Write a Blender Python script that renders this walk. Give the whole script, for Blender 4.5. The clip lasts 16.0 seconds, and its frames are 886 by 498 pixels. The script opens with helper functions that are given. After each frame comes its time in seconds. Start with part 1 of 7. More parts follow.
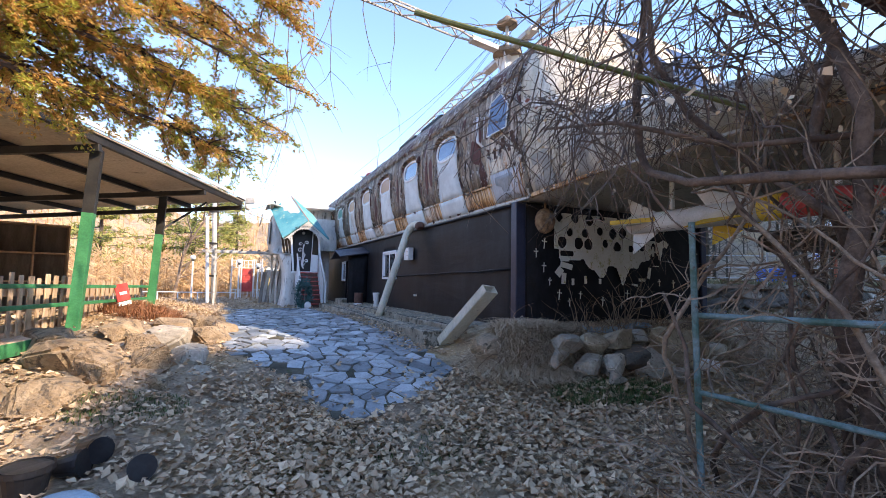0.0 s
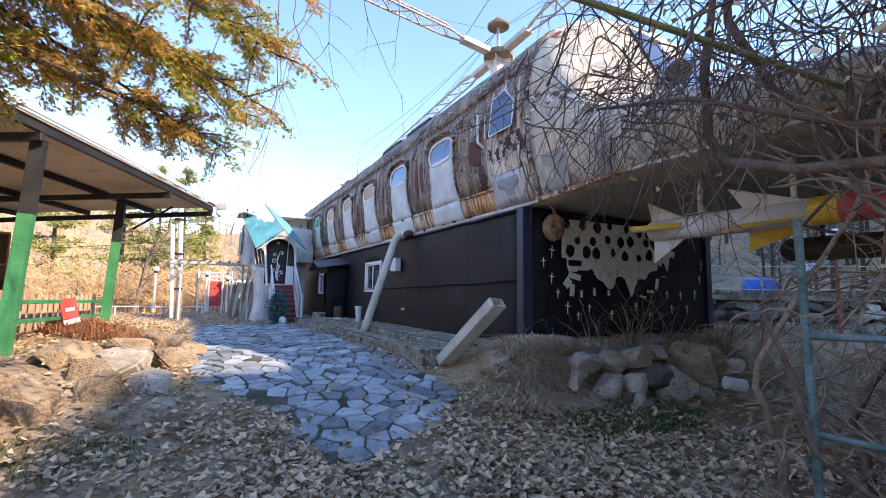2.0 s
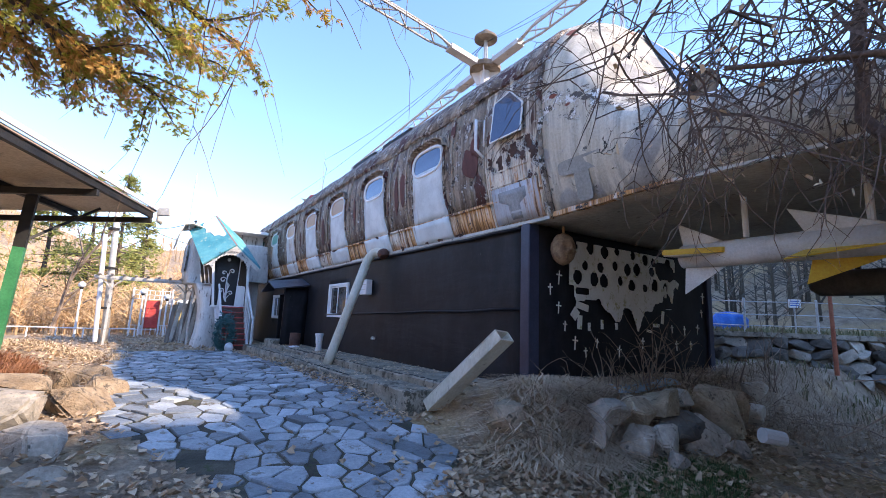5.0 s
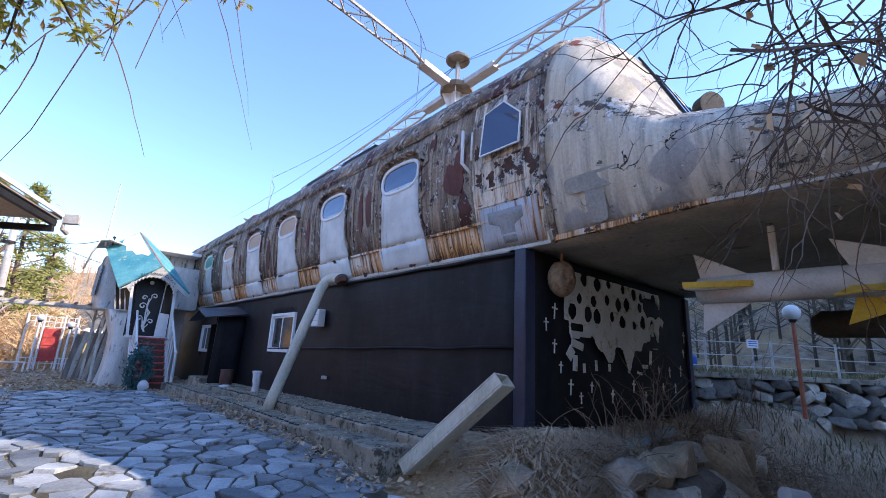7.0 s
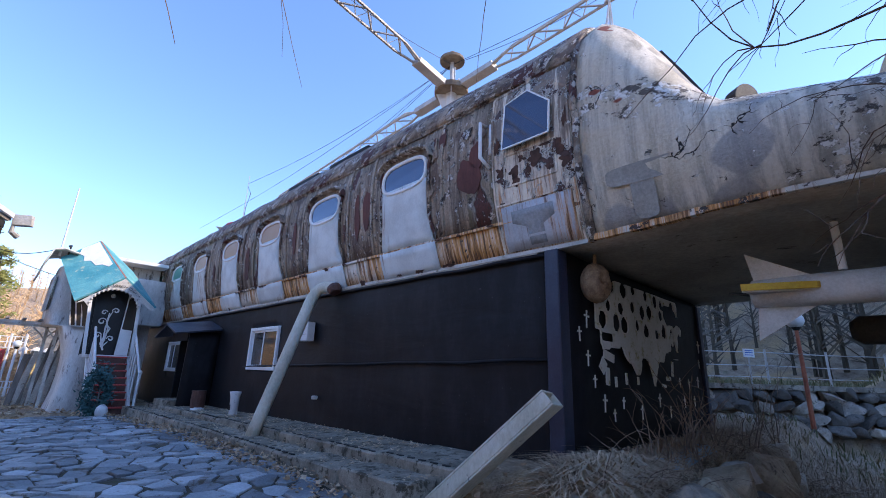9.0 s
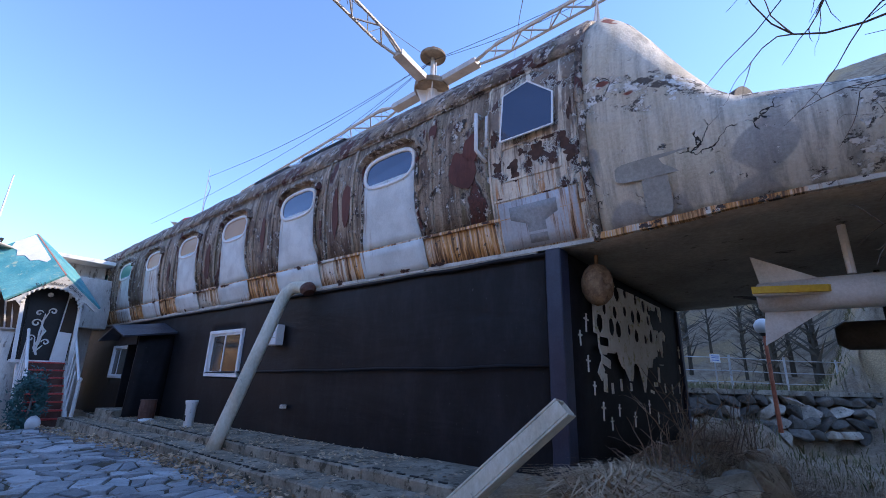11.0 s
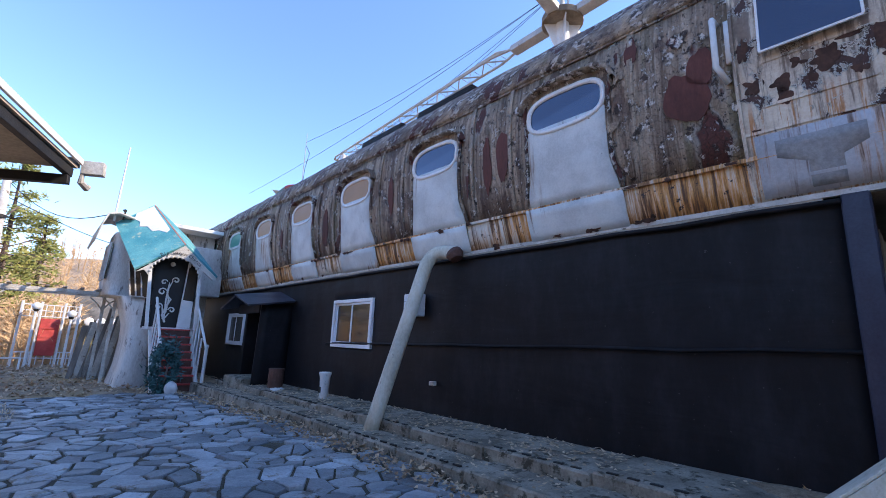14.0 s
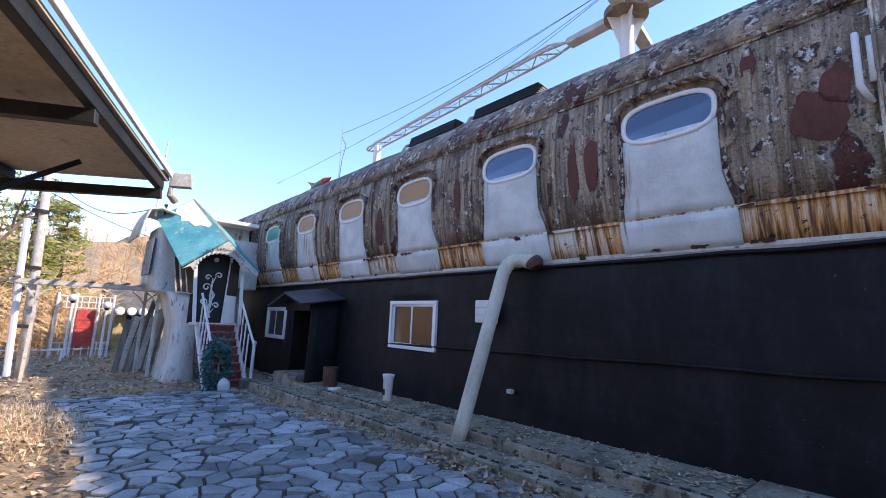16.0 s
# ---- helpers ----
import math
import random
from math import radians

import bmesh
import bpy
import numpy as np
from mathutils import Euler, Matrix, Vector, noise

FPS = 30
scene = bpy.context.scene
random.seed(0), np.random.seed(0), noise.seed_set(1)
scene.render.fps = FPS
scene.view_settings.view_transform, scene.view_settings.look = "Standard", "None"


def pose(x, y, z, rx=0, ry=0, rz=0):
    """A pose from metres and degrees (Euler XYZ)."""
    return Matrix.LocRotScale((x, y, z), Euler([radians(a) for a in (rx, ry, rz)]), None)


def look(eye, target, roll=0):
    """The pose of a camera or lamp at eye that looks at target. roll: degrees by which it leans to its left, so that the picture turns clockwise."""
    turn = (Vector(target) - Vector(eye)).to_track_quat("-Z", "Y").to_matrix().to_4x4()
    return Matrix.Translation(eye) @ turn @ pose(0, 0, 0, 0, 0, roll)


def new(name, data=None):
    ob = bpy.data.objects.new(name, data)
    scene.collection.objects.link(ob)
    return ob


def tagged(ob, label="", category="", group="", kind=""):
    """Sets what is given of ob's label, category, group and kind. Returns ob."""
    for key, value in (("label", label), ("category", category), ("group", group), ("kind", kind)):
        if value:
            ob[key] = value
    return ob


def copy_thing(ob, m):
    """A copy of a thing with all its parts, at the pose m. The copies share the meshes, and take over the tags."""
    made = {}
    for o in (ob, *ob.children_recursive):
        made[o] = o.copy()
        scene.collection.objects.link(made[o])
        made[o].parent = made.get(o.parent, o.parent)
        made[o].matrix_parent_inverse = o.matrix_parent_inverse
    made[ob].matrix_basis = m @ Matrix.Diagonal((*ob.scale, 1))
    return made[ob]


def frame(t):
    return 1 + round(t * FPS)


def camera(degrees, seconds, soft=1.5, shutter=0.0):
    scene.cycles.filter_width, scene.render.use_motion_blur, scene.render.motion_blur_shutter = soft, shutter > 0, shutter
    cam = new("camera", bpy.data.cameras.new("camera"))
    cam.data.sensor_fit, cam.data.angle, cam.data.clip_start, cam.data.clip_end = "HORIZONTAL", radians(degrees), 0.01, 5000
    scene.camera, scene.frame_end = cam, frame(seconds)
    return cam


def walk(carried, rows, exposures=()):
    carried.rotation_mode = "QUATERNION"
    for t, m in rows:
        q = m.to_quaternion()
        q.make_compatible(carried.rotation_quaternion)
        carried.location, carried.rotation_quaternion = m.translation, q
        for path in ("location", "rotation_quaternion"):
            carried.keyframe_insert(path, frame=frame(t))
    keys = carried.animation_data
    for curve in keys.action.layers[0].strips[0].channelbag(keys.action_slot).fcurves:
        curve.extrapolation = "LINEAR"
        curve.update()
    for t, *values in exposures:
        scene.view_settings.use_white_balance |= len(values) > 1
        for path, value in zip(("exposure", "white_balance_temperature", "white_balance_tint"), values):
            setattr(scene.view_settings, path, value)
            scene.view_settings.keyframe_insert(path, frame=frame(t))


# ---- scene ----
cam = camera(90.0, 16.0, soft=0.9)
METRES, EYE, TILT, LEAN, TURN = 7.636, 1.66, 0.0, 0.0, -24.7
ROWS = [
    (0.0, 0.0, 0.0, 0.0, -0.07, 3.94, -1.03),
    (0.5, -0.0057, 0.0244, -0.0007, 0.15, 4.56, -1.08),
    (1.0, -0.0172, 0.0501, 0.0, 0.62, 5.29, -1.21),
    (1.5, -0.0414, 0.0795, -0.002, -1.2, 5.65, -0.93),
    (2.0, -0.0533, 0.0989, -0.0006, -3.5, 5.57, -0.79),
    (2.5, -0.0559, 0.1293, -0.0016, -4.67, 6.24, -0.84),
    (3.0, -0.0627, 0.1538, -0.0, -4.47, 6.45, -0.91),
    (5.5, -0.1211, 0.2826, 0.003, -12.02, 10.38, -2.53),
    (6.0, -0.1364, 0.3172, 0.0043, -15.1, 11.66, -2.7),
    (6.5, -0.1434, 0.3474, 0.0026, -16.9, 12.6, -2.72),
    (7.0, -0.1467, 0.3834, 0.006, -16.93, 13.75, -2.81),
    (7.5, -0.1616, 0.4127, 0.0033, -17.65, 14.64, -2.75),
    (8.0, -0.1805, 0.439, 0.007, -18.73, 14.81, -2.22),
    (8.5, -0.1874, 0.4651, 0.0045, -19.52, 15.32, -1.88),
    (11.0, -0.2161, 0.5466, 0.0053, -25.64, 16.46, -1.56),
    (11.5, -0.2106, 0.5837, 0.0097, -26.28, 16.83, -1.43),
    (12.0, -0.2191, 0.6098, 0.0088, -26.04, 16.53, -2.23),
    (12.5, -0.253, 0.6433, 0.012, -24.7, 15.24, -2.52),
    (13.0, -0.2753, 0.6692, 0.0144, -21.8, 13.84, -2.36),
    (13.5, -0.3058, 0.7094, 0.0163, -19.23, 12.49, -2.47),
    (14.0, -0.3433, 0.731, 0.0193, -17.93, 11.91, -2.35),
    (14.5, -0.3856, 0.7467, 0.0277, -17.47, 11.67, -2.35),
    (15.0, -0.4183, 0.7675, 0.0268, -16.55, 10.37, -2.41),
    (15.5, -0.45, 0.7836, 0.0511, -16.09, 9.27, -2.46),
    (16.0, -0.4771, 0.7762, 0.0652, -17.54, 9.41, -2.47),
]
walk(cam, [(t, pose(0, 0, EYE, TILT, LEAN, TURN) @ pose(METRES * x, METRES * y, METRES * z, 90 + pitch, roll, yaw)) for t, x, y, z, yaw, pitch, roll in ROWS],
     exposures=[(0.0, 1.9, 6800, 15), (3.0, 1.87, 6500, 16), (6.0, 1.75, 6100, 17), (8.5, 1.36, 5900, 18), (12.5, 1.34, 5900, 17), (14.0, 1.42, 6050, 16), (16.0, 1.5, 6300, 16)])

# ---- daylight: low winter sun behind and to the far side of the hull ----
SUN_DIR = Vector((0.52, -0.55, 0.57)).normalized()
world = bpy.data.worlds.new("sky_world")
scene.world = world
world.use_nodes = True
wn = world.node_tree
sky = wn.nodes.new("ShaderNodeTexSky")
sky.sky_type = "NISHITA"
sky.sun_disc = False
sky.sun_elevation = math.asin(SUN_DIR.z)
sky.sun_rotation = math.atan2(SUN_DIR.x, SUN_DIR.y)
sky.altitude, sky.air_density, sky.dust_density, sky.ozone_density = 200, 1.0, 0.08, 4.0
wn.links.new(sky.outputs["Color"], wn.nodes["Background"].inputs["Color"])
wn.nodes["Background"].inputs["Strength"].default_value = 0.15
sun_data = bpy.data.lights.new("sun", "SUN")
sun_data.energy, sun_data.angle, sun_data.color = 2.5, radians(0.6), (1.0, 0.83, 0.62)
sun_lamp = new("sun", sun_data)
sun_lamp.matrix_world = look(SUN_DIR * 60, (0, 0, 0))

# ---- materials ----
def rgb(c):
    return (c[0], c[1], c[2], 1.0)


class Nodes:
    """A small builder for one node material."""

    def __init__(self, name):
        self.m = bpy.data.materials.new(name)
        self.m.use_nodes = True
        self.t = self.m.node_tree
        self.b = self.t.nodes["Principled BSDF"]
        self.pos = self.t.nodes.new("ShaderNodeNewGeometry").outputs["Position"]

    def link(self, a, b):
        self.t.links.new(a, b)

    def scaled(self, s, shift=(0, 0, 0), vec=None):
        n = self.t.nodes.new("ShaderNodeMapping")
        n.inputs["Scale"].default_value = s
        n.inputs["Location"].default_value = shift
        self.link(vec or self.pos, n.inputs["Vector"])
        return n.outputs["Vector"]

    def noise(self, vec, scale, detail=4, rough=0.6, warp=0.0):
        n = self.t.nodes.new("ShaderNodeTexNoise")
        n.inputs["Scale"].default_value = scale
        n.inputs["Detail"].default_value = detail
        n.inputs["Roughness"].default_value = rough
        n.inputs["Distortion"].default_value = warp
        self.link(vec, n.inputs["Vector"])
        return n.outputs["Fac"]

    def voro(self, vec, scale, feature="F1", out="Distance"):
        n = self.t.nodes.new("ShaderNodeTexVoronoi")
        n.feature = feature
        n.inputs["Scale"].default_value = scale
        self.link(vec, n.inputs["Vector"])
        return n.outputs[out]

    def ramp(self, fac, lo, hi):
        n = self.t.nodes.new("ShaderNodeMapRange")
        n.interpolation_type = "SMOOTHSTEP"
        n.inputs["From Min"].default_value = lo
        n.inputs["From Max"].default_value = hi
        self.link(fac, n.inputs["Value"])
        return n.outputs["Result"]

    def math(self, op, a, b):
        n = self.t.nodes.new("ShaderNodeMath")
        n.operation = op
        for i, v in enumerate((a, b)):
            if isinstance(v, (int, float)):
                n.inputs[i].default_value = v
            else:
                self.link(v, n.inputs[i])
        return n.outputs["Value"]

    def mix(self, fac, a, b, mode="MIX"):
        n = self.t.nodes.new("ShaderNodeMix")
        n.data_type, n.blend_type = "RGBA", mode
        for i, v in ((0, fac), (6, a), (7, b)):
            if isinstance(v, tuple):
                n.inputs[i].default_value = rgb(v)
            elif isinstance(v, (int, float)):
                n.inputs[i].default_value = v
            else:
                self.link(v, n.inputs[i])
        return n.outputs[2]

    def bent(self, scale, amount):
        """The position pushed about by noise."""
        n = self.t.nodes.new("ShaderNodeTexNoise")
        n.inputs["Scale"].default_value = scale
        n.inputs["Detail"].default_value = 5
        self.link(self.pos, n.inputs["Vector"])
        m = self.t.nodes.new("ShaderNodeVectorMath")
        m.operation = "MULTIPLY_ADD"
        m.inputs[1].default_value = (amount, amount, amount)
        self.link(n.outputs["Color"], m.inputs[0])
        self.link(self.pos, m.inputs[2])
        return m.outputs["Vector"]

    def axis(self, k):
        n = self.t.nodes.new("ShaderNodeSeparateXYZ")
        self.link(self.pos, n.inputs[0])
        return n.outputs[k]

    def chance(self):
        return self.t.nodes.new("ShaderNodeObjectInfo").outputs["Random"]

    def island(self):
        return self.t.nodes.new("ShaderNodeNewGeometry").outputs["Random Per Island"]

    def done(self, color, rough=0.7, bump=None, strength=0.3, dist=0.02, metal=0.0, spec=0.4):
        if isinstance(color, tuple):
            self.b.inputs["Base Color"].default_value = rgb(color)
        else:
            self.link(color, self.b.inputs["Base Color"])
        if isinstance(rough, (int, float)):
            self.b.inputs["Roughness"].default_value = rough
        else:
            self.link(rough, self.b.inputs["Roughness"])
        self.b.inputs["Metallic"].default_value = metal
        self.b.inputs["Specular IOR Level"].default_value = spec
        if bump is not None:
            n = self.t.nodes.new("ShaderNodeBump")
            n.inputs["Strength"].default_value = strength
            n.inputs["Distance"].default_value = dist
            self.link(bump, n.inputs["Height"])
            self.link(n.outputs["Normal"], self.b.inputs["Normal"])
        return self.m


def surface(name, c1, c2, big=1.2, fine=30.0, rough=0.75, relief=0.3, grime=None, grime_at=0.58, metal=0.0, vary=0.0, islands=False, stretch=(1, 1, 1), spec=0.4, dist=0.02):
    """Two tones at a large scale, a fine grain, an optional third tone in blotches, and a shade of its own for each object."""
    n = Nodes(name)
    v = n.scaled(stretch)
    a = n.noise(v, big, 5)
    f = n.noise(v, fine, 4, 0.7)
    col = n.mix(n.ramp(a, 0.32, 0.68), c1, c2)
    col = n.mix(0.55, col, n.mix(n.ramp(f, 0.25, 0.75), (0.35, 0.35, 0.35), (0.68, 0.68, 0.68)), "OVERLAY")
    if grime:
        g = n.noise(n.scaled(stretch, (7, 3, 5)), big * 2.7, 6, 0.7)
        col = n.mix(n.ramp(g, grime_at, grime_at + 0.1), col, grime)
    if vary:
        r = n.island() if islands else n.chance()
        col = n.mix(vary, col, n.mix(r, (0.12, 0.12, 0.12), (0.88, 0.88, 0.88)), "OVERLAY")
    return n.done(col, rough, f, relief, dist, metal, spec)


# hull plates: taupe paint run with dark streaks, scabs of red primer, pale scratches
def hull_paint(name, roofish):
    n = Nodes(name)
    streak = n.noise(n.scaled((1.5, 2.0, 1.5) if roofish else (1.0, 5.5, 0.28)), 1.6, 6, 0.65, 0.3)
    thin = n.noise(n.scaled((3.0, 3.0, 3.0) if roofish else (1.0, 16.0, 0.5)), 2.0, 4, 0.6)
    blot = n.noise(n.scaled((1, 1, 0.8)), 1.1, 6, 0.62, 0.6)
    fine = n.noise(n.pos, 38, 4, 0.75)
    col = n.mix(n.ramp(streak, 0.34, 0.68), (0.105, 0.066, 0.044), (0.50, 0.395, 0.29))
    col = n.mix(n.math("MULTIPLY", n.ramp(thin, 0.54, 0.66), 0.32), col, (0.62, 0.56, 0.47))
    col = n.mix(n.math("MULTIPLY", n.ramp(blot, 0.53, 0.58), 0.7), col, (0.11, 0.066, 0.05))
    moss = n.noise(n.scaled((1, 3.0, 0.4), (3, 9, 1)), 1.5, 5, 0.6)
    col = n.mix(n.math("MULTIPLY", n.ramp(moss, 0.54, 0.68), 0.5), col, (0.15, 0.135, 0.06))
    scab = n.noise(n.scaled((1, 1.2, 0.55), (11, 4, 2)), 0.95 if not roofish else 2.4, 4, 0.55, 0.2)
    at = 0.665 if not roofish else 0.56
    edge = n.ramp(scab, at - 0.02, at)
    red = n.ramp(scab, at, at + 0.015)
    col = n.mix(n.math("MULTIPLY", edge, 0.6), col, (0.36, 0.34, 0.31))
    col = n.mix(red, col, n.mix(fine, (0.06, 0.02, 0.016), (0.145, 0.05, 0.038)))
    flake = n.voro(n.scaled((1, 1, 1)), 14, "DISTANCE_TO_EDGE")
    chips = n.noise(n.scaled((1, 1, 0.8), (2, 2, 8)), 8.0 if not roofish else 5.0, 7, 0.78)
    chipped = n.ramp(chips, 0.562 if not roofish else 0.525, 0.575 if not roofish else 0.545)
    tone = n.noise(n.scaled((1, 1, 1), (5, 8, 3)), 11, 3, 0.6)
    col = n.mix(n.math("MULTIPLY", chipped, 0.9), col, n.mix(n.ramp(tone, 0.46, 0.54), (0.04, 0.026, 0.022), (0.72, 0.68, 0.62)))
    col = n.mix(n.ramp(n.noise(n.scaled((1, 1, 0.7), (4, 4, 4)), 21, 5, 0.8), 0.60, 0.62), col, (0.05, 0.034, 0.028))
    col = n.mix(0.75, col, n.mix(n.ramp(fine, 0.25, 0.75), (0.33, 0.33, 0.33), (0.68, 0.68, 0.68)), "OVERLAY")
    h = n.math("ADD", n.math("MULTIPLY", red, -0.8), n.math("ADD", n.math("MULTIPLY", chipped, 0.7), n.math("MULTIPLY", fine, 0.5)))
    h = n.math("ADD", h, n.math("MULTIPLY", n.ramp(flake, 0.0, 0.06), 0.25))
    return n.done(col, 0.62, h, 1.0, 0.03)


# pale skirt under the belt, with orange rust runs
def rusty_white(name, amount, base=(0.72, 0.71, 0.69), chip_at=0.63):
    n = Nodes(name)
    run = n.noise(n.scaled((1.0, 9.0, 0.5)), 2.2, 5, 0.65, 0.2)
    where = n.noise(n.scaled((1, 0.55, 0.2), (4, 1, 0)), 1.0, 2, 0.5)
    fine = n.noise(n.pos, 42, 4, 0.7)
    base_c = n.mix(n.ramp(n.noise(n.pos, 2.2, 4), 0.35, 0.65), base, tuple(c * 0.78 for c in base))
    zone = n.ramp(n.math("ADD", where, n.math("MULTIPLY", run, 0.45)), 0.82 - amount, 0.93 - amount)
    rust = n.mix(n.ramp(run, 0.44, 0.62), (0.62, 0.30, 0.08), (0.11, 0.055, 0.03))
    col = n.mix(n.math("MULTIPLY", zone, n.ramp(run, 0.33, 0.5)), base_c, rust)
    chip = n.ramp(n.noise(n.scaled((1, 1, 1.4), (8, 1, 1)), 7.0, 6, 0.75), chip_at, chip_at + 0.015)
    col = n.mix(chip, col, (0.04, 0.03, 0.027))
    col = n.mix(0.4, col, n.mix(n.ramp(fine, 0.25, 0.75), (0.36, 0.36, 0.36), (0.66, 0.66, 0.66)), "OVERLAY")
    return n.done(col, 0.6, n.math("SUBTRACT", fine, chip), 0.35, 0.008)


# beige panel paint, grimed above, peeled to dark primer in patches, with short rust runs
def peeling_paint(name):
    n = Nodes(name)
    z = n.axis(2)
    run = n.noise(n.scaled((1.0, 14.0, 0.5)), 2.0, 5, 0.65, 0.2)
    grime = n.noise(n.scaled((1.0, 6.0, 0.5), (2, 0, 1)), 1.8, 6, 0.7)
    fine = n.noise(n.pos, 44, 4, 0.75)
    col = n.mix(n.ramp(n.noise(n.pos, 3, 5), 0.35, 0.65), (0.74, 0.66, 0.53), (0.60, 0.52, 0.42))
    dirt = n.math("ADD", grime, n.math("MULTIPLY", n.ramp(z, 3.9, 4.6), 0.13))
    col = n.mix(n.math("MULTIPLY", n.ramp(dirt, 0.50, 0.62), 0.85), col, (0.15, 0.105, 0.08))
    col = n.mix(n.math("MULTIPLY", n.ramp(run, 0.52, 0.60), n.math("MULTIPLY", n.ramp(z, 3.95, 3.7), 0.85)), col, (0.45, 0.19, 0.05))
    peel = n.noise(n.scaled((1, 1, 0.9), (1, 6, 3)), 4.2, 7, 0.72, 0.3)
    peel = n.math("ADD", peel, n.math("MULTIPLY", n.ramp(n.math("ABSOLUTE", n.math("SUBTRACT", z, 4.02), 0.0), 0.28, 0.1), 0.055))
    curl = n.ramp(peel, 0.545, 0.56)
    bare = n.ramp(peel, 0.57, 0.585)
    col = n.mix(n.math("SUBTRACT", curl, bare), col, (0.82, 0.79, 0.72))
    col = n.mix(bare, col, n.mix(fine, (0.045, 0.026, 0.022), (0.10, 0.05, 0.04)))
    col = n.mix(0.6, col, n.mix(n.ramp(fine, 0.25, 0.75), (0.33, 0.33, 0.33), (0.68, 0.68, 0.68)), "OVERLAY")
    h = n.math("ADD", n.math("MULTIPLY", fine, 0.3), n.math("SUBTRACT", curl, n.math("MULTIPLY", bare, 1.8)))
    return n.done(col, 0.65, h, 0.9, 0.02)


# grey cement nose, stained by rain, cracked and flaking towards the deck
def nose_cement(name):
    n = Nodes(name)
    drip = n.noise(n.scaled((1.5, 4.5, 0.3)), 1.5, 6, 0.65, 0.3)
    blot = n.noise(n.pos, 0.8, 6, 0.65, 0.8)
    fine = n.noise(n.pos, 34, 5, 0.75)
    col = n.mix(n.ramp(drip, 0.38, 0.62), (0.33, 0.31, 0.265), (0.67, 0.62, 0.52))
    col = n.mix(n.math("MULTIPLY", n.ramp(blot, 0.42, 0.62), 0.6), col, (0.56, 0.47, 0.33))
    patch = n.ramp(n.noise(n.scaled((1, 0.9, 1.1), (5, 3, 2)), 0.9, 2, 0.4), 0.60, 0.615)
    col = n.mix(n.math("MULTIPLY", patch, 0.7), col, (0.27, 0.27, 0.275))
    z = n.axis(2)
    y = n.axis(1)
    low = n.ramp(y, 4.9, 3.7)
    crack = n.voro(n.bent(2.2, 0.9), 2.4, "DISTANCE_TO_EDGE")
    wob = n.math("ADD", crack, n.math("MULTIPLY", fine, 0.03))
    line = n.math("MULTIPLY", n.ramp(wob, 0.036, 0.022), n.ramp(n.noise(n.pos, 1.3, 4), 0.53, 0.58))
    chips = n.noise(n.scaled((1, 0.8, 1.3), (3, 1, 6)), 7.0, 7, 0.75)
    lim = n.math("SUBTRACT", chips, n.math("MULTIPLY", low, -0.09))
    mid = n.math("ABSOLUTE", n.math("SUBTRACT", z, n.math("ADD", n.math("MULTIPLY", y, 0.235), 3.08)), 0.0)
    band = n.ramp(n.math("ADD", mid, n.math("MULTIPLY", blot, 0.3)), 0.48, 0.16)
    lim = n.math("ADD", lim, n.math("MULTIPLY", band, 0.16))
    flake = n.ramp(lim, 0.635, 0.652)
    col = n.mix(n.math("MULTIPLY", flake, 0.9), col, n.mix(n.ramp(n.noise(n.scaled((1, 1, 1), (2, 7, 4)), 9, 3, 0.6), 0.46, 0.54), (0.06, 0.05, 0.045), (0.80, 0.78, 0.74)))
    red = n.ramp(n.noise(n.scaled((1, 1, 1.3), (1, 9, 4)), 1.6, 3, 0.5), 0.685, 0.70)
    col = n.mix(red, col, (0.24, 0.075, 0.05))
    col = n.mix(line, col, (0.03, 0.026, 0.024))
    col = n.mix(0.5, col, n.mix(n.ramp(fine, 0.25, 0.75), (0.34, 0.34, 0.34), (0.67, 0.67, 0.67)), "OVERLAY")
    h = n.math("SUBTRACT", n.math("ADD", n.math("MULTIPLY", fine, 0.5), n.math("MULTIPLY", flake, 0.6)), line)
    return n.done(col, 0.8, h, 0.9, 0.025)


# black insulation cloth nailed over the lower storey
def black_wrap(name):
    n = Nodes(name)
    fold = n.noise(n.scaled((1, 0.5, 2.0)), 1.3, 4, 0.5, 0.4)
    dust = n.noise(n.scaled((1, 1.5, 0.6)), 2.0, 6, 0.7)
    fine = n.noise(n.pos, 120, 3, 0.7)
    col = n.mix(n.ramp(dust, 0.4, 0.75), (0.012, 0.0118, 0.0138), (0.0235, 0.0237, 0.028))
    speck = n.ramp(n.noise(n.pos, 26, 2, 0.5), 0.74, 0.76)
    col = n.mix(n.math("MULTIPLY", speck, 0.5), col, (0.10, 0.10, 0.10))
    h = n.math("ADD", n.math("MULTIPLY", fold, 3.0), n.math("MULTIPLY", fine, 0.08))
    return n.done(col, 0.5, h, 0.22, 0.03, spec=0.16)


def leafy(name, c1, c2, rough=0.75, through_light=0.0):
    n = Nodes(name)
    r = n.island()
    f = n.noise(n.pos, 60, 3)
    col = n.mix(r, c1, c2)
    col = n.mix(0.4, col, n.mix(f, (0.3, 0.3, 0.3), (0.7, 0.7, 0.7)), "OVERLAY")
    m = n.done(col, rough, f, 0.2, 0.004)
    if through_light:
        tr = n.t.nodes.new("ShaderNodeBsdfTranslucent")
        n.link(col, tr.inputs["Color"])
        both = n.t.nodes.new("ShaderNodeMixShader")
        both.inputs["Fac"].default_value = through_light
        n.link(n.b.outputs["BSDF"], both.inputs[1])
        n.link(tr.outputs["BSDF"], both.inputs[2])
        n.link(both.outputs["Shader"], n.t.nodes["Material Output"].inputs["Surface"])
    return m


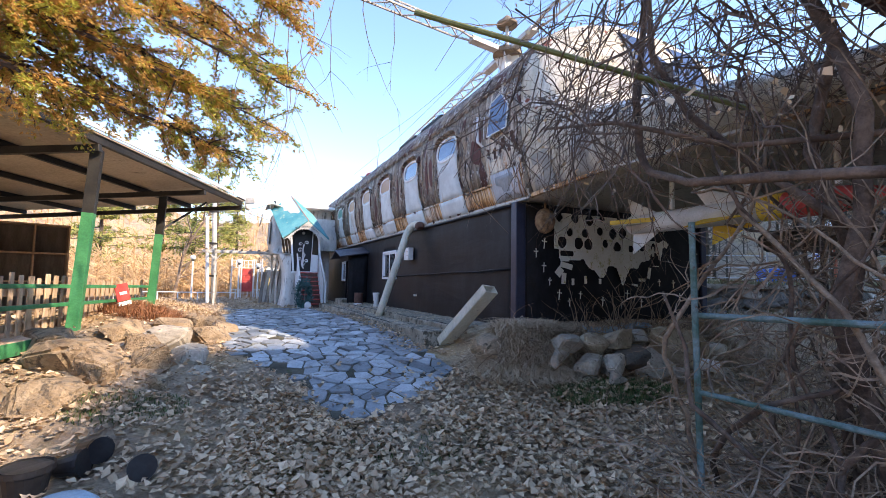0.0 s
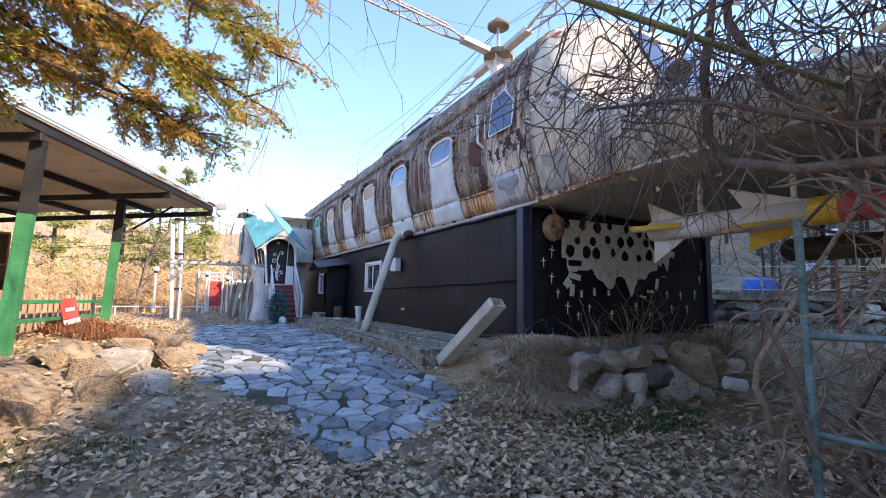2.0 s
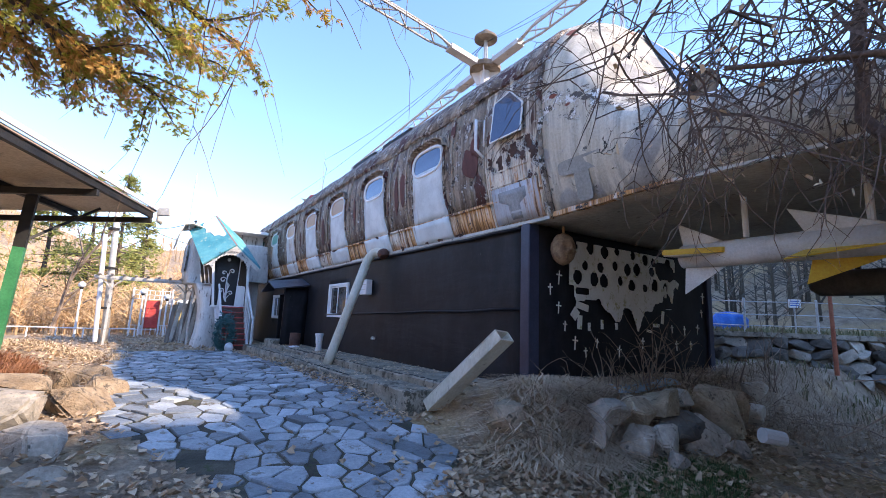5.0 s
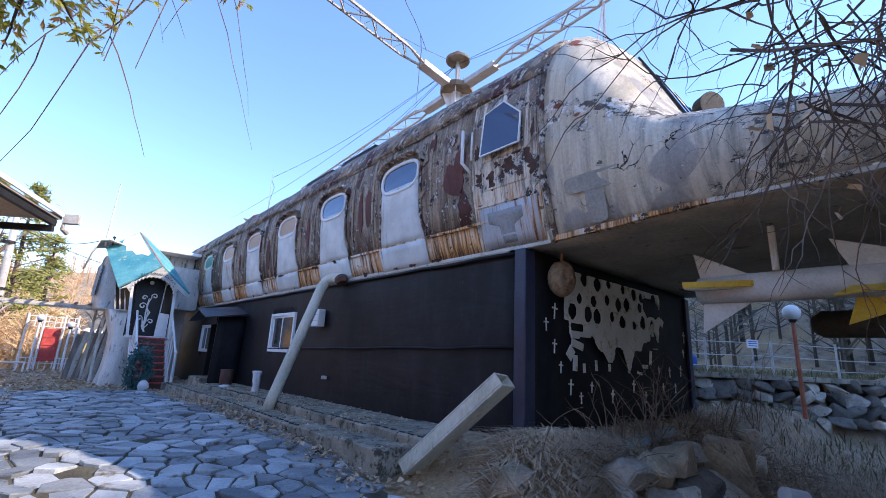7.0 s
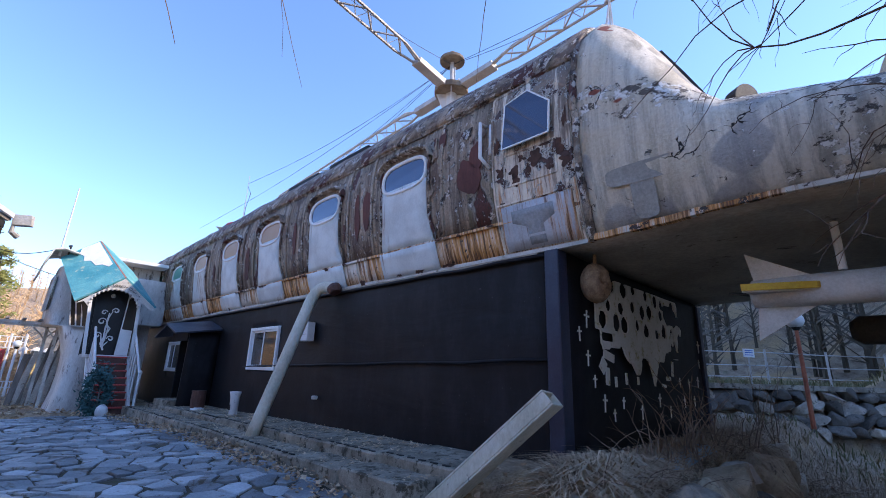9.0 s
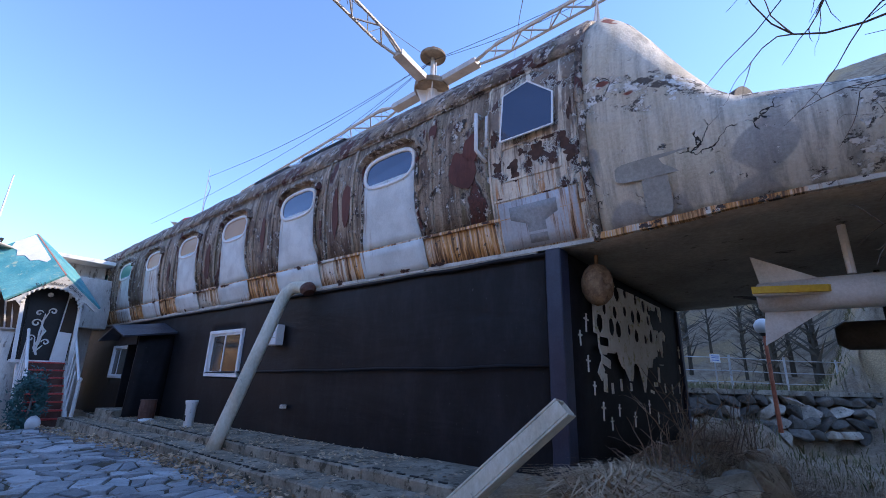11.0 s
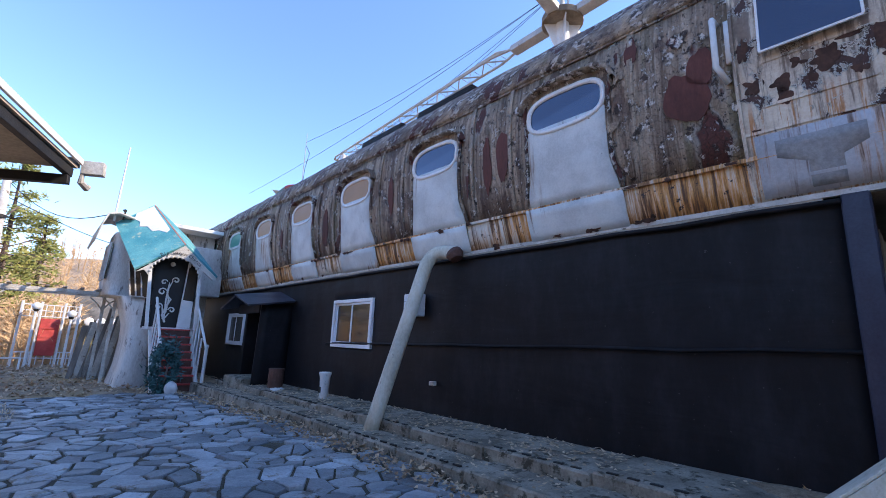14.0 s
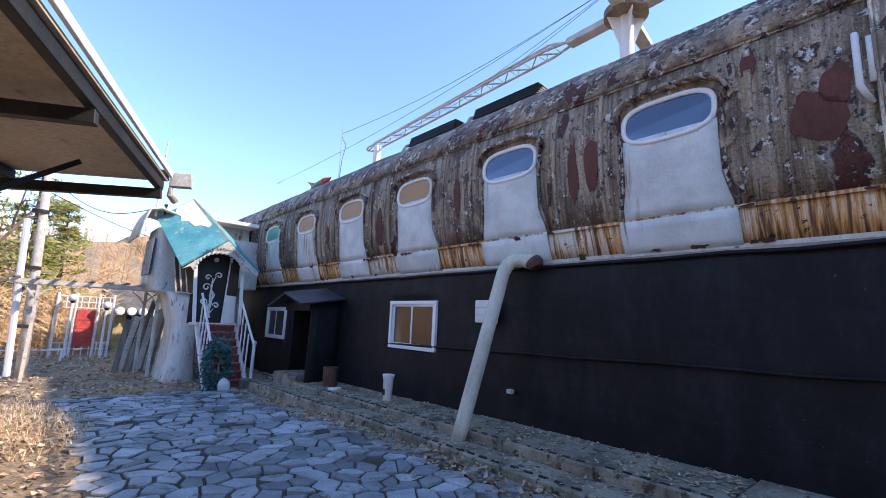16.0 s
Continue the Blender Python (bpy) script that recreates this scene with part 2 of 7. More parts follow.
def ground_soil(name):
    n = Nodes(name)
    big = n.noise(n.pos, 0.35, 5)
    mid = n.noise(n.pos, 2.4, 6, 0.7)
    fine = n.noise(n.pos, 26, 5, 0.75)
    col = n.mix(n.ramp(mid, 0.35, 0.65), (0.27, 0.20, 0.14), (0.45, 0.355, 0.25))
    col = n.mix(n.ramp(big, 0.5, 0.62), col, n.mix(fine, (0.36, 0.245, 0.135), (0.56, 0.41, 0.235)))
    green = n.ramp(n.noise(n.scaled((1, 1, 1), (5, 5, 0)), 1.1, 5, 0.7), 0.60, 0.70)
    col = n.mix(n.math("MULTIPLY", green, 0.45), col, (0.07, 0.085, 0.03))
    col = n.mix(0.65, col, n.mix(n.ramp(fine, 0.25, 0.75), (0.28, 0.28, 0.28), (0.72, 0.72, 0.72)), "OVERLAY")
    h = n.math("ADD", n.math("MULTIPLY", mid, 1.2), fine)
    return n.done(col, 0.95, h, 0.9, 0.04, spec=0.2)


M_HULL = hull_paint("hull_paint", False)
M_ROOF = hull_paint("hull_roof_paint", True)
M_SKIRT = rusty_white("rusty_skirt", 0.27, (0.68, 0.63, 0.54), 0.61)
M_PLATE = rusty_white("pale_plate", 0.09, (0.66, 0.70, 0.70), 0.68)
M_NOSE = nose_cement("nose_cement")
M_WRAP = black_wrap("black_cloth")
M_SOIL = ground_soil("soil")
M_CONC = surface("kerb_concrete", (0.19, 0.165, 0.125), (0.41, 0.365, 0.29), 2.6, 40, 0.92, 0.8, (0.085, 0.077, 0.055), 0.52)
M_SOFFIT = surface("soffit_board", (0.30, 0.265, 0.21), (0.44, 0.39, 0.31), 1.1, 18, 0.9, 0.3, (0.10, 0.085, 0.065), 0.60)
M_SLATE = surface("slate", (0.20, 0.225, 0.245), (0.36, 0.385, 0.405), 2.0, 36, 0.5, 0.5, (0.15, 0.13, 0.10), 0.55, vary=0.65, dist=0.01, spec=0.5)
M_SLATE_FAR = surface("slate_far", (0.20, 0.225, 0.245), (0.36, 0.385, 0.405), 2.0, 36, 0.5, 0.5, (0.15, 0.13, 0.10), 0.55, vary=0.65, islands=True, dist=0.01, spec=0.5)
M_ROCK = surface("rock", (0.36, 0.32, 0.26), (0.58, 0.52, 0.43), 3.6, 20, 0.92, 1.0, (0.09, 0.085, 0.07), 0.57, vary=0.35)
M_ROCKWARM = surface("rock_warm", (0.25, 0.175, 0.105), (0.42, 0.32, 0.21), 3.2, 20, 0.92, 1.0, (0.12, 0.095, 0.07), 0.52, vary=0.3, dist=0.05)
M_ROCKTAN = surface("rock_tan", (0.38, 0.30, 0.20), (0.60, 0.49, 0.35), 3.2, 20, 0.92, 1.0, (0.15, 0.12, 0.085), 0.56, vary=0.3, dist=0.05)
M_ROCKDARK = surface("rock_dark", (0.09, 0.083, 0.072), (0.20, 0.185, 0.16), 2.0, 24, 0.9, 0.8, (0.05, 0.05, 0.045), 0.57, vary=0.35)
M_WHITE = surface("white_paint", (0.70, 0.70, 0.69), (0.80, 0.80, 0.79), 3, 40, 0.5, 0.15, (0.42, 0.40, 0.36), 0.66)
M_PVC = surface("white_window_frame", (0.78, 0.78, 0.79), (0.84, 0.84, 0.85), 2, 30, 0.35, 0.05)
M_OLDWHITE = surface("weathered_white", (0.42, 0.40, 0.36), (0.60, 0.58, 0.53), 3, 30, 0.75, 0.4, (0.16, 0.13, 0.10), 0.58)
M_PLASTER = surface("tower_plaster", (0.50, 0.475, 0.44), (0.70, 0.675, 0.63), 1.6, 26, 0.9, 0.5, (0.22, 0.20, 0.18), 0.57, stretch=(1.6, 1.6, 0.5))
M_GREEN = surface("green_paint", (0.035, 0.19, 0.075), (0.06, 0.27, 0.11), 3, 40, 0.5, 0.2, (0.03, 0.06, 0.03), 0.62)
M_DARKSTEEL = surface("dark_steel", (0.012, 0.012, 0.012), (0.03, 0.028, 0.025), 3, 40, 0.55, 0.2)
M_CANOPY = surface("canopy_lining", (0.42, 0.35, 0.25), (0.54, 0.455, 0.335), 0.8, 20, 0.8, 0.15, (0.22, 0.18, 0.13), 0.6, stretch=(1, 1, 1))
M_TEAL = surface("teal_roof", (0.06, 0.27, 0.31), (0.15, 0.40, 0.41), 1.6, 30, 0.7, 0.2, (0.36, 0.46, 0.36), 0.56)
M_RED = surface("red_paint", (0.44, 0.05, 0.045), (0.58, 0.09, 0.075), 3, 40, 0.6, 0.25, (0.15, 0.05, 0.04), 0.6)
M_YELLOW = surface("yellow_paint", (0.62, 0.39, 0.03), (0.72, 0.48, 0.06), 3, 40, 0.5, 0.2, (0.3, 0.22, 0.1), 0.64)
M_BLACK = surface("black_paint", (0.01, 0.01, 0.011), (0.02, 0.02, 0.022), 3, 40, 0.45, 0.1)
M_NAVY = surface("navy_trim", (0.022, 0.026, 0.05), (0.036, 0.042, 0.07), 3, 50, 0.4, 0.1)
M_WOOD = surface("pallet_wood", (0.42, 0.29, 0.19), (0.56, 0.41, 0.28), 2.0, 30, 0.8, 0.3, (0.25, 0.17, 0.11), 0.6, vary=0.4, stretch=(5, 5, 0.7))
M_GREYWOOD = surface("grey_wood", (0.20, 0.18, 0.16), (0.32, 0.29, 0.26), 2.0, 30, 0.85, 0.4, vary=0.3, stretch=(4, 4, 0.8))
M_BARK = surface("bark", (0.07, 0.05, 0.042), (0.15, 0.11, 0.09), 6.0, 40, 0.95, 0.9, stretch=(1, 1, 0.4))
M_VINE = surface("vine_bark", (0.07, 0.048, 0.038), (0.18, 0.13, 0.10), 5.0, 40, 0.95, 0.6)
M_TWIG = surface("dry_twig", (0.15, 0.105, 0.075), (0.34, 0.26, 0.19), 5.0, 40, 0.95, 0.3)
M_STRAW = leafy("dry_straw", (0.42, 0.30, 0.18), (0.76, 0.60, 0.40))
M_LITTER = leafy("fallen_leaves", (0.30, 0.20, 0.12), (0.68, 0.52, 0.35))
M_GRASS = leafy("green_grass", (0.05, 0.085, 0.025), (0.12, 0.16, 0.05))
M_CONIFER = leafy("conifer_spray", (0.30, 0.34, 0.05), (0.74, 0.68, 0.15), 0.75, 0.5)
M_CONIFER_DRY = leafy("conifer_spray_dry", (0.50, 0.28, 0.08), (0.85, 0.58, 0.20), 0.75, 0.5)
M_PINE = leafy("pine_needles", (0.18, 0.21, 0.05), (0.42, 0.40, 0.12), 0.75, 0.3)
M_WOODS = leafy("bare_woods", (0.48, 0.31, 0.16), (0.66, 0.46, 0.25))
M_WREATH = leafy("artificial_wreath", (0.03, 0.10, 0.10), (0.09, 0.20, 0.19))
M_METAL = surface("pale_lattice_steel", (0.42, 0.40, 0.37), (0.55, 0.53, 0.50), 3, 40, 0.5, 0.2, (0.22, 0.12, 0.07), 0.62, metal=0.2)
M_HUBPLATE = surface("hub_plate_brown", (0.16, 0.12, 0.08), (0.30, 0.24, 0.17), 4, 40, 0.7, 0.3)
M_STONEWARE = surface("rusty_brown_drum", (0.07, 0.03, 0.022), (0.12, 0.06, 0.045), 4, 40, 0.6, 0.3)
M_PAPER = surface("wasp_nest_paper", (0.20, 0.12, 0.07), (0.38, 0.25, 0.14), 14, 60, 0.9, 0.8)
M_CREAM = surface("torn_cream_panel", (0.72, 0.71, 0.63), (0.82, 0.81, 0.74), 2.5, 30, 0.75, 0.3, (0.45, 0.43, 0.22), 0.55)
M_BLUE = surface("blue_tarp", (0.02, 0.10, 0.42), (0.04, 0.17, 0.55), 3, 20, 0.5, 0.3)
M_ORANGE = surface("orange_pole", (0.36, 0.11, 0.06), (0.48, 0.17, 0.09), 3, 40, 0.6, 0.3)
M_GLOBE = surface("lamp_globe", (0.66, 0.70, 0.70), (0.78, 0.80, 0.79), 2, 20, 0.3, 0.05)
M_PLASTIC_BLACK = surface("black_plastic", (0.012, 0.012, 0.014), (0.03, 0.03, 0.033), 4, 40, 0.4, 0.1)
M_PLASTIC_BLUE = surface("pale_blue_plastic", (0.30, 0.42, 0.52), (0.40, 0.52, 0.60), 3, 40, 0.4, 0.1)
M_JOINT = surface("damp_joint_soil", (0.05, 0.045, 0.035), (0.11, 0.10, 0.07), 3, 30, 0.95, 0.8, (0.06, 0.075, 0.03), 0.55)


# ---- mesh helpers ----
def part(name, bm, material, parent=None, label="", smooth=False):
    me = bpy.data.meshes.new(name)
    bm.normal_update()
    if smooth:
        for f in bm.faces:
            f.smooth = True
    bm.to_mesh(me)
    bm.free()
    me.materials.append(material)
    ob = new(name, me)
    if parent is not None:
        ob.parent = parent
    if label:
        ob["label"] = label
    return ob


def thing(name, at, label, category, group="", turn=0.0):
    e = new(name)
    e.empty_display_size = 0.1
    e.matrix_basis = pose(at[0], at[1], at[2], 0, 0, turn)
    return tagged(e, label, category, group)


def box(bm, x0, x1, y0, y1, z0, z1, bevel=0.0, m=None):
    r = bmesh.ops.create_cube(bm, size=1.0)["verts"]
    for v in r:
        v.co = Vector((x0 + (v.co.x + 0.5) * (x1 - x0), y0 + (v.co.y + 0.5) * (y1 - y0), z0 + (v.co.z + 0.5) * (z1 - z0)))
    if bevel:
        es = list({e for v in r for e in v.link_edges})
        out = bmesh.ops.bevel(bm, geom=es, offset=bevel, segments=1, affect="EDGES")
        r = list({v for f in out["faces"] for v in f.verts} | {v for v in r if v.is_valid})
    if m is not None:
        bmesh.ops.transform(bm, matrix=m, verts=r)
    return bm


def boxed(x0, x1, y0, y1, z0, z1, bevel=0.006, m=None):
    return box(bmesh.new(), x0, x1, y0, y1, z0, z1, bevel, m)


def tube(bm, pts, radii, sides=6, caps=True):
    """A tapering tube along a line of points."""
    pts = [Vector(p) for p in pts]
    if not hasattr(radii, "__len__"):
        radii = [radii] * len(pts)
    rings, up = [], None
    for i, p in enumerate(pts):
        d = (pts[min(i + 1, len(pts) - 1)] - pts[max(i - 1, 0)]).normalized()
        if up is None:
            up = d.orthogonal().normalized()
        up = (up - d * up.dot(d)).normalized()
        side = d.cross(up)
        rings.append([bm.verts.new(p + (up * math.cos(a) + side * math.sin(a)) * radii[i]) for a in (2 * math.pi * k / sides for k in range(sides))])
    for a, b in zip(rings, rings[1:]):
        for k in range(sides):
            bm.faces.new((a[k], a[(k + 1) % sides], b[(k + 1) % sides], b[k]))
    if caps and sides > 2:
        bm.faces.new(rings[0][::-1])
        bm.faces.new(rings[-1])
    return bm


def grid(bm, rows):
    """Quads over rows of points."""
    vs = [[bm.verts.new(p) for p in r] for r in rows]
    for a, b in zip(vs, vs[1:]):
        for k in range(len(a) - 1):
            bm.faces.new((a[k], a[k + 1], b[k + 1], b[k]))
    return bm


def solid(bm, thickness):
    bmesh.ops.recalc_face_normals(bm, faces=bm.faces)
    bmesh.ops.solidify(bm, geom=list(bm.faces), thickness=thickness)
    return bm


def prism(outline, depth, m):
    """A flat outline (x, z) pushed to a depth along y, then placed by m."""
    bm = bmesh.new()
    front = [bm.verts.new(m @ Vector((x, 0, z))) for x, z in outline]
    back = [bm.verts.new(m @ Vector((x, depth, z))) for x, z in outline]
    bm.faces.new(front)
    bm.faces.new(back[::-1])
    n = len(front)
    for i in range(n):
        bm.faces.new((front[i], back[i], back[(i + 1) % n], front[(i + 1) % n]))
    bmesh.ops.recalc_face_normals(bm, faces=bm.faces)
    return bm


def boulder(size, seed, subdiv=2, rough=0.22, flat=1.0):
    bm = bmesh.new()
    bmesh.ops.create_icosphere(bm, subdivisions=subdiv, radius=1.0)
    off = Vector((seed * 7.3, seed * 3.1, seed * 5.7))
    for v in bm.verts:
        d = v.co.normalized()
        box_like = 1.0 / max(abs(d.x), abs(d.y), abs(d.z)) ** 0.55
        k = box_like * (1 + rough * noise.noise(d * 1.2 + off) + 0.35 * rough * noise.noise(d * 3.1 + off) + 0.15 * rough * noise.noise(d * 8.0 + off))
        v.co = Vector((d.x * k * size[0], d.y * k * size[1], d.z * k * size[2] * flat))
    return bm


def hewn(size, seed, points=18, bevel=0.12):
    """An angular stone: the hull of scattered points, its edges worn."""
    r = random.Random(seed)
    bm = bmesh.new()
    for _ in range(points):
        d = Vector((r.gauss(0, 1), r.gauss(0, 1), r.gauss(0, 1))).normalized()
        k = 1.0 / max(abs(d.x), abs(d.y), abs(d.z)) ** 0.8
        bm.verts.new(d * k * r.uniform(0.85, 1.05))
    out = bmesh.ops.convex_hull(bm, input=bm.verts)
    loose = [e for e in out["geom_interior"] + out["geom_unused"] if isinstance(e, bmesh.types.BMVert)]
    bmesh.ops.delete(bm, geom=list(set(loose)), context="VERTS")
    bmesh.ops.dissolve_limit(bm, angle_limit=0.25, verts=list(bm.verts), edges=list(bm.edges))
    if bevel:
        bmesh.ops.bevel(bm, geom=list(bm.edges), offset=bevel, segments=2, affect="EDGES", clamp_overlap=True)
    for v in bm.verts:
        v.co += 0.05 * Vector((noise.noise(v.co * 2.1), noise.noise(v.co * 2.3 + Vector((4, 1, 2))), noise.noise(v.co * 1.9 + Vector((9, 5, 1)))))
        v.co = Vector((v.co.x * size[0], v.co.y * size[1], v.co.z * size[2]))
    return bm


def ss(t):
    t = min(1.0, max(0.0, t))
    return t * t * (3 - 2 * t)

# ---- the ground: one sheet to the horizon ----
def terrace(x, y):
    return ((x - 10.2) * 0.61 + (y - 8.8) * 0.79)


def ground(x, y):
    h = 0.62 * ss((y - 2.6) / 6.6) - 0.2 * ss((y - 11) / 8)
    h += 0.34 * ss((-x - 0.3) / 1.5) * ss((y - 4.6) / 2.2) * (1 - ss((y - 14) / 4))
    plateau = 0.47 + 0.42 * math.exp(-(max(y, 6.4) - 6.5) / 6)
    k = ss((x - 3.1) / 0.8) * ss((y - 5.25) / 0.6)
    h = h * (1 - k) + (plateau - 0.02) * k
    h += 0.25 * ss((x - 2.2) / 2.0) * ss((4.5 - y) / 3.0)
    k = ss((x - 9.5) / 0.4) * ss((terrace(x, y) - 0.15) / 0.3)
    h = h * (1 - k) + 1.62 * k
    r = math.hypot(x - 2, (y - 10) * 0.95)
    h -= 0.04 * ss((x - 2.45) / 0.4) * ss((3.3 - x) / 0.2) * ss((y - 7.0) / 0.8) * ss((18.5 - y) / 0.8)
    # slopes added at the right rear, mostly unseen, to block the sun
    h += 12 * ss((x - 14) / 7) * ss((5 - y) / 5) + 11.9 * ss((x - 15) / 5) * ss((-12.5 - y) / 2) * ss((y + 23) / 3)
    h += 14 * (1 + 0.55 * ss((-x - 8) / 25)) * ss((r - 28) / 75) * (1 + 0.35 * noise.noise(Vector((x * 0.02, y * 0.02, 3)))) + 12 * ss((r - 100) / 160)
    h += 12 * ss((x - 24) / 22)
    h += 0.045 * noise.noise(Vector((x * 1.3, y * 1.3, 0))) + 0.02 * noise.noise(Vector((x * 4.1, y * 4.1, 2)))
    return h


def spaced(lo, hi, step, far):
    mid = [lo + i * step for i in range(int((hi - lo) / step) + 1)]
    out, d, p = [], step, mid[-1]
    while p < far:
        d *= 1.16
        p += d
        out.append(p)
    back, d, p = [], step, mid[0]
    while p > -far:
        d *= 1.16
        p -= d
        back.append(p)
    return back[::-1] + mid + out


xs, ys = spaced(-6, 13.5, 0.16, 420), spaced(-2, 24, 0.16, 420)
bm = bmesh.new()
grid(bm, [[(x, y, ground(x, y)) for x in xs] for y in ys])
tagged(part("ground", bm, M_SOIL, None, "", True), "trodden brown soil rising to wooded hills", "ground", kind="structure")

# ---- lower storey, wrapped in black cloth ----
WX, WY0, WY1 = 4.36, 6.42, 24.6


def wrapped(name, p, q, top, holes, inward, label):
    """A cloth-hung wall from p to q, with rectangular holes (u0, u1, z0, z1) through it."""
    p, q = Vector(p), Vector(q)
    length = (q - p).length
    d = (q - p) / length
    us = sorted({0.0, length, *[u for h in holes for u in h[:2]], *[i * 0.3 for i in range(1, int(length / 0.3))]})
    zs_hole = sorted({z for h in holes for z in h[2:]})
    bm = bmesh.new()

    def face(u, z, depth):
        sag = 0.04 * noise.noise(Vector((u * 0.45 + 4, z * 1.2, 1))) + 0.010 * noise.noise(Vector((u * 1.9, z * 2.6, 5)))
        edge = min(1.0, min((min(abs(u - h[0]), abs(u - h[1])) if h[2] - 0.1 < z < h[3] + 0.1 else 1.0) for h in holes) * 3) if holes else 1.0
        o = p + d * u - Vector(inward) * (sag * edge - depth)
        return (o.x, o.y, z)
    for i in range(len(us) - 1):
        u0, u1 = us[i], us[i + 1]
        levels = sorted({-0.15, *zs_hole, *[0.45 + 0.28 * j for j in range(10) if 0.45 + 0.28 * j < top - 0.05], top})
        for a, b in zip(levels, levels[1:]):
            um, zm = (u0 + u1) / 2, (a + b) / 2
            if any(h[0] < um < h[1] and h[2] < zm < h[3] for h in holes):
                continue
            bm.faces.new([bm.verts.new(face(u, z, 0)) for u, z in ((u0, a), (u1, a), (u1, b), (u0, b))])
    bmesh.ops.remove_doubles(bm, verts=bm.verts, dist=0.001)
    ext = bmesh.ops.extrude_face_region(bm, geom=list(bm.faces))
    bmesh.ops.translate(bm, vec=Vector(inward) * 0.16, verts=[e for e in ext["geom"] if isinstance(e, bmesh.types.BMVert)])
    bmesh.ops.recalc_face_normals(bm, faces=bm.faces)
    return tagged(part(name, bm, M_WRAP, None, "", True), label, "wall", kind="structure")


WIN_NEAR = (12.77, 14.14, 1.64, 2.53)
WIN_FAR = (19.15, 20.48, 1.50, 2.39)
DOOR_GAP = (16.4, 17.4, 0.5, 2.4)
holes = [(a - WY0, b - WY0, c, d) for a, b, c, d in (WIN_NEAR, WIN_FAR, DOOR_GAP)]
wrapped("wall_west", (WX, WY0, 0), (WX, WY1, 0), 3.06, holes, (1, 0, 0), "long lower wall hung with wrinkled black cloth")
wrapped("wall_south", (9.22, WY0, 0), (WX + 0.16, WY0, 0), 3.06, [], (0, 1, 0), "end wall of black cloth with torn cream panel")
tagged(part("wall_east", boxed(9.06, 9.22, WY0 + 0.16, WY1, -0.2, 3.06), M_WRAP), "plain black lower wall", "wall", kind="structure")
tagged(part("wall_north", boxed(WX, 9.22, WY1, WY1 + 0.16, -0.2, 3.06), M_WRAP), "plain black lower wall", "wall", kind="structure")
tagged(part("floor", boxed(WX + 0.16, 9.06, WY0 + 0.16, WY1, 0.5, 0.6), M_CONC), "bare concrete floor inside the lower storey", "floor", kind="structure")
tagged(part("ceiling", boxed(WX + 0.2, 9.0, WY0 + 0.2, WY1 - 0.1, 2.9, 2.97), M_SOFFIT), "plain board ceiling of the lower storey", "ceiling", kind="structure")

# ---- the hull of the aircraft-shaped upper storey ----
HX = 6.8
SIDE = [(4.37, 3.03), (4.29, 3.2), (4.22, 3.42), (4.14, 3.75), (4.10, 4.1), (4.08, 4.5), (4.10, 4.85), (4.15, 5.12)]
TOPS = [(4.15, 5.12), (4.28, 5.42), (4.55, 5.74), (4.95, 6.0), (5.5, 6.2), (6.1, 6.32), (6.8, 6.36)]


def hull_x(z):
    for (x0, z0), (x1, z1) in zip(SIDE, SIDE[1:]):
        if z <= z1:
            return x0 + (x1 - x0) * (z - z0) / (z1 - z0)
    return SIDE[-1][0]


def mirrored(pts):
    return pts + [(2 * HX - x, z) for x, z in reversed(pts)][(1 if pts[-1][0] == HX else 0):]


def strip(pts, y0, y1, step, wobble=0.012):
    ys = [y0 + (y1 - y0) * i / max(1, round((y1 - y0) / step)) for i in range(max(1, round((y1 - y0) / step)) + 1)]
    bm = bmesh.new()
    rows = []
    for y in ys:
        rows.append([(x + wobble * noise.noise(Vector((z * 2.0, y * 1.6, 1))) * (1 if x < HX else -1), y, z + 0.4 * wobble * noise.noise(Vector((x, y * 1.6, 7)))) for x, z in pts])
    return grid(bm, rows)


HULL_Y0, HULL_Y1 = 5.95, 24.9
fuselage = thing("fuselage", (HX, 15, 3.03), "weathered aircraft-shaped upper storey with flaking brown paint", "aircraft building")


def hull_part(name, bm, material, label="", parent=None, smooth=True):
    ob = part(name, bm, material, parent or fuselage, label, smooth)
    if parent is None or parent == fuselage:
        ob.matrix_parent_inverse = fuselage.matrix_basis.inverted()
    else:
        ob.matrix_parent_inverse = (fuselage.matrix_basis).inverted() @ fuselage.matrix_basis
    return ob


hull_part("side_wall", solid(strip(SIDE[2:], HULL_Y0, HULL_Y1, 0.25), -0.05), M_HULL, "streaked taupe side plates with red primer scabs")
far_side = [(2 * HX - x, z) for x, z in SIDE]
hull_part("far_side_wall", solid(strip(far_side, HULL_Y0, HULL_Y1, 1.2), 0.05), M_HULL)
hull_part("skirt", solid(strip([(x - 0.012, z) for x, z in SIDE[:3]], HULL_Y0, HULL_Y1, 0.25), -0.04), M_SKIRT, "pale skirt plates run with orange rust")
hull_part("roof", solid(strip(mirrored(TOPS), HULL_Y0, HULL_Y1, 0.25, 0.03), -0.05), M_ROOF, "flaking roof skin with red and white patches")
hull_part("underside", boxed(4.32, 9.28, WY0 + 0.2, HULL_Y1, 2.985, 3.045), M_SOFFIT)
end = [(x, z) for x, z in mirrored(SIDE + TOPS[1:])]
bm = bmesh.new()
f = bm.faces.new([bm.verts.new((x, HULL_Y1, z)) for x, z in end])
hull_part("tail_wall", solid(bm, 0.06), M_HULL, smooth=False)

# nose: cement sheath, hump with a raked windscreen, low deck in front
NOSE_LIP = 3.13


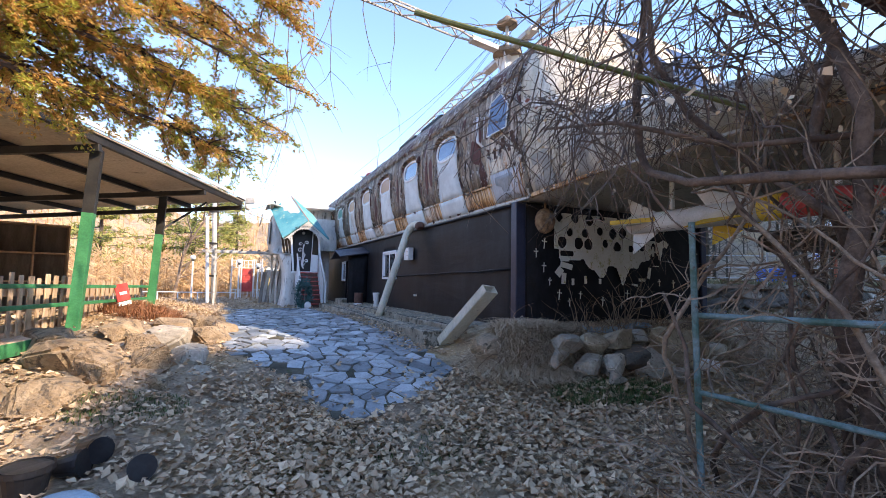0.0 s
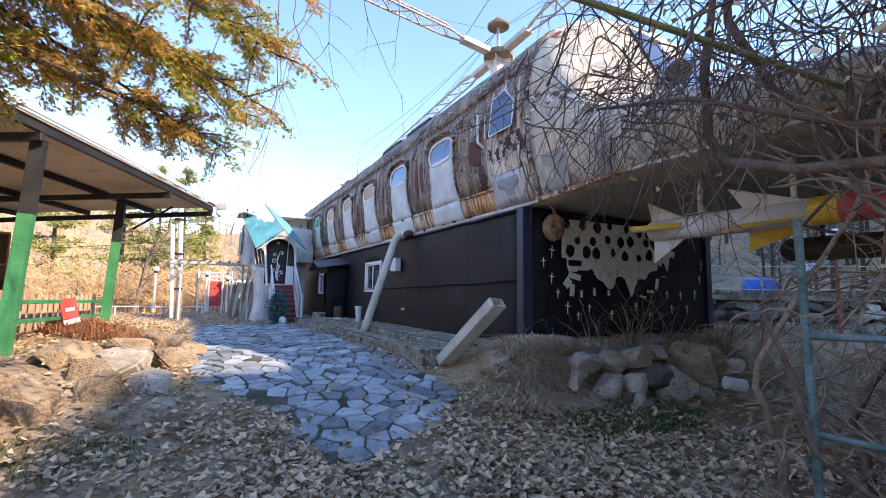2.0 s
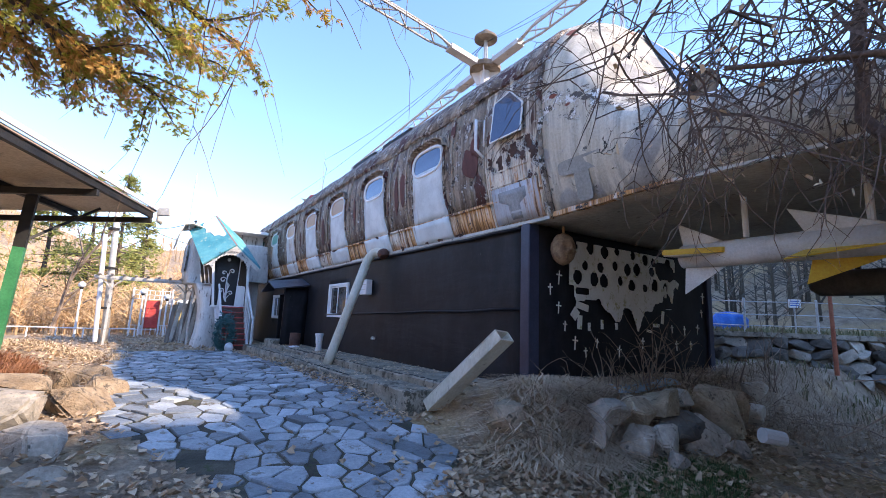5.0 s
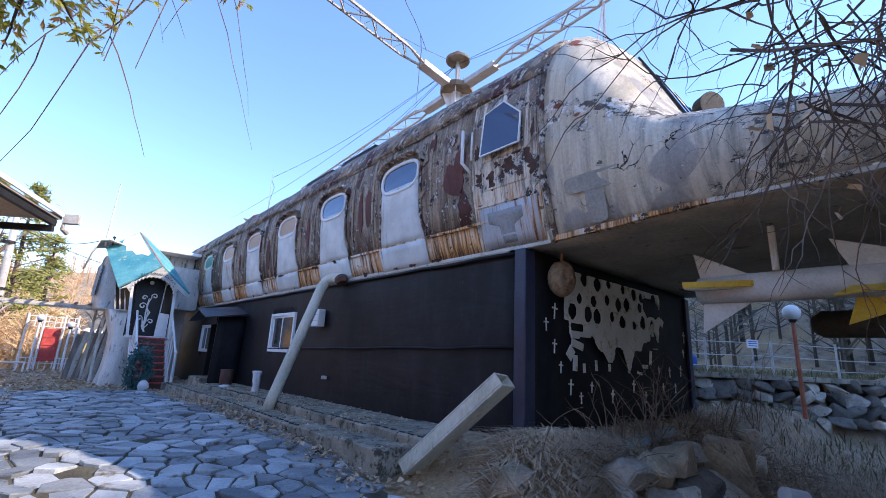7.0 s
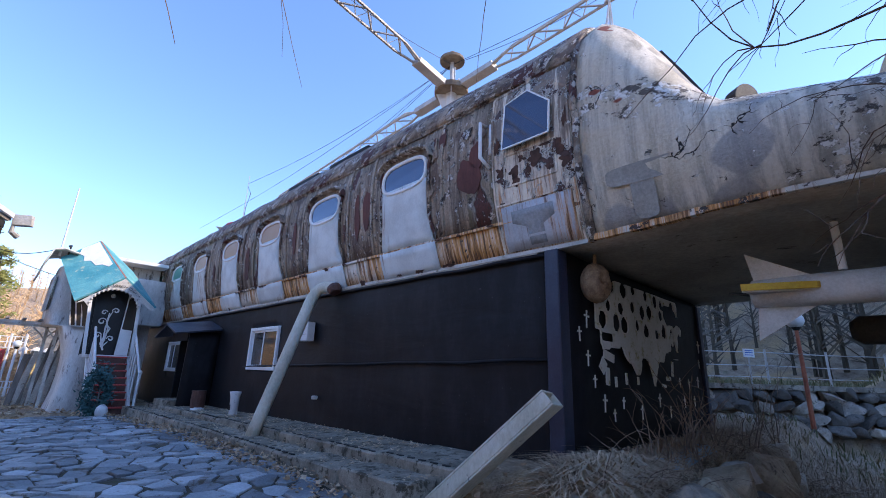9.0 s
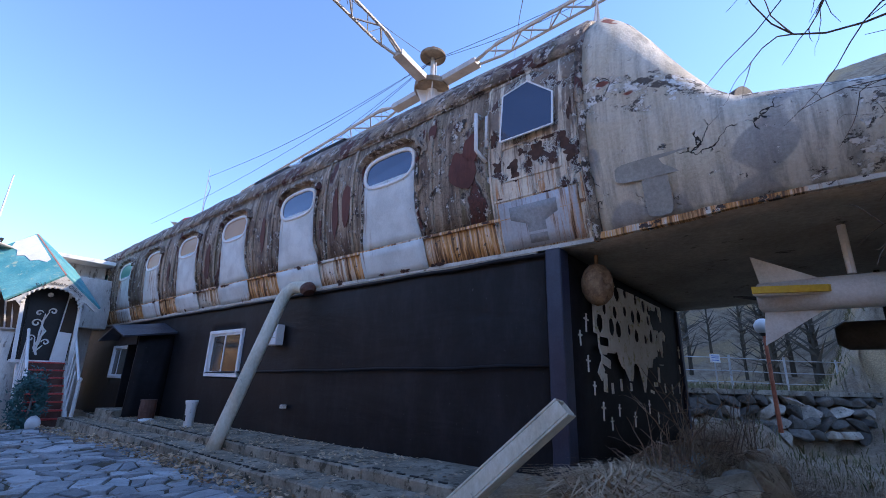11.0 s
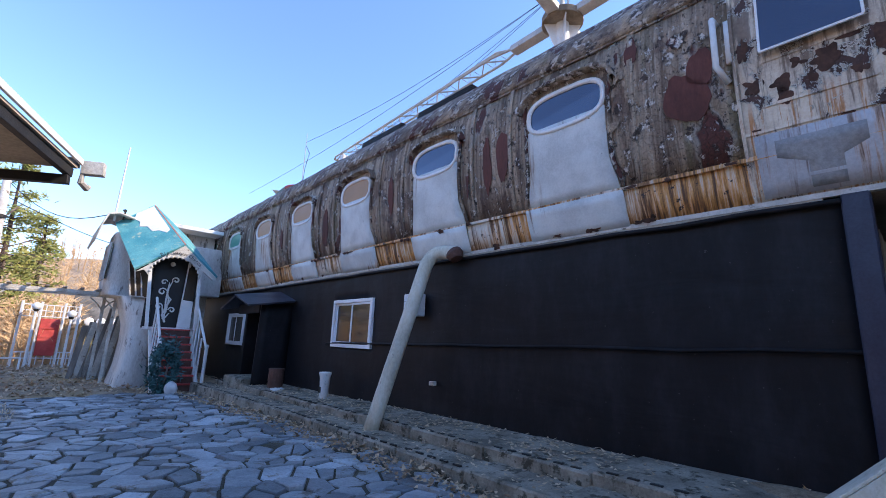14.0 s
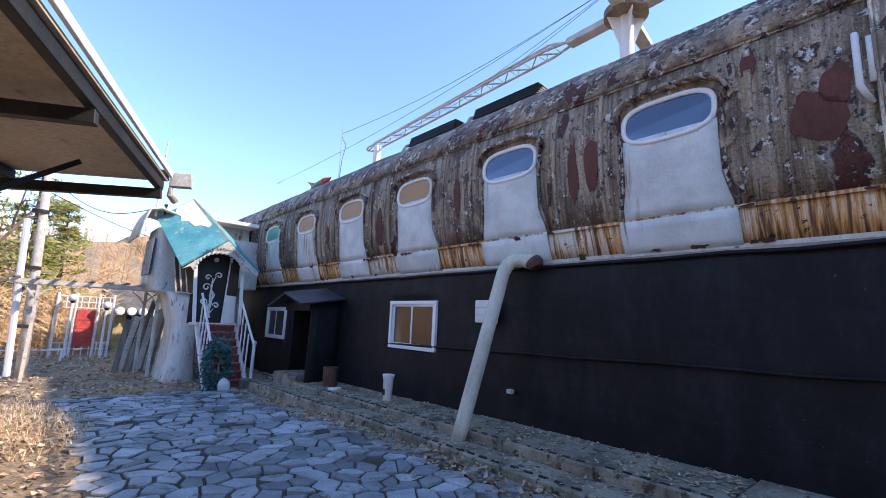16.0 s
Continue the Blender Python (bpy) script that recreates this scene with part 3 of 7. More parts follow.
def nose_low(y):
    return NOSE_LIP - 0.08 * ss((y - 4.3) / 1.7)


def nose_k(y):
    d = max(0.0, 4.72 - y)
    deck = 4.46 - 0.36 * d / (1 + 0.10 * d)
    t = 6.36
    if y <= 5.72:
        f = max(0.0, y - 4.72)
        t = deck + (6.36 - 4.48) * (0.35 * ss(f) + 0.65 * f)
    return (t - nose_low(y)) / (6.36 - 3.03)


nose_rows = []
for i in range(48):
    y = 5.95 - i * 0.18
    k = nose_k(y)
    taper = 1 - 0.72 * ss((0.5 - y) / 3.6)
    row = []
    for x, z in mirrored(SIDE + TOPS[1:]):
        if y < 5.9:
            grow = 0.02
        else:
            grow = 0.0
        px = HX + (x - HX) * taper * (1 + grow / 2.7)
        w = 0.03 * noise.noise(Vector((x * 1.2, y * 1.1, z * 1.2)))
        row.append((px + w * (1 if x < HX else -1), y, nose_low(y) + (z - 3.03) * k + w * 0.6))
    nose_rows.append(row)
hull_part("nose", solid(grid(bmesh.new(), nose_rows), 0.06), M_NOSE, "grey cement nose with cracked flaking skin")
bm = bmesh.new()
grid(bm, [[(HX + (x - HX) * (1 - 0.72 * ss((0.5 - y) / 3.6)), y, 0.02 + nose_low(y) + 0.02 * noise.noise(Vector((x, y, 4)))) for x in [4.35 + 0.35 * j for j in range(15)]] for y in [6.45 - 0.36 * i for i in range(25)]])
hull_part("soffit", solid(bm, 0.03), M_SOFFIT, "sagging grey soffit boards under the nose")


def root_of(ob):
    while ob.parent is not None:
        ob = ob.parent
    return ob


def wpart(name, bm, material, parent, label="", smooth=False):
    """A part modelled in world coordinates."""
    bm.transform(root_of(parent).matrix_basis.inverted())
    return part(name, bm, material, parent, label, smooth)


def film(name, tint, metal=0.75, rough=0.07, spec=0.5):
    n = Nodes(name)
    f = n.noise(n.pos, 1.6, 4)
    return n.done(n.mix(f, tint, tuple(c * 0.75 for c in tint)), rough, n.noise(n.pos, 1.3, 2), 0.05, 0.03, metal, spec)


M_FILM = film("mirror_film_glass", (0.12, 0.135, 0.18))
# The amber is the sunlit hill's reflection, put into the glass colour.
M_FILM_HILL = film("hill_reflection_glass", (0.46, 0.27, 0.14), 0.1, 0.3, 0.12)
M_FILM_TEAL = film("teal_film_glass", (0.14, 0.40, 0.33), 0.1, 0.3, 0.12)
M_SCAB = surface("red_primer", (0.075, 0.026, 0.02), (0.13, 0.045, 0.035), 3, 30, 0.75, 0.3, stretch=(1, 1, 0.4))
M_GREYPATCH = surface("grey_repair_paint", (0.25, 0.26, 0.265), (0.33, 0.335, 0.34), 2, 30, 0.75, 0.2)
M_PEEL = surface("bare_dark_primer", (0.04, 0.022, 0.016), (0.10, 0.05, 0.035), 9, 40, 0.85, 0.4)
M_SUBPANEL = rusty_white("grey_panel_paint", 0.06, (0.47, 0.49, 0.52), 0.69)

# ---- hull fittings ----
ZW = 4.52


def oval(yc, s, n=32):
    pts = []
    for k in range(n):
        a = 2 * math.pi * k / n
        c, s_ = math.cos(a), math.sin(a)
        pts.append((yc + (0.46 * s + 0.0) * math.copysign(abs(c) ** 0.62, c), ZW + (0.205 * s + (s - 1) * 0.26) * math.copysign(abs(s_) ** 0.7, s_)))
    return pts


def ring(bm, inner, outer, out_in, out_out):
    def p(q, o):
        return (hull_x(q[1]) - o, q[0], q[1])
    n = len(inner)
    loops = [[bm.verts.new(p(q, 0.0)) for q in inner], [bm.verts.new(p(q, out_in)) for q in inner], [bm.verts.new(p(q, out_out)) for q in outer], [bm.verts.new(p(q, 0.0)) for q in outer]]
    for a, b in zip(loops, loops[1:]):
        for k in range(n):
            bm.faces.new((a[k], a[(k + 1) % n], b[(k + 1) % n], b[k]))
    bmesh.ops.recalc_face_normals(bm, faces=bm.faces)
    return bm


def hull_patch(y_of, z0, z1, out, rows=8, cols=6, thick=0.012):
    bm = bmesh.new()
    rr = []
    for i in range(rows + 1):
        z = z0 + (z1 - z0) * i / rows
        a, b = y_of(z)
        rr.append([(hull_x(z) - out, a + (b - a) * j / cols, z) for j in range(cols + 1)])
    return solid(grid(bm, rr), thick)


window_y = [8.74 + 2.255 * i for i in range(7)]
for i, yc in enumerate(window_y):
    frame_ob = hull_part("window", ring(bmesh.new(), oval(yc, 1.0), oval(yc, 1.11), 0.03, 0.04), M_WHITE, "white rounded window surround")
    bm = bmesh.new()
    bm.faces.new([bm.verts.new((hull_x(z) - 0.016, y, z)) for y, z in oval(yc, 1.03)])
    hull_part("pane", bm, M_FILM_TEAL if i in (5, 6) else M_FILM_HILL if i in (2, 3, 4) else M_FILM, "mirror-tinted oval pane, amber ones painted with the hill reflection", frame_ob, False)
    bm = bmesh.new()
    arc = [p for p in oval(yc, 1.3, 40)[1:20]]
    arc2 = [p for p in oval(yc, 1.38, 40)[1:20]]
    rows = [[(hull_x(z) + 0.02, y, z) for y, z in arc], [(hull_x(z) - 0.10, y, z + 0.01) for y, z in arc], [(hull_x(z) - 0.10, y, z + 0.015) for y, z in arc2], [(hull_x(z) + 0.02, y, z + 0.015) for y, z in arc2]]
    hull_part("window_hood", grid(bm, rows), M_ROOF, "rusty curved rain hood", frame_ob)
    flare = 0.02 * (i % 3)
    hull_part("window_plate", hull_patch(lambda z: (yc - 0.50 - (0.08 + flare) * ss((3.85 - z) / 0.45), yc + 0.50 + 0.08 * ss((3.85 - z) / 0.45)), 3.43, 4.36, 0.014), M_PLATE, "pale grey-blue plate below the window")
    for e, f in ((-1, 0.08 + flare), (1, 0.08)):
        bm = bmesh.new()
        pts = []
        for k in range(15):
            z = 3.44 + 1.28 * k / 14
            y = yc + e * (0.535 + f * ss((3.85 - z) / 0.45) + 0.03 * ss((z - 4.4) / 0.3)) + 0.008 * noise.noise(Vector((z * 9, yc, e)))
            pts.append((hull_x(z) - 0.014, y, z))
        tube(bm, pts, [0.026 + 0.012 * noise.noise(Vector((k * 1.7, yc, e))) for k in range(15)], 5)
        hull_part("plate_edge", bm, M_ROOF, "flaking raised edge beside the window", frame_ob)
    hull_part("skirt_plate", hull_patch(lambda z: (yc - 0.60, yc + 0.62), 3.05, 3.42, 0.030, 4, 6), M_PLATE)
    for e in (-0.78, 0.80):
        y = yc + e
        hull_part("seam_strip", hull_patch(lambda z: (y - 0.03, y + 0.03), 3.44, 5.1, 0.010, 10, 1, 0.008), M_HULL)
    for j in range(2):
        y = yc + 1.0 + 0.28 * j
        hull_part("seam_strip", hull_patch(lambda z: (y - 0.012, y + 0.012), 3.05, 3.40, 0.026, 4, 1, 0.008), M_SKIRT)


def rail_along(z, out, h, y0, y1, material, name, wob=0.006):
    bm = bmesh.new()
    n = int((y1 - y0) / 0.3)
    rows = []
    for i in range(n + 1):
        y = y0 + (y1 - y0) * i / n
        w = wob * noise.noise(Vector((y * 2.3, z, 0)))
        x = hull_x(max(3.03, z))
        rows.append([(x + 0.01, y, z - h + w), (x - out, y, z - h + w), (x - out, y, z + h + w), (x + 0.01, y, z + h + w)])
    return hull_part(name, grid(bm, rows), material, "", None, False)


rail_along(3.425, 0.035, 0.018, 6.0, 24.8, M_SKIRT, "belt_flange")
rail_along(3.05, 0.045, 0.022, 6.0, 24.8, M_OLDWHITE, "bottom_lip", 0.01)
bm = bmesh.new()
rows = []
for i in range(40):
    y = 5.93 - 0.15 * i
    z = nose_low(y) + 0.025 + 0.012 * noise.noise(Vector((y * 4, 2, 0)))
    x = HX + (4.37 - HX) * (1 - 0.72 * ss((0.5 - y) / 3.6)) * 1.008
    rows.append([(x + 0.02, y, z - 0.035), (x - 0.045, y, z - 0.03), (x - 0.05, y, z + 0.03), (x + 0.0, y, z + 0.045)])
hull_part("nose_lip", grid(bm, rows), rusty_white("nose_lip_paint", 0.09, (0.62, 0.59, 0.53), 0.57), "chipped pale lip under the nose", None, False)
rail_along(5.11, 0.02, 0.012, 6.0, 24.8, M_ROOF, "gutter_seam")


def scab(yc, zc, ry, rz, seed, material=M_SCAB, name="primer_scab", out=0.012, ragged=0.32):
    bm = bmesh.new()
    pts = []
    for k in range(26):
        a = 2 * math.pi * k / 26
        r = 1 + ragged * noise.noise(Vector((math.cos(a) * 1.3, math.sin(a) * 1.3, seed * 3.7))) + 0.12 * noise.noise(Vector((math.cos(a) * 4, math.sin(a) * 4, seed)))
        pts.append((yc + ry * r * math.cos(a), zc + rz * r * math.sin(a)))
    c = bm.verts.new((hull_x(zc) - out, yc, zc))
    vs = [bm.verts.new((hull_x(z) - out, y, z)) for y, z in pts]
    for k in range(26):
        bm.faces.new((c, vs[k], vs[(k + 1) % 26]))
    hull_part(name, solid(bm, 0.006), material, "", None, False)


for yc, zc, ry, rz, sd in ((7.45, 4.12, 0.20, 0.24, 1), (7.32, 4.38, 0.11, 0.2, 2), (9.66, 4.22, 0.10, 0.36, 3), (9.93, 4.15, 0.07, 0.36, 4), (7.95, 4.86, 0.07, 0.16, 5), (12.1, 4.2, 0.08, 0.3, 6), (14.4, 4.0, 0.11, 0.4, 7), (16.6, 4.1, 0.07, 0.25, 8)):
    scab(yc, zc, ry, rz, sd)

rnd = random.Random(19)
for k in range(34):
    scab(rnd.uniform(6.9, 17.5), 3.405 + rnd.choice((0.0, 0.0, 0.015, -0.33)), rnd.uniform(0.025, 0.075), rnd.uniform(0.012, 0.03), 60 + k, M_PEEL, "belt_chip", 0.05, 0.9)

# flight-deck side panel with its pointed window
panel = hull_part("cockpit_panel", hull_patch(lambda z: (5.99, 7.04), 3.06, 5.1, 0.014, 12, 6), peeling_paint("panel_paint"), "peeling beige panel with rust runs")
PW = [(6.85, 4.25), (6.85, 4.88), (6.54, 4.97), (6.22, 4.66), (6.22, 4.25)]


def flat_on_hull(pts, out):
    return [(hull_x(z) - out, y, z) for y, z in pts]


bm = bmesh.new()
bm.faces.new([bm.verts.new((p[0] + 0.10 * (p[2] - 4.6), p[1], p[2])) for p in flat_on_hull(PW, 0.075)])
hull_part("pane", bm, M_FILM, "mirror-tinted pointed pane", panel, False)
bm = bmesh.new()
n = len(PW)
for k in range(n):
    a, b = [(p[0] + 0.10 * (p[2] - 4.6), p[1], p[2]) for p in flat_on_hull([PW[k], PW[(k + 1) % n]], 0.07)]
    tube(bm, [a, b], 0.013, 4)
hull_part("window_frame", bm, M_WHITE, "thin white window frame", panel, False)
bm = bmesh.new()
for a, b in (((7.05, 5.06), (6.46, 5.11)), ((6.46, 5.11), (6.04, 4.78)), ((7.05, 3.06), (7.05, 5.06)), ((6.02, 3.06), (6.02, 4.78)), ((6.9, 4.2), (6.18, 4.2)), ((6.88, 3.82), (6.2, 3.82)), ((6.88, 3.82), (6.88, 4.2)), ((6.2, 3.82), (6.2, 4.2)), ((7.05, 3.62), (6.0, 3.62))):
    steps = 6
    pts = [(a[0] + (b[0] - a[0]) * i / steps, a[1] + (b[1] - a[1]) * i / steps) for i in range(steps + 1)]
    tube(bm, flat_on_hull(pts, 0.022), 0.018, 4)
hull_part("panel_moulding", bm, panel.data.materials[0], "flaking raised mouldings", panel, False)
hull_part("sub_panel", hull_patch(lambda z: (6.06, 6.98), 3.09, 3.59, 0.028, 4, 6), M_SUBPANEL, "grey lower panel", panel)
hull_part("repair_patch", hull_patch(lambda z: (6.3, 6.85) if z > 3.34 else (6.45, 6.66), 3.12, 3.52, 0.036, 6, 3, 0.005), M_GREYPATCH, "", panel)
for yc, zc, ry, rz, sd in ((6.93, 4.02, 0.07, 0.08, 31), (6.76, 3.97, 0.06, 0.06, 32), (6.74, 3.86, 0.05, 0.06, 33), (6.45, 4.06, 0.08, 0.07, 34), (6.62, 4.1, 0.05, 0.04, 35), (6.16, 4.1, 0.06, 0.09, 36), (6.1, 3.92, 0.05, 0.05, 37), (6.28, 3.9, 0.04, 0.04, 38), (6.55, 3.95, 0.03, 0.05, 39), (6.98, 4.35, 0.03, 0.12, 40), (6.06, 4.4, 0.03, 0.1, 41), (6.3, 4.18, 0.07, 0.02, 42), (6.95, 3.63, 0.05, 0.02, 43), (6.4, 3.61, 0.04, 0.02, 44)):
    scab(yc, zc, ry, rz, sd, M_PEEL, "peeled_patch", 0.024, 1.1)
for yc, zc, ry, rz, sd in ((8.2, 4.1, 0.08, 0.05, 51), (8.1, 4.7, 0.05, 0.14, 52), (7.5, 4.75, 0.09, 0.09, 53), (9.95, 4.62, 0.05, 0.1, 54), (11.9, 4.5, 0.06, 0.12, 55), (10.3, 4.0, 0.03, 0.2, 56), (14.2, 4.5, 0.05, 0.16, 57), (7.25, 4.62, 0.06, 0.08, 58)):
    scab(yc, zc, ry, rz, sd, M_ROOF, "lifted_flake", 0.016, 0.9)
bm = bmesh.new()
tube(bm, flat_on_hull([(7.16, 4.72)], 0.02) + flat_on_hull([(7.16, 4.72), (7.16, 4.25)], 0.13) + flat_on_hull([(7.10, 4.12)], 0.02), 0.026, 6)
tube(bm, flat_on_hull([(7.08, 4.72)], 0.01) + flat_on_hull([(7.08, 4.3)], 0.02), 0.03, 4)
hull_part("grab_handle", bm, M_WHITE, "white steel grab handle")
# cement bead where the nose sheath meets the plates
bm = bmesh.new()
tube(bm, [(x - 0.01 + 0.015 * noise.noise(Vector((z * 6, 0, 3))), 5.95 + 0.03 * noise.noise(Vector((z * 5, 1, 1))), z) for x, z in [(hull_x(3.05 + 0.1 * i), 3.05 + 0.1 * i) for i in range(21)]] + [(x, 5.95, z + 0.02) for x, z in TOPS[1:]], 0.045, 6)
hull_part("joint_bead", bm, M_ROOF, "crumbling joint bead")
M_CEMENTPATCH = surface("grey_cement_patch", (0.29, 0.28, 0.25), (0.36, 0.345, 0.31), 2, 30, 0.8, 0.3)
for yc, zc, ry, rz, sd in ((5.33, 3.56, 0.36, 0.09, 21), (5.36, 3.33, 0.11, 0.19, 22)):
    bm = bmesh.new()
    c = bm.verts.new((hull_x(zc) - 0.05, yc, zc))
    vs = []
    for k in range(20):
        a = 2 * math.pi * k / 20
        sq = [math.copysign(abs(q) ** 0.45, q) * (1 + 0.08 * noise.noise(Vector((a * 3, sd, 0)))) for q in (math.cos(a), math.sin(a))]
        z = zc + rz * sq[1]
        vs.append(bm.verts.new((hull_x(z) - 0.054 + 0.002 * (sd - 21), yc + ry * sq[0], z)))
    for k in range(20):
        bm.faces.new((c, vs[k], vs[(k + 1) % 20]))
    hull_part("cement_patch", solid(bm, 0.006), M_CEMENTPATCH, "", None, False)
# windscreen on the raked hump
bm = bmesh.new()
grid(bm, [[(5.9 + 0.36 * j, y, nose_low(y) + (6.28 - 3.03) * nose_k(y) + 0.02) for j in range(6)] for y in (5.55, 5.3, 5.05, 4.9)])
screen = hull_part("windscreen", solid(bm, 0.02), M_FILM, "raked flight-deck windscreen", None, False)
for x in (5.88, 6.45, 7.1, 7.72):
    bm = bmesh.new()
    tube(bm, [(x, y, nose_low(y) + (6.28 - 3.03) * nose_k(y) + 0.05) for y in (5.55, 5.3, 5.0, 4.7)], 0.022, 4)
    hull_part("mullion", bm, M_DARKSTEEL, "", screen, False)

# roof louvres
for y in (11.9, 13.95):
    bm = bmesh.new()
    for j in range(5):
        box(bm, 4.93 + 0.015 * j, 5.5, y - 0.75, y + 0.75, 6.09 + 0.05 * j, 6.115 + 0.05 * j, 0.004)
    box(bm, 5.02, 5.55, y - 0.74, y + 0.74, 5.95, 6.31, 0.004)
    v = hull_part("roof_louvre", bm, M_BLACK, "black slatted roof vent", None, False)
    bm = bmesh.new()
    tube(bm, [(4.8, y + 0.82, 5.9), (4.9, y + 0.8, 6.12), (5.2, y + 0.8, 6.28)], 0.03, 5)
    tube(bm, [(4.86, y + 0.92, 5.94), (4.95, y + 0.9, 6.12), (5.2, y + 0.9, 6.28)], 0.02, 5)
    hull_part("vent_bracket", bm, M_OLDWHITE, "", v, False)

# ---- rotor on the roof: hub, cap and four lattice blades ----
HUB = Vector((6.65, 10.35, 8.1))
rotor = thing("rotor", (HUB.x, HUB.y, 6.3), "pale steel lattice rotor standing on the roof", "rotor")
bm = bmesh.new()
tube(bm, [(HUB.x, HUB.y, 6.25), (HUB.x, HUB.y, 8.05)], 0.13, 12)
wpart("mast", bm, M_WHITE, rotor, "white rotor mast")
bm = bmesh.new()
for a in range(4):
    t = radians(45 + 90 * a)
    d = Vector((math.cos(t), math.sin(t), 0))
    vs = [bm.verts.new(HUB + d * r + Vector((0, 0, z))) for r, z in ((0.1, -0.75), (0.36, -0.08), (0.1, -0.08))]
    bm.faces.new(vs)
wpart("gusset", solid(bm, 0.02), M_WHITE, rotor)
bm = bmesh.new()
tube(bm, [HUB + Vector((0, 0, z)) for z in (-0.09, -0.08, 0.05, 0.06)], [0.36, 0.40, 0.40, 0.36], 24)
wpart("hub_disc", bm, M_HUBPLATE, rotor, "rusty brown round hub plate")
bm = bmesh.new()
tube(bm, [HUB, HUB + Vector((0, 0, 0.85))], 0.05, 8)
for a in range(3):
    t = radians(120 * a)
    d = Vector((math.cos(t) * 0.24, math.sin(t) * 0.24, 0))
    tube(bm, [HUB + d, HUB + d + Vector((0, 0, 0.5))], 0.018, 5)
wpart("cap_post", bm, M_METAL, rotor)
bm = bmesh.new()
tube(bm, [HUB + Vector((0, 0, z)) for z in (0.80, 0.82, 0.88, 0.95, 1.02, 1.10)], [0.27, 0.30, 0.30, 0.18, 0.14, 0.06], 20)
wpart("cap", bm, M_HUBPLATE, rotor, "brown domed disc cap")


def blade(tip, width=0.34, depth=0.22):
    a, b = HUB, Vector(tip)
    d = (b - a).normalized()
    side = d.cross(Vector((0, 0, 1))).normalized()
    up = side.cross(d)
    length = (b - a).length
    bm = bmesh.new()
    m = Matrix((side, d, up)).transposed().to_4x4()
    m.translation = a
    box(bm, -0.12, 0.12, 0.3, 1.25, -0.07, 0.07, 0.01, m)
    root = wpart("blade", bm, M_METAL, rotor, "lattice rotor blade")
    bm = bmesh.new()
    p = lambda s, w, h: a + d * s + side * w + up * h
    w0, h0 = width / 2, depth
    for w in (-w0, w0):
        tube(bm, [p(1.2, w * 0.4, 0), p(1.75, w, 0), p(length - 0.25, w, 0), p(length - 0.05, w * 0.6, 0), p(length, 0, 0)], 0.032, 6)
    tube(bm, [p(1.2, 0, 0.02), p(1.75, 0, h0), p(length - 0.6, 0, h0 * 0.8), p(length, 0, 0)], 0.028, 6)
    wpart("chord", bm, M_METAL, root)
    bm = bmesh.new()
    s, k = 1.55, 0
    while s < length - 0.5:
        e = -w0 if k % 2 else w0
        tube(bm, [p(s, e, 0), p(s + 0.42, -e, 0)], 0.019, 4, False)
        tube(bm, [p(s, e, 0), p(s + 0.21, 0, h0), p(s + 0.42, e, 0)], 0.011, 4, False)
        tube(bm, [p(s, -e, 0), p(s + 0.21, 0, h0)], 0.011, 4, False)
        s += 0.42
        k += 1
    wpart("lacing", bm, M_METAL, root)


blade((7.0, 19.8, 8.0))
blade((7.05, 1.4, 8.9))
blade((-2.2, 9.4, 8.5))
blade((14.5, 11.3, 8.0))
bm = bmesh.new()
box(bm, 6.75, 6.95, 18.9, 19.1, 6.33, 7.9, 0.02)
wpart("blade_prop", bm, M_WHITE, rotor, "white prop under the blade tip")
bm = bmesh.new()
for s in (-0.25, 0.25):
    tube(bm, [(6.85 + s, 6.75, 6.3), (6.95, 6.6, 8.45)], 0.02, 5)
    tube(bm, [(6.85, 6.75 + s, 6.3), (6.95, 6.6, 8.45)], 0.015, 5)
wpart("blade_trestle", bm, M_WHITE, rotor)
bm = bmesh.new()
cap_top = HUB + Vector((0, 0, 0.75))
for tip, f in (((7.0, 19.8, 8.0), 0.95), ((7.0, 19.8, 8.0), 0.7), ((7.05, 1.4, 8.9), 0.9), ((7.05, 1.4, 8.9), 0.6), ((-2.2, 9.4, 8.5), 0.6), ((5.3, 18.6, 7.7), 1.0), ((5.5, 24, 7.3), 1.0)):
    q = HUB.lerp(Vector(tip), f)
    bm = bmesh.new()
    tube(bm, [cap_top.lerp(q, i / 8) - Vector((0, 0, 0.25 * math.sin(math.pi * i / 8))) for i in range(9)], 0.006, 3, False)
    wpart("guy_wire", bm, M_DARKSTEEL, rotor)

# small rocket and whip aerial on the roof
rocket = thing("roof_rocket", (5.04, 19.2, 5.93), "small model rocket with red nose on the roof", "model rocket")
bm = bmesh.new()
tube(bm, [(5.04, 19.75, 6.12), (5.04, 19.6, 6.14), (5.04, 18.95, 6.2)], [0.07, 0.11, 0.11], 12)
wpart("body", bm, surface("grey_green_shell", (0.16, 0.19, 0.15), (0.26, 0.28, 0.22), 4, 40, 0.6, 0.2), rocket)
bm = bmesh.new()
tube(bm, [(5.04, 18.95, 6.2), (5.04, 18.8, 6.215), (5.04, 18.55, 6.24)], [0.112, 0.08, 0.005], 12)
wpart("nose_cone", bm, M_RED, rocket, "red nose cone")
for a in range(4):
    d = Vector((math.cos(radians(45 + 90 * a)), 0, math.sin(radians(45 + 90 * a))))
    bm = bmesh.new()
    bm.faces.new([bm.verts.new(Vector(q) + d * r) for q, r in (((5.04, 19.7, 6.13), 0.08), ((5.04, 19.4, 6.16), 0.1), ((5.04, 19.75, 6.13), 0.25))])
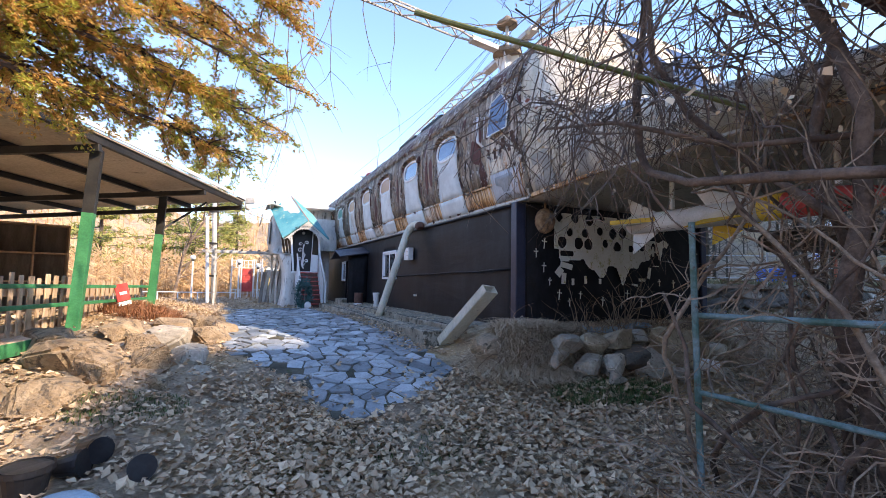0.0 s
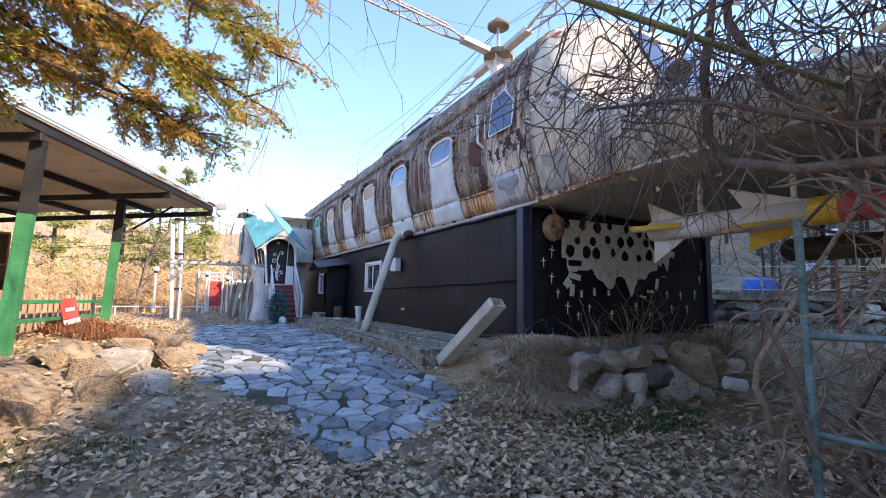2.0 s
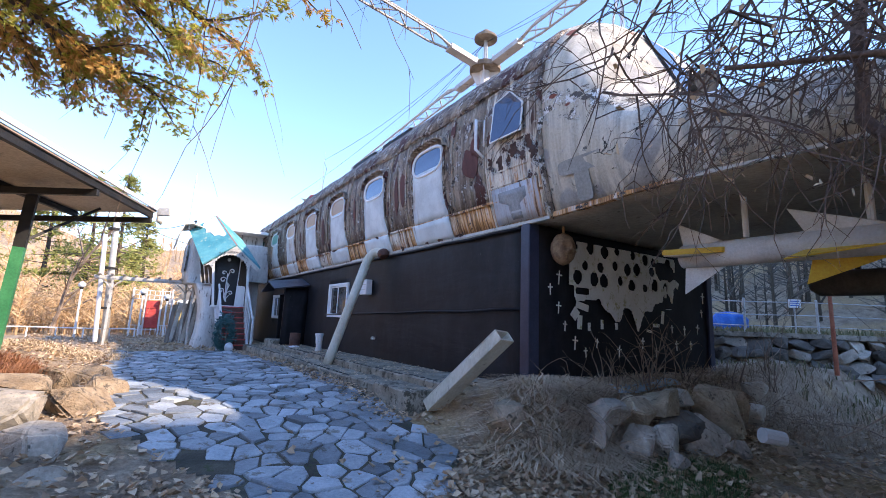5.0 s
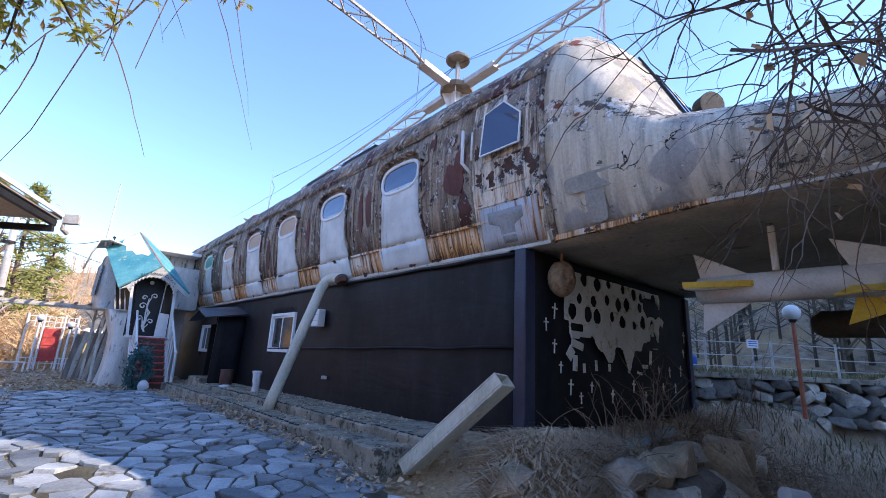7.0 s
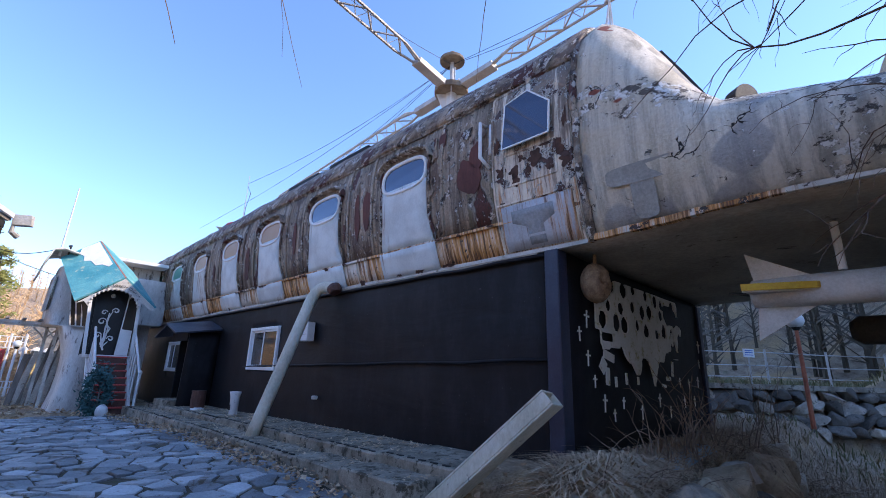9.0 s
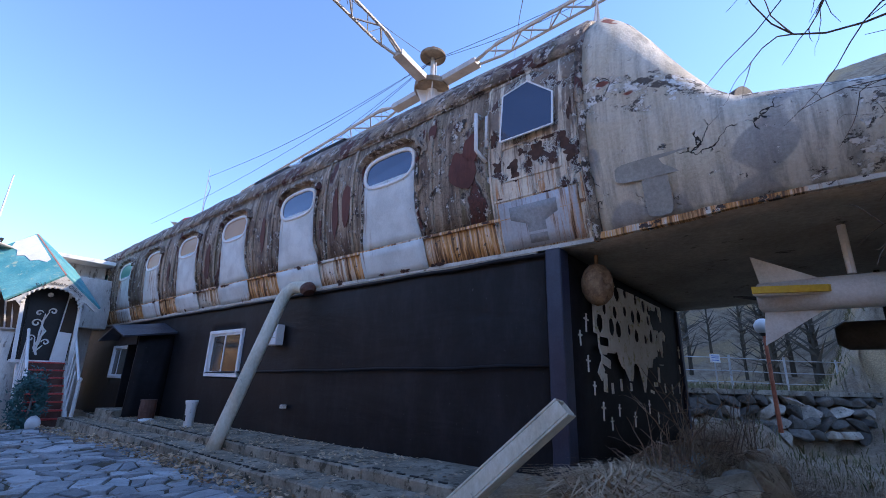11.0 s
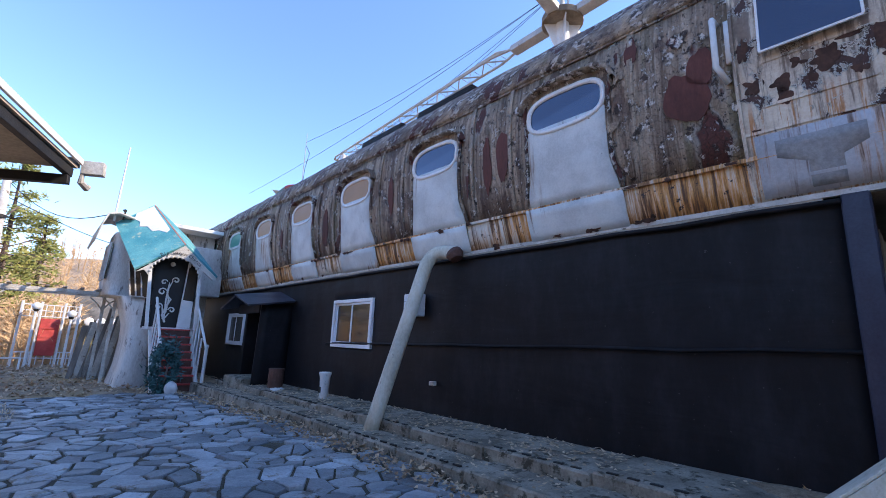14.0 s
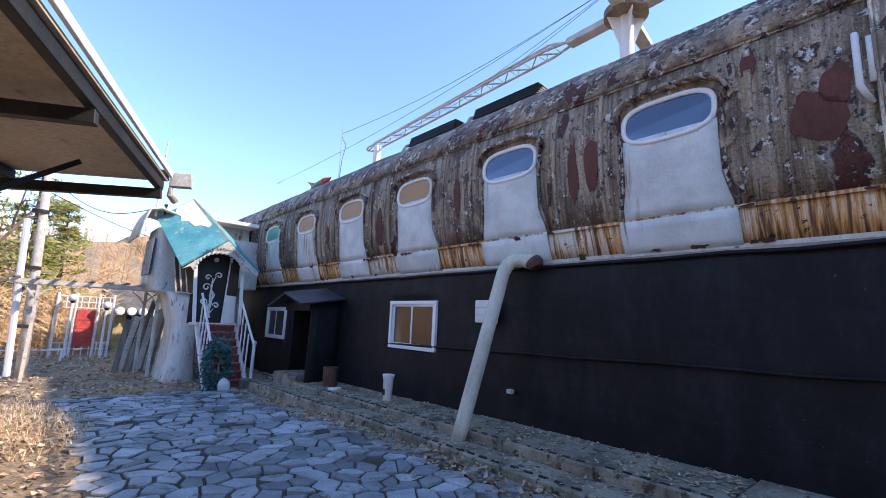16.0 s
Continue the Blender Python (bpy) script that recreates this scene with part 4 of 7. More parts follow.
    wpart("fin", solid(bm, 0.012), M_OLDWHITE, rocket)
for y in (19.5, 19.05):
    wpart("saddle", boxed(4.97, 5.11, y - 0.04, y + 0.04, 5.9, 6.1, 0.01), M_DARKSTEEL, rocket)
aerial = thing("roof_aerial", (5.3, 18.6, 6.0), "thin whip aerial with a hanging cable", "aerial")
bm = bmesh.new()
tube(bm, [(5.3, 18.6, 5.95), (5.3, 18.6, 8.0)], [0.014, 0.006], 5)
wpart("whip", bm, M_METAL, aerial)
bm = bmesh.new()
tube(bm, [(5.3, 18.6, 7.6), (5.35, 18.4, 7.3), (5.28, 18.45, 6.8), (5.3, 18.55, 6.3)], 0.008, 4)
wpart("cable", bm, M_DARKSTEEL, aerial)
dish = thing("roof_lamp", (5.9, 4.75, 4.35), "round grey floodlight on the nose deck", "floodlight")
bm = bmesh.new()
tube(bm, [(5.9, 4.75, 4.25), (5.9, 4.75, 4.82)], 0.03, 6)
wpart("stem", bm, M_METAL, dish)
bm = bmesh.new()
tube(bm, [(5.98, 4.85, 4.95), (5.95, 4.82, 4.94), (5.86, 4.68, 4.92)], [0.05, 0.15, 0.17], 16)
wpart("reflector", bm, M_DARKSTEEL, dish)

# ---- windows and porch of the lower storey ----
def slider(name, y0, y1, z0, z1, label):
    w = thing(name, (WX, (y0 + y1) / 2, z0), label, "window")
    w["kind"] = "structure"
    f, x0, x1 = 0.065, WX - 0.055, WX + 0.05
    bm = bmesh.new()
    box(bm, x0, x1, y0, y1, z0, z0 + f, 0.006)
    box(bm, x0, x1, y0, y1, z1 - f, z1, 0.006)
    box(bm, x0, x1, y0, y0 + f, z0 + f, z1 - f, 0.006)
    box(bm, x0, x1, y1 - f, y1, z0 + f, z1 - f, 0.006)
    wpart("window_frame", bm, M_PVC, w)
    mid = (y0 + y1) / 2
    for a, b, x in ((y0 + f, mid + 0.03, WX - 0.02), (mid - 0.03, y1 - f, WX + 0.012)):
        bm = bmesh.new()
        s = 0.04
        box(bm, x - 0.014, x + 0.014, a, b, z0 + f, z0 + f + s, 0.003)
        box(bm, x - 0.014, x + 0.014, a, b, z1 - f - s, z1 - f, 0.003)
        box(bm, x - 0.014, x + 0.014, a, a + s, z0 + f + s, z1 - f - s, 0.003)
        box(bm, x - 0.014, x + 0.014, b - s, b, z0 + f + s, z1 - f - s, 0.003)
        sash = wpart("sash", bm, M_PVC, w)
        bm = bmesh.new()
        box(bm, x - 0.003, x + 0.003, a + s, b - s, z0 + f + s, z1 - f - s)
        wpart("pane", bm, M_FILMDARK, sash, "dark reflecting pane")


M_FILMDARK = film("dark_window_glass", (0.10, 0.085, 0.07), 0.45)
slider("window_1", *WIN_NEAR, "white framed sliding window in the black wall")
slider("window_2", *WIN_FAR, "white framed sliding window beyond the porch")

porch = thing("porch", (3.9, 16.9, 0.7), "black cloth-covered entrance porch with a gabled roof", "porch")
wpart("near_screen", solid(grid(bmesh.new(), [[(3.62 + 0.03 * i / 6 + 0.72 * j / 4, 16.18 + 0.02 * noise.noise(Vector((j, i, 1))) + 0.02 * (6 - i) / 6, 0.6 + 1.9 * i / 6) for j in range(5)] for i in range(7)]), 0.05), M_WRAP, porch, "black cloth side screen", True)
wpart("far_screen", boxed(3.86, WX - 0.03, 17.56, 17.61, 0.55, 2.46, 0.01), M_WRAP, porch, "black cloth side screen")
wpart("lintel", boxed(3.64, 3.70, 16.24, 17.56, 2.28, 2.50, 0.01), M_WRAP, porch)
M_SHEET = surface("black_sheet_roof", (0.03, 0.032, 0.045), (0.055, 0.058, 0.078), 2, 30, 0.4, 0.2)
for y0, y1 in ((16.88, 15.92), (16.88, 17.80)):
    bm = bmesh.new()
    grid(bm, [[(x, y0 + (y1 - y0) * k, 2.66 + 0.16 * (x - 3.3) - 0.26 * k + 0.012 * noise.noise(Vector((x * 4, k * 3, y1)))) for k in (0, 0.33, 0.66, 1.0)] for x in (3.28, 3.6, 3.95, WX - 0.02)])
    wpart("porch_roof", solid(bm, 0.035), M_SHEET, porch, "black sheet roof slope")
wpart("threshold", boxed(3.47, 4.3, 16.3, 17.5, 0.55, 0.87, 0.02), M_CONC, porch, "worn concrete threshold")
tagged(part("door_1", boxed(WX + 0.05, WX + 0.09, 16.42, 17.38, 0.6, 2.38, 0.006), M_BLACK), "plain black door inside the porch", "door", kind="structure")

trim = tagged(part("trim_corner", boxed(WX - 0.06, WX + 0.14, WY0 - 0.07, WY0 + 0.10, 0.5, 3.03, 0.012), M_NAVY), "dark navy corner cover strip", "trim", kind="structure")
tagged(part("trim_end", boxed(9.10, 9.27, WY0 - 0.05, WY0 + 0.08, 0.4, 3.0, 0.012), M_NAVY), "dark navy corner cover strip", "trim", kind="structure")
bm = bmesh.new()
for s in range(2):
    tube(bm, [(WX - 0.04 - 0.01 * s, WY0 + 0.1 + 0.6 * i, (1.86 if s == 0 else 2.98) - 0.012 * i * (1 - s) + 0.025 * noise.noise(Vector((i * 0.8, s, 0)))) for i in range(14 if s == 0 else 30)], 0.02 if s == 0 else 0.024, 5)
tagged(part("trim_fold", bm, M_WRAP, None, "", True), "sagging folded seams of the black cloth", "trim", kind="structure")

meter = thing("meter_box", (WX - 0.1, 11.55, 2.18), "small white meter box on the black wall", "meter box")
wpart("case", boxed(WX - 0.17, WX - 0.02, 11.36, 11.72, 2.18, 2.52, 0.012), M_WHITE, meter)
for z in (2.29, 2.40):
    wpart("groove", boxed(WX - 0.176, WX - 0.166, 11.38, 11.70, z, z + 0.012, 0.002), M_OLDWHITE, meter)
tap = thing("wall_outlet", (WX - 0.04, 11.1, 1.2), "small white outlet on the black wall", "outlet")
wpart("cover", boxed(WX - 0.09, WX - 0.02, 11.03, 11.13, 1.2, 1.26, 0.008), M_OLDWHITE, tap)

# leaning drain pipe with a broken elbow
pipe = thing("drain_pipe", (3.35, 11.1, 0.7), "leaning peeling white drain pipe with broken elbow", "pipe")
bm = bmesh.new()
p0, p1 = Vector((3.32, 11.12, 0.66)), Vector((4.02, 11.02, 2.88))
pts = [p0.lerp(p1, i / 8) for i in range(9)] + [Vector((4.08, 11.0, 3.0)), Vector((4.14, 10.93, 3.07)), Vector((4.18, 10.8, 3.08)), Vector((4.2, 10.66, 3.05)), Vector((4.2, 10.62, 3.03))]
tube(bm, pts, [0.098] * 12 + [0.105, 0.108], 14)
M_PIPE = surface("peeling_pipe_paint", (0.52, 0.50, 0.40), (0.68, 0.65, 0.54), 3, 30, 0.7, 0.5, (0.10, 0.085, 0.07), 0.61, stretch=(1, 1, 0.5))
wpart("pipe_run", bm, M_PIPE, pipe, "", True)
bm = bmesh.new()
tube(bm, [(4.2, 10.63, 3.05), (4.2, 10.6, 3.02), (4.2, 10.57, 2.96)], [0.124, 0.126, 0.09], 14)
wpart("broken_collar", bm, M_STONEWARE, pipe, "rusted broken collar")
# fallen trough leaning on the kerb
trough = thing("fallen_gutter", (3.35, 7.0, 0.6), "square pale gutter length leaning against the step", "gutter")
m = look((3.30, 7.06, 0.58), (3.62, 6.02, 1.55)) @ pose(0, 0, 0, 0, 0, 8)
for nm, x0, x1, y0, y1 in (("base_face", -0.13, 0.13, -0.075, -0.057), ("side_face", -0.13, -0.112, -0.055, 0.055), ("side_face", 0.112, 0.13, -0.055, 0.055), ("top_face", -0.13, 0.13, 0.057, 0.075)):
    wpart(nm, box(bmesh.new(), x0, x1, y0, y1, -1.42, 0.0, 0.004, m), M_PIPE, trough)

# vase, drum and rag on the step
vase = thing("plastic_vase", (3.95, 13.55, 0.68), "tall white plastic vase on the step", "vase")
bm = bmesh.new()
tube(bm, [(3.95, 13.55, 0.69 + z) for z in (0, 0.02, 0.2, 0.42, 0.5, 0.52)], [0.07, 0.085, 0.08, 0.09, 0.11, 0.105], 16)
wpart("body", bm, M_WHITE, vase, "", True)
wpart("emblem", boxed(3.855, 3.87, 13.52, 13.58, 0.86, 0.96, 0.004), M_DARKSTEEL, vase)
drum = thing("rusty_drum", (3.9, 15.55, 0.68), "rusty brown drum beside the porch", "drum")
bm = bmesh.new()
tube(bm, [(3.9, 15.55, 0.68 + z) for z in (0, 0.03, 0.2, 0.22, 0.42, 0.44)], [0.14, 0.15, 0.15, 0.157, 0.15, 0.145], 16)
wpart("shell", bm, M_STONEWARE, drum)
bm = bmesh.new()
tube(bm, [(3.9, 15.55, 1.10), (3.9, 15.55, 1.135)], [0.158, 0.158], 16)
wpart("rim", bm, M_STONEWARE, drum)
rag = tagged(part("white_rag", boulder((0.13, 0.09, 0.06), 5, 2, 0.5), M_WHITE, None, "", True), "crumpled white rag on the step", "rag")
rag.matrix_basis = pose(3.75, 15.05, 0.75)

# ---- end wall: torn perforated panel, crosses, hornet nest ----
EY = WY0 - 0.045
rnd = random.Random(5)
torn = thing("torn_panel", (6.3, EY, 1.7), "torn cream panel with pierced holes on black wall", "wall panel")
bm = bmesh.new()
centres = []
for j in range(3):
    for i in range(8):
        centres.append((5.3 + 0.34 * i + rnd.uniform(-0.06, 0.06) + (0.17 if j % 2 else 0), 2.36 + 0.23 * j + rnd.uniform(-0.04, 0.04), rnd.uniform(0.065, 0.105)))


TORN_EDGE = ((5.1, 2.26), (5.24, 2.24), (5.26, 2.02), (5.8, 2.06), (6.02, 1.88), (6.3, 1.72), (6.42, 1.96), (6.62, 1.95), (6.78, 1.58), (6.98, 1.95), (7.3, 1.95), (7.8, 2.0), (7.9, 2.3), (8.1, 2.5))


def in_panel(x, z):
    low = 2.6
    for (xa, za), (xb, zb) in zip(TORN_EDGE, TORN_EDGE[1:]):
        if xa <= x <= xb:
            low = za + (zb - za) * (x - xa) / (xb - xa)
    low += 0.05 * noise.noise(Vector((x * 7.5, 1, 2)))
    high = 2.93 - 0.05 * abs(noise.noise(Vector((x * 4, 6, 1))))
    if x < 5.14 or x > 7.95 + 0.12 * noise.noise(Vector((z * 5, 1, 1))) or z < low or z > high:
        return False
    if x > 7.2 and noise.noise(Vector((x * 3.2, z * 3.2, 9))) > 0.12:
        return False
    for cx, cz, r in centres:
        if z > 2.28 and abs(x - cx) + 0.8 * abs(z - cz) < r * 1.25 and max(abs(x - cx), abs(z - cz)) < r:
            return False
    if abs(x - 5.42) < 0.16 and abs(z - 2.17) < 0.045:
        return False
    return True


cell = 0.028
for i in range(int(3.1 / cell)):
    for j in range(int(1.4 / cell)):
        x, z = 5.1 + i * cell, 1.6 + j * cell
        if in_panel(x + cell / 2, z + cell / 2):
            bm.faces.new([bm.verts.new((a, EY - 0.012 + 0.02 * noise.noise(Vector((a * 1.5, b * 1.5, 0))), b)) for a, b in ((x, z), (x + cell, z), (x + cell, z + cell), (x, z + cell))])
bmesh.ops.remove_doubles(bm, verts=bm.verts, dist=0.002)
for _ in range(2):
    bmesh.ops.smooth_vert(bm, verts=[v for v in bm.verts if v.is_boundary], factor=0.5, use_axis_x=True, use_axis_z=True, use_axis_y=False)
ext = bmesh.ops.extrude_face_region(bm, geom=list(bm.faces))
bmesh.ops.translate(bm, vec=(0, 0.02, 0), verts=[e for e in ext["geom"] if isinstance(e, bmesh.types.BMVert)])
bmesh.ops.recalc_face_normals(bm, faces=bm.faces)
wpart("sheet", bm, M_CREAM, torn)
for x, z, w, h, r in ((5.4, 1.95, 0.14, 0.05, 12), (5.24, 1.84, 0.07, 0.08, 40), (5.34, 1.72, 0.05, 0.1, 5), (5.55, 1.66, 0.03, 0.06, 0), (5.85, 1.7, 0.03, 0.07, 0), (7.3, 1.72, 0.09, 0.03, 0), (7.5, 1.86, 0.04, 0.11, 10), (7.62, 2.3, 0.03, 0.1, 0), (8.0, 2.45, 0.05, 0.06, 30), (7.1, 1.62, 0.08, 0.02, 8), (6.2, 1.68, 0.03, 0.05, 0)):
    bm = boxed(-w, w, -0.012, 0.0, -h, h, 0.004, pose(x, EY - 0.004, z, 0, r, 0))
    wpart("scrap", bm, M_CREAM, torn)
cross_at = [(4.91, 2.35), (4.73, 2.17), (4.9, 1.92), (5.03, 1.67), (5.24, 1.44), (5.73, 1.43), (5.47, 1.3), (6.27, 1.31), (7.28, 1.28), (7.92, 1.4), (8.39, 1.4), (7.79, 1.68), (8.66, 1.69), (8.83, 1.99), (8.9, 2.28), (8.2, 1.66), (6.9, 1.44)]
proto = None
for k, (x, z) in enumerate(cross_at):
    s = 0.55 + 0.3 * rnd.random()
    m = pose(x, EY - 0.006, z, 0, rnd.uniform(-6, 6), 0) @ Matrix.Diagonal((s * 0.9, 1, s, 1))
    if proto is None:
        bm = bmesh.new()
        box(bm, -0.009, 0.009, -0.008, 0.008, -0.14, 0.10, 0.003)
        box(bm, -0.065, -0.012, -0.008, 0.008, 0.015, 0.035, 0.004)
        box(bm, 0.012, 0.065, -0.008, 0.008, 0.015, 0.035, 0.004)
        for q in ((-0.06, 0.025), (0.06, 0.025), (0, 0.09)):
            box(bm, q[0] - 0.014, q[0] + 0.014, -0.009, 0.007, q[1] - 0.014, q[1] + 0.014, 0.005)
        proto = tagged(part("wall_cross", bm, M_CREAM), "small cream cross fixed to the black wall", "cross", "crosses on the end wall")
        proto.matrix_basis = m
    else:
        o = copy_thing(proto, Matrix.Identity(4))
        o.matrix_basis = m
nest = thing("hornet_nest", (4.76, 6.16, 2.5), "brown papery hornet nest hanging under the soffit", "hornet nest")
bm = bmesh.new()
bmesh.ops.create_icosphere(bm, subdivisions=4, radius=1.0)
for v in bm.verts:
    d = v.co.copy()
    k = 1 + 0.05 * noise.noise(d * 5)
    for hx, hz in ((0.35, 0.25), (-0.05, -0.5), (-0.45, 0.1)):
        if d.y < 0 and math.hypot(d.x - hx, d.z - hz) < 0.24:
            k = 0.6
    v.co = Vector((4.76 + d.x * 0.18 * k, 6.16 + d.y * 0.16 * k, 2.70 + d.z * 0.22 * k))
wpart("shell", bm, M_PAPER, nest, "", True)
bm = bmesh.new()
tube(bm, [(4.76, 6.16, 2.9), (4.77, 6.16, 3.02)], 0.02, 6)
wpart("stalk", bm, M_PAPER, nest)

# ---- missile slung under the nose ----
M_CHALK = surface("chalky_white", (0.56, 0.55, 0.52), (0.70, 0.69, 0.66), 3, 40, 0.6, 0.2, (0.40, 0.36, 0.28), 0.64)
missile = thing("missile", (5.36, 3.4, 2.57), "white dummy missile with yellow fins and red nose", "missile")


def around(y, ang, r):
    return Vector((5.36 + r * math.cos(ang), y, 2.525 + r * math.sin(ang)))


bm = bmesh.new()
tube(bm, [(5.36, y, 2.525) for y in (4.86, 4.84, 4.4, 3.0)], [0.1, 0.135, 0.145, 0.145], 18)
wpart("body", bm, M_CHALK, missile, "", True)
bm = bmesh.new()
tube(bm, [(5.36, y, 2.525) for y in (3.0, 2.76)], 0.148, 18)
wpart("band", bm, M_YELLOW, missile, "yellow band")
bm = bmesh.new()
tube(bm, [(5.36, y, 2.525) for y in (2.76, 2.35, 2.1, 1.9, 1.8)], [0.148, 0.14, 0.11, 0.055, 0.01], 18)
wpart("nose_cone", bm, M_RED, missile, "red nose cone")
for k, ang in enumerate((97, 183, 277, 5)):
    a = radians(ang)
    bm = bmesh.new()
    bm.faces.new([bm.verts.new(around(y, a, r)) for y, r in ((4.82, 0.12), (4.36, 0.13), (4.40, 0.15), (4.86, 0.40 if k != 2 else 0.44))])
    fin = wpart("tail_fin", solid(bm, 0.016), M_CHALK, missile)
    if k in (1, 3):
        bm = bmesh.new()
        bm.faces.new([bm.verts.new(around(y, a, r)) for y, r in ((4.86, 0.13), (4.32, 0.14), (4.34, 0.17), (4.86, 0.43))])
        wpart("fin_rim", solid(bm, 0.06), M_YELLOW, fin, "thick yellow fin rim")
    bm = bmesh.new()
    bm.faces.new([bm.verts.new(around(y, a + 0.35, r)) for y, r in ((3.62, 0.13), (3.0, 0.13), (3.72, 0.40))])
    wpart("mid_fin", solid(bm, 0.014), M_YELLOW if k in (1, 2) else M_CHALK, missile)
for y in (4.16, 3.16, 2.3):
    bm = bmesh.new()
    tube(bm, [(5.36, y, 2.68), (5.36, y, 3.15)], 0.032, 8)
    wpart("hanger", bm, M_WHITE, missile, "white hanger rod")
bm = bmesh.new()
tube(bm, [(5.36, 4.86, 2.525), (5.36, 5.05, 2.56)], [0.02, 0.008], 6)
wpart("tail_spike", bm, M_DARKSTEEL, missile)
second = thing("dark_missile", (7.6, 3.4, 2.3), "dark brown dummy missile hung further under the nose", "missile")
bm = bmesh.new()
tube(bm, [(7.6, y, 2.35) for y in (4.3, 4.2, 2.0, 1.2)], [0.1, 0.17, 0.17, 0.02], 14)
wpart("body", bm, surface("dark_brown_shell", (0.07, 0.06, 0.05), (0.12, 0.105, 0.085), 3, 30, 0.7, 0.2), second, "", True)
for y in (3.8, 2.6):
    bm = bmesh.new()
    tube(bm, [(7.6, y, 2.5), (7.6, y, 3.15)], 0.03, 6)
    wpart("hanger", bm, M_DARKSTEEL, second)

# ---- levels of the kerb and of the step behind it ----
def kerb_top(y):
    return 0.70 + 0.05 * math.exp(-(y - 7.2) / 1.2) - 0.012 * max(0.0, y - 12)


def step_top(y):
    return 0.80 + 0.04 * math.exp(-(y - 7.2) / 1.6) - 0.012 * max(0.0, y - 10.5)


# ---- dry leaves on the kerb and step ----
rnd = random.Random(44)
bm = bmesh.new()
for _ in range(600):
    y = rnd.uniform(7.2, 17.9)
    if rnd.random() < 0.45:
        x, z = 3.0 + 0.42 * rnd.random() ** 0.5, kerb_top(y)
    else:
        x, z = 3.5 + 0.82 * rnd.random() ** 0.6, step_top(y)
    a, s = rnd.uniform(0, 6.283), rnd.uniform(0.02, 0.045)
    u, w = Vector((math.cos(a), math.sin(a), rnd.uniform(0, 0.25))) * s, Vector((-math.sin(a), math.cos(a), rnd.uniform(0, 0.4))) * s * 0.5
    p = Vector((x, y, z + 0.012))
    bm.faces.new([bm.verts.new(q) for q in (p, p + u * 0.6 + w, p + u * 1.3, p + u * 0.6 - w)])
tagged(part("step_litter", bm, M_LITTER), "dry leaves drifted on the concrete step", "leaf litter", kind="stuff")

# ---- kerb and step along the wall ----
proto = None
rnd = random.Random(8)
kerb = thing("kerb", (3.2, 12, 0.4), "worn concrete block kerb with mossy stains", "kerb")
kerb["kind"] = "structure"
y = 7.18
while y < 18.2:
    n = 0.98
    top = kerb_top(y)
    wpart("block", boxed(2.98 + rnd.uniform(-0.012, 0.012), 3.42, y, min(y + n - 0.012, 18.25), 0.1, top + rnd.uniform(-0.008, 0.008), 0.016), M_CONC, kerb)
    # Dark slips on the block tops stand in for the shade inside the holes.
    for k in range(5 if y > 8.5 else 0):
        wpart("hole_shade", boxed(3.03, 3.06, y + 0.08 + 0.18 * k, y + 0.18 + 0.18 * k, top - 0.006, top + 0.012, 0.003), M_DARKSTEEL, kerb)
    y += n
step = thing("step", (3.8, 12, 0.5), "long littered concrete step below the wall", "step")
step["kind"] = "structure"
y = 7.0
while y < 18.0:
    n = 1.17
    top = step_top(y)
    wpart("slab", boxed(3.46 + rnd.uniform(-0.01, 0.01), WX + 0.02, y, min(y + n - 0.012, 18.1), 0.2, top + rnd.uniform(-0.008, 0.008), 0.016), M_CONC, step)
    k = y + 0.12
    while k < y + n - 0.1:
        # no real hole here either: a dark slip gives its shade
        wpart("hole_shade", boxed(3.50, 3.535, k, k + 0.09, top - 0.004, top + 0.012, 0.003), M_DARKSTEEL, step)
        k += 0.17
    y += n
tagged(part("floor_landing", boxed(2.2, WX + 0.02, 18.3, 24, 0.1, 0.46, 0.02), M_CONC), "low concrete apron by the tower", "floor", kind="structure")

# ---- crooked stair tower ----
tower = thing("stair_tower", (2.4, 20.0, 0.4), "crooked plaster stair tower with a torn teal roof", "tower")
secs = [(0.36, 1.60, 2.40, 19.55, 21.3), (0.9, 1.70, 2.34, 19.6, 21.2), (1.5, 1.74, 2.30, 19.6, 21.1), (1.9, 1.72, 3.12, 19.66, 21.1), (2.3, 1.62, 3.14, 19.68, 21.3), (2.62, 1.50, 3.14, 19.68, 21.6), (2.66, 1.16, 3.14, 20.2, 21.8), (3.1, 1.14, 3.14, 20.2, 21.9), (4.3, 1.2, 3.1, 20.2, 21.9)]
bm = bmesh.new()
rings = []
for z, x0, x1, y0, y1 in secs:
    loop = []
    for k in range(20):
        a = 2 * math.pi * k / 20
        c, s = math.cos(a), math.sin(a)
        loop.append(bm.verts.new(((x0 + x1) / 2 + (x1 - x0) / 2 * math.copysign(abs(c) ** 0.35, c) + 0.03 * noise.noise(Vector((k, z * 2, 0))), (y0 + y1) / 2 + (y1 - y0) / 2 * math.copysign(abs(s) ** 0.35, s), z)))
    rings.append(loop)
for a, b in zip(rings, rings[1:]):
    for k in range(20):
        bm.faces.new((a[k], a[(k + 1) % 20], b[(k + 1) % 20], b[k]))
bm.faces.new(rings[-1])
wpart("body", bm, M_PLASTER, tower, "stained grey-white plaster body", True)
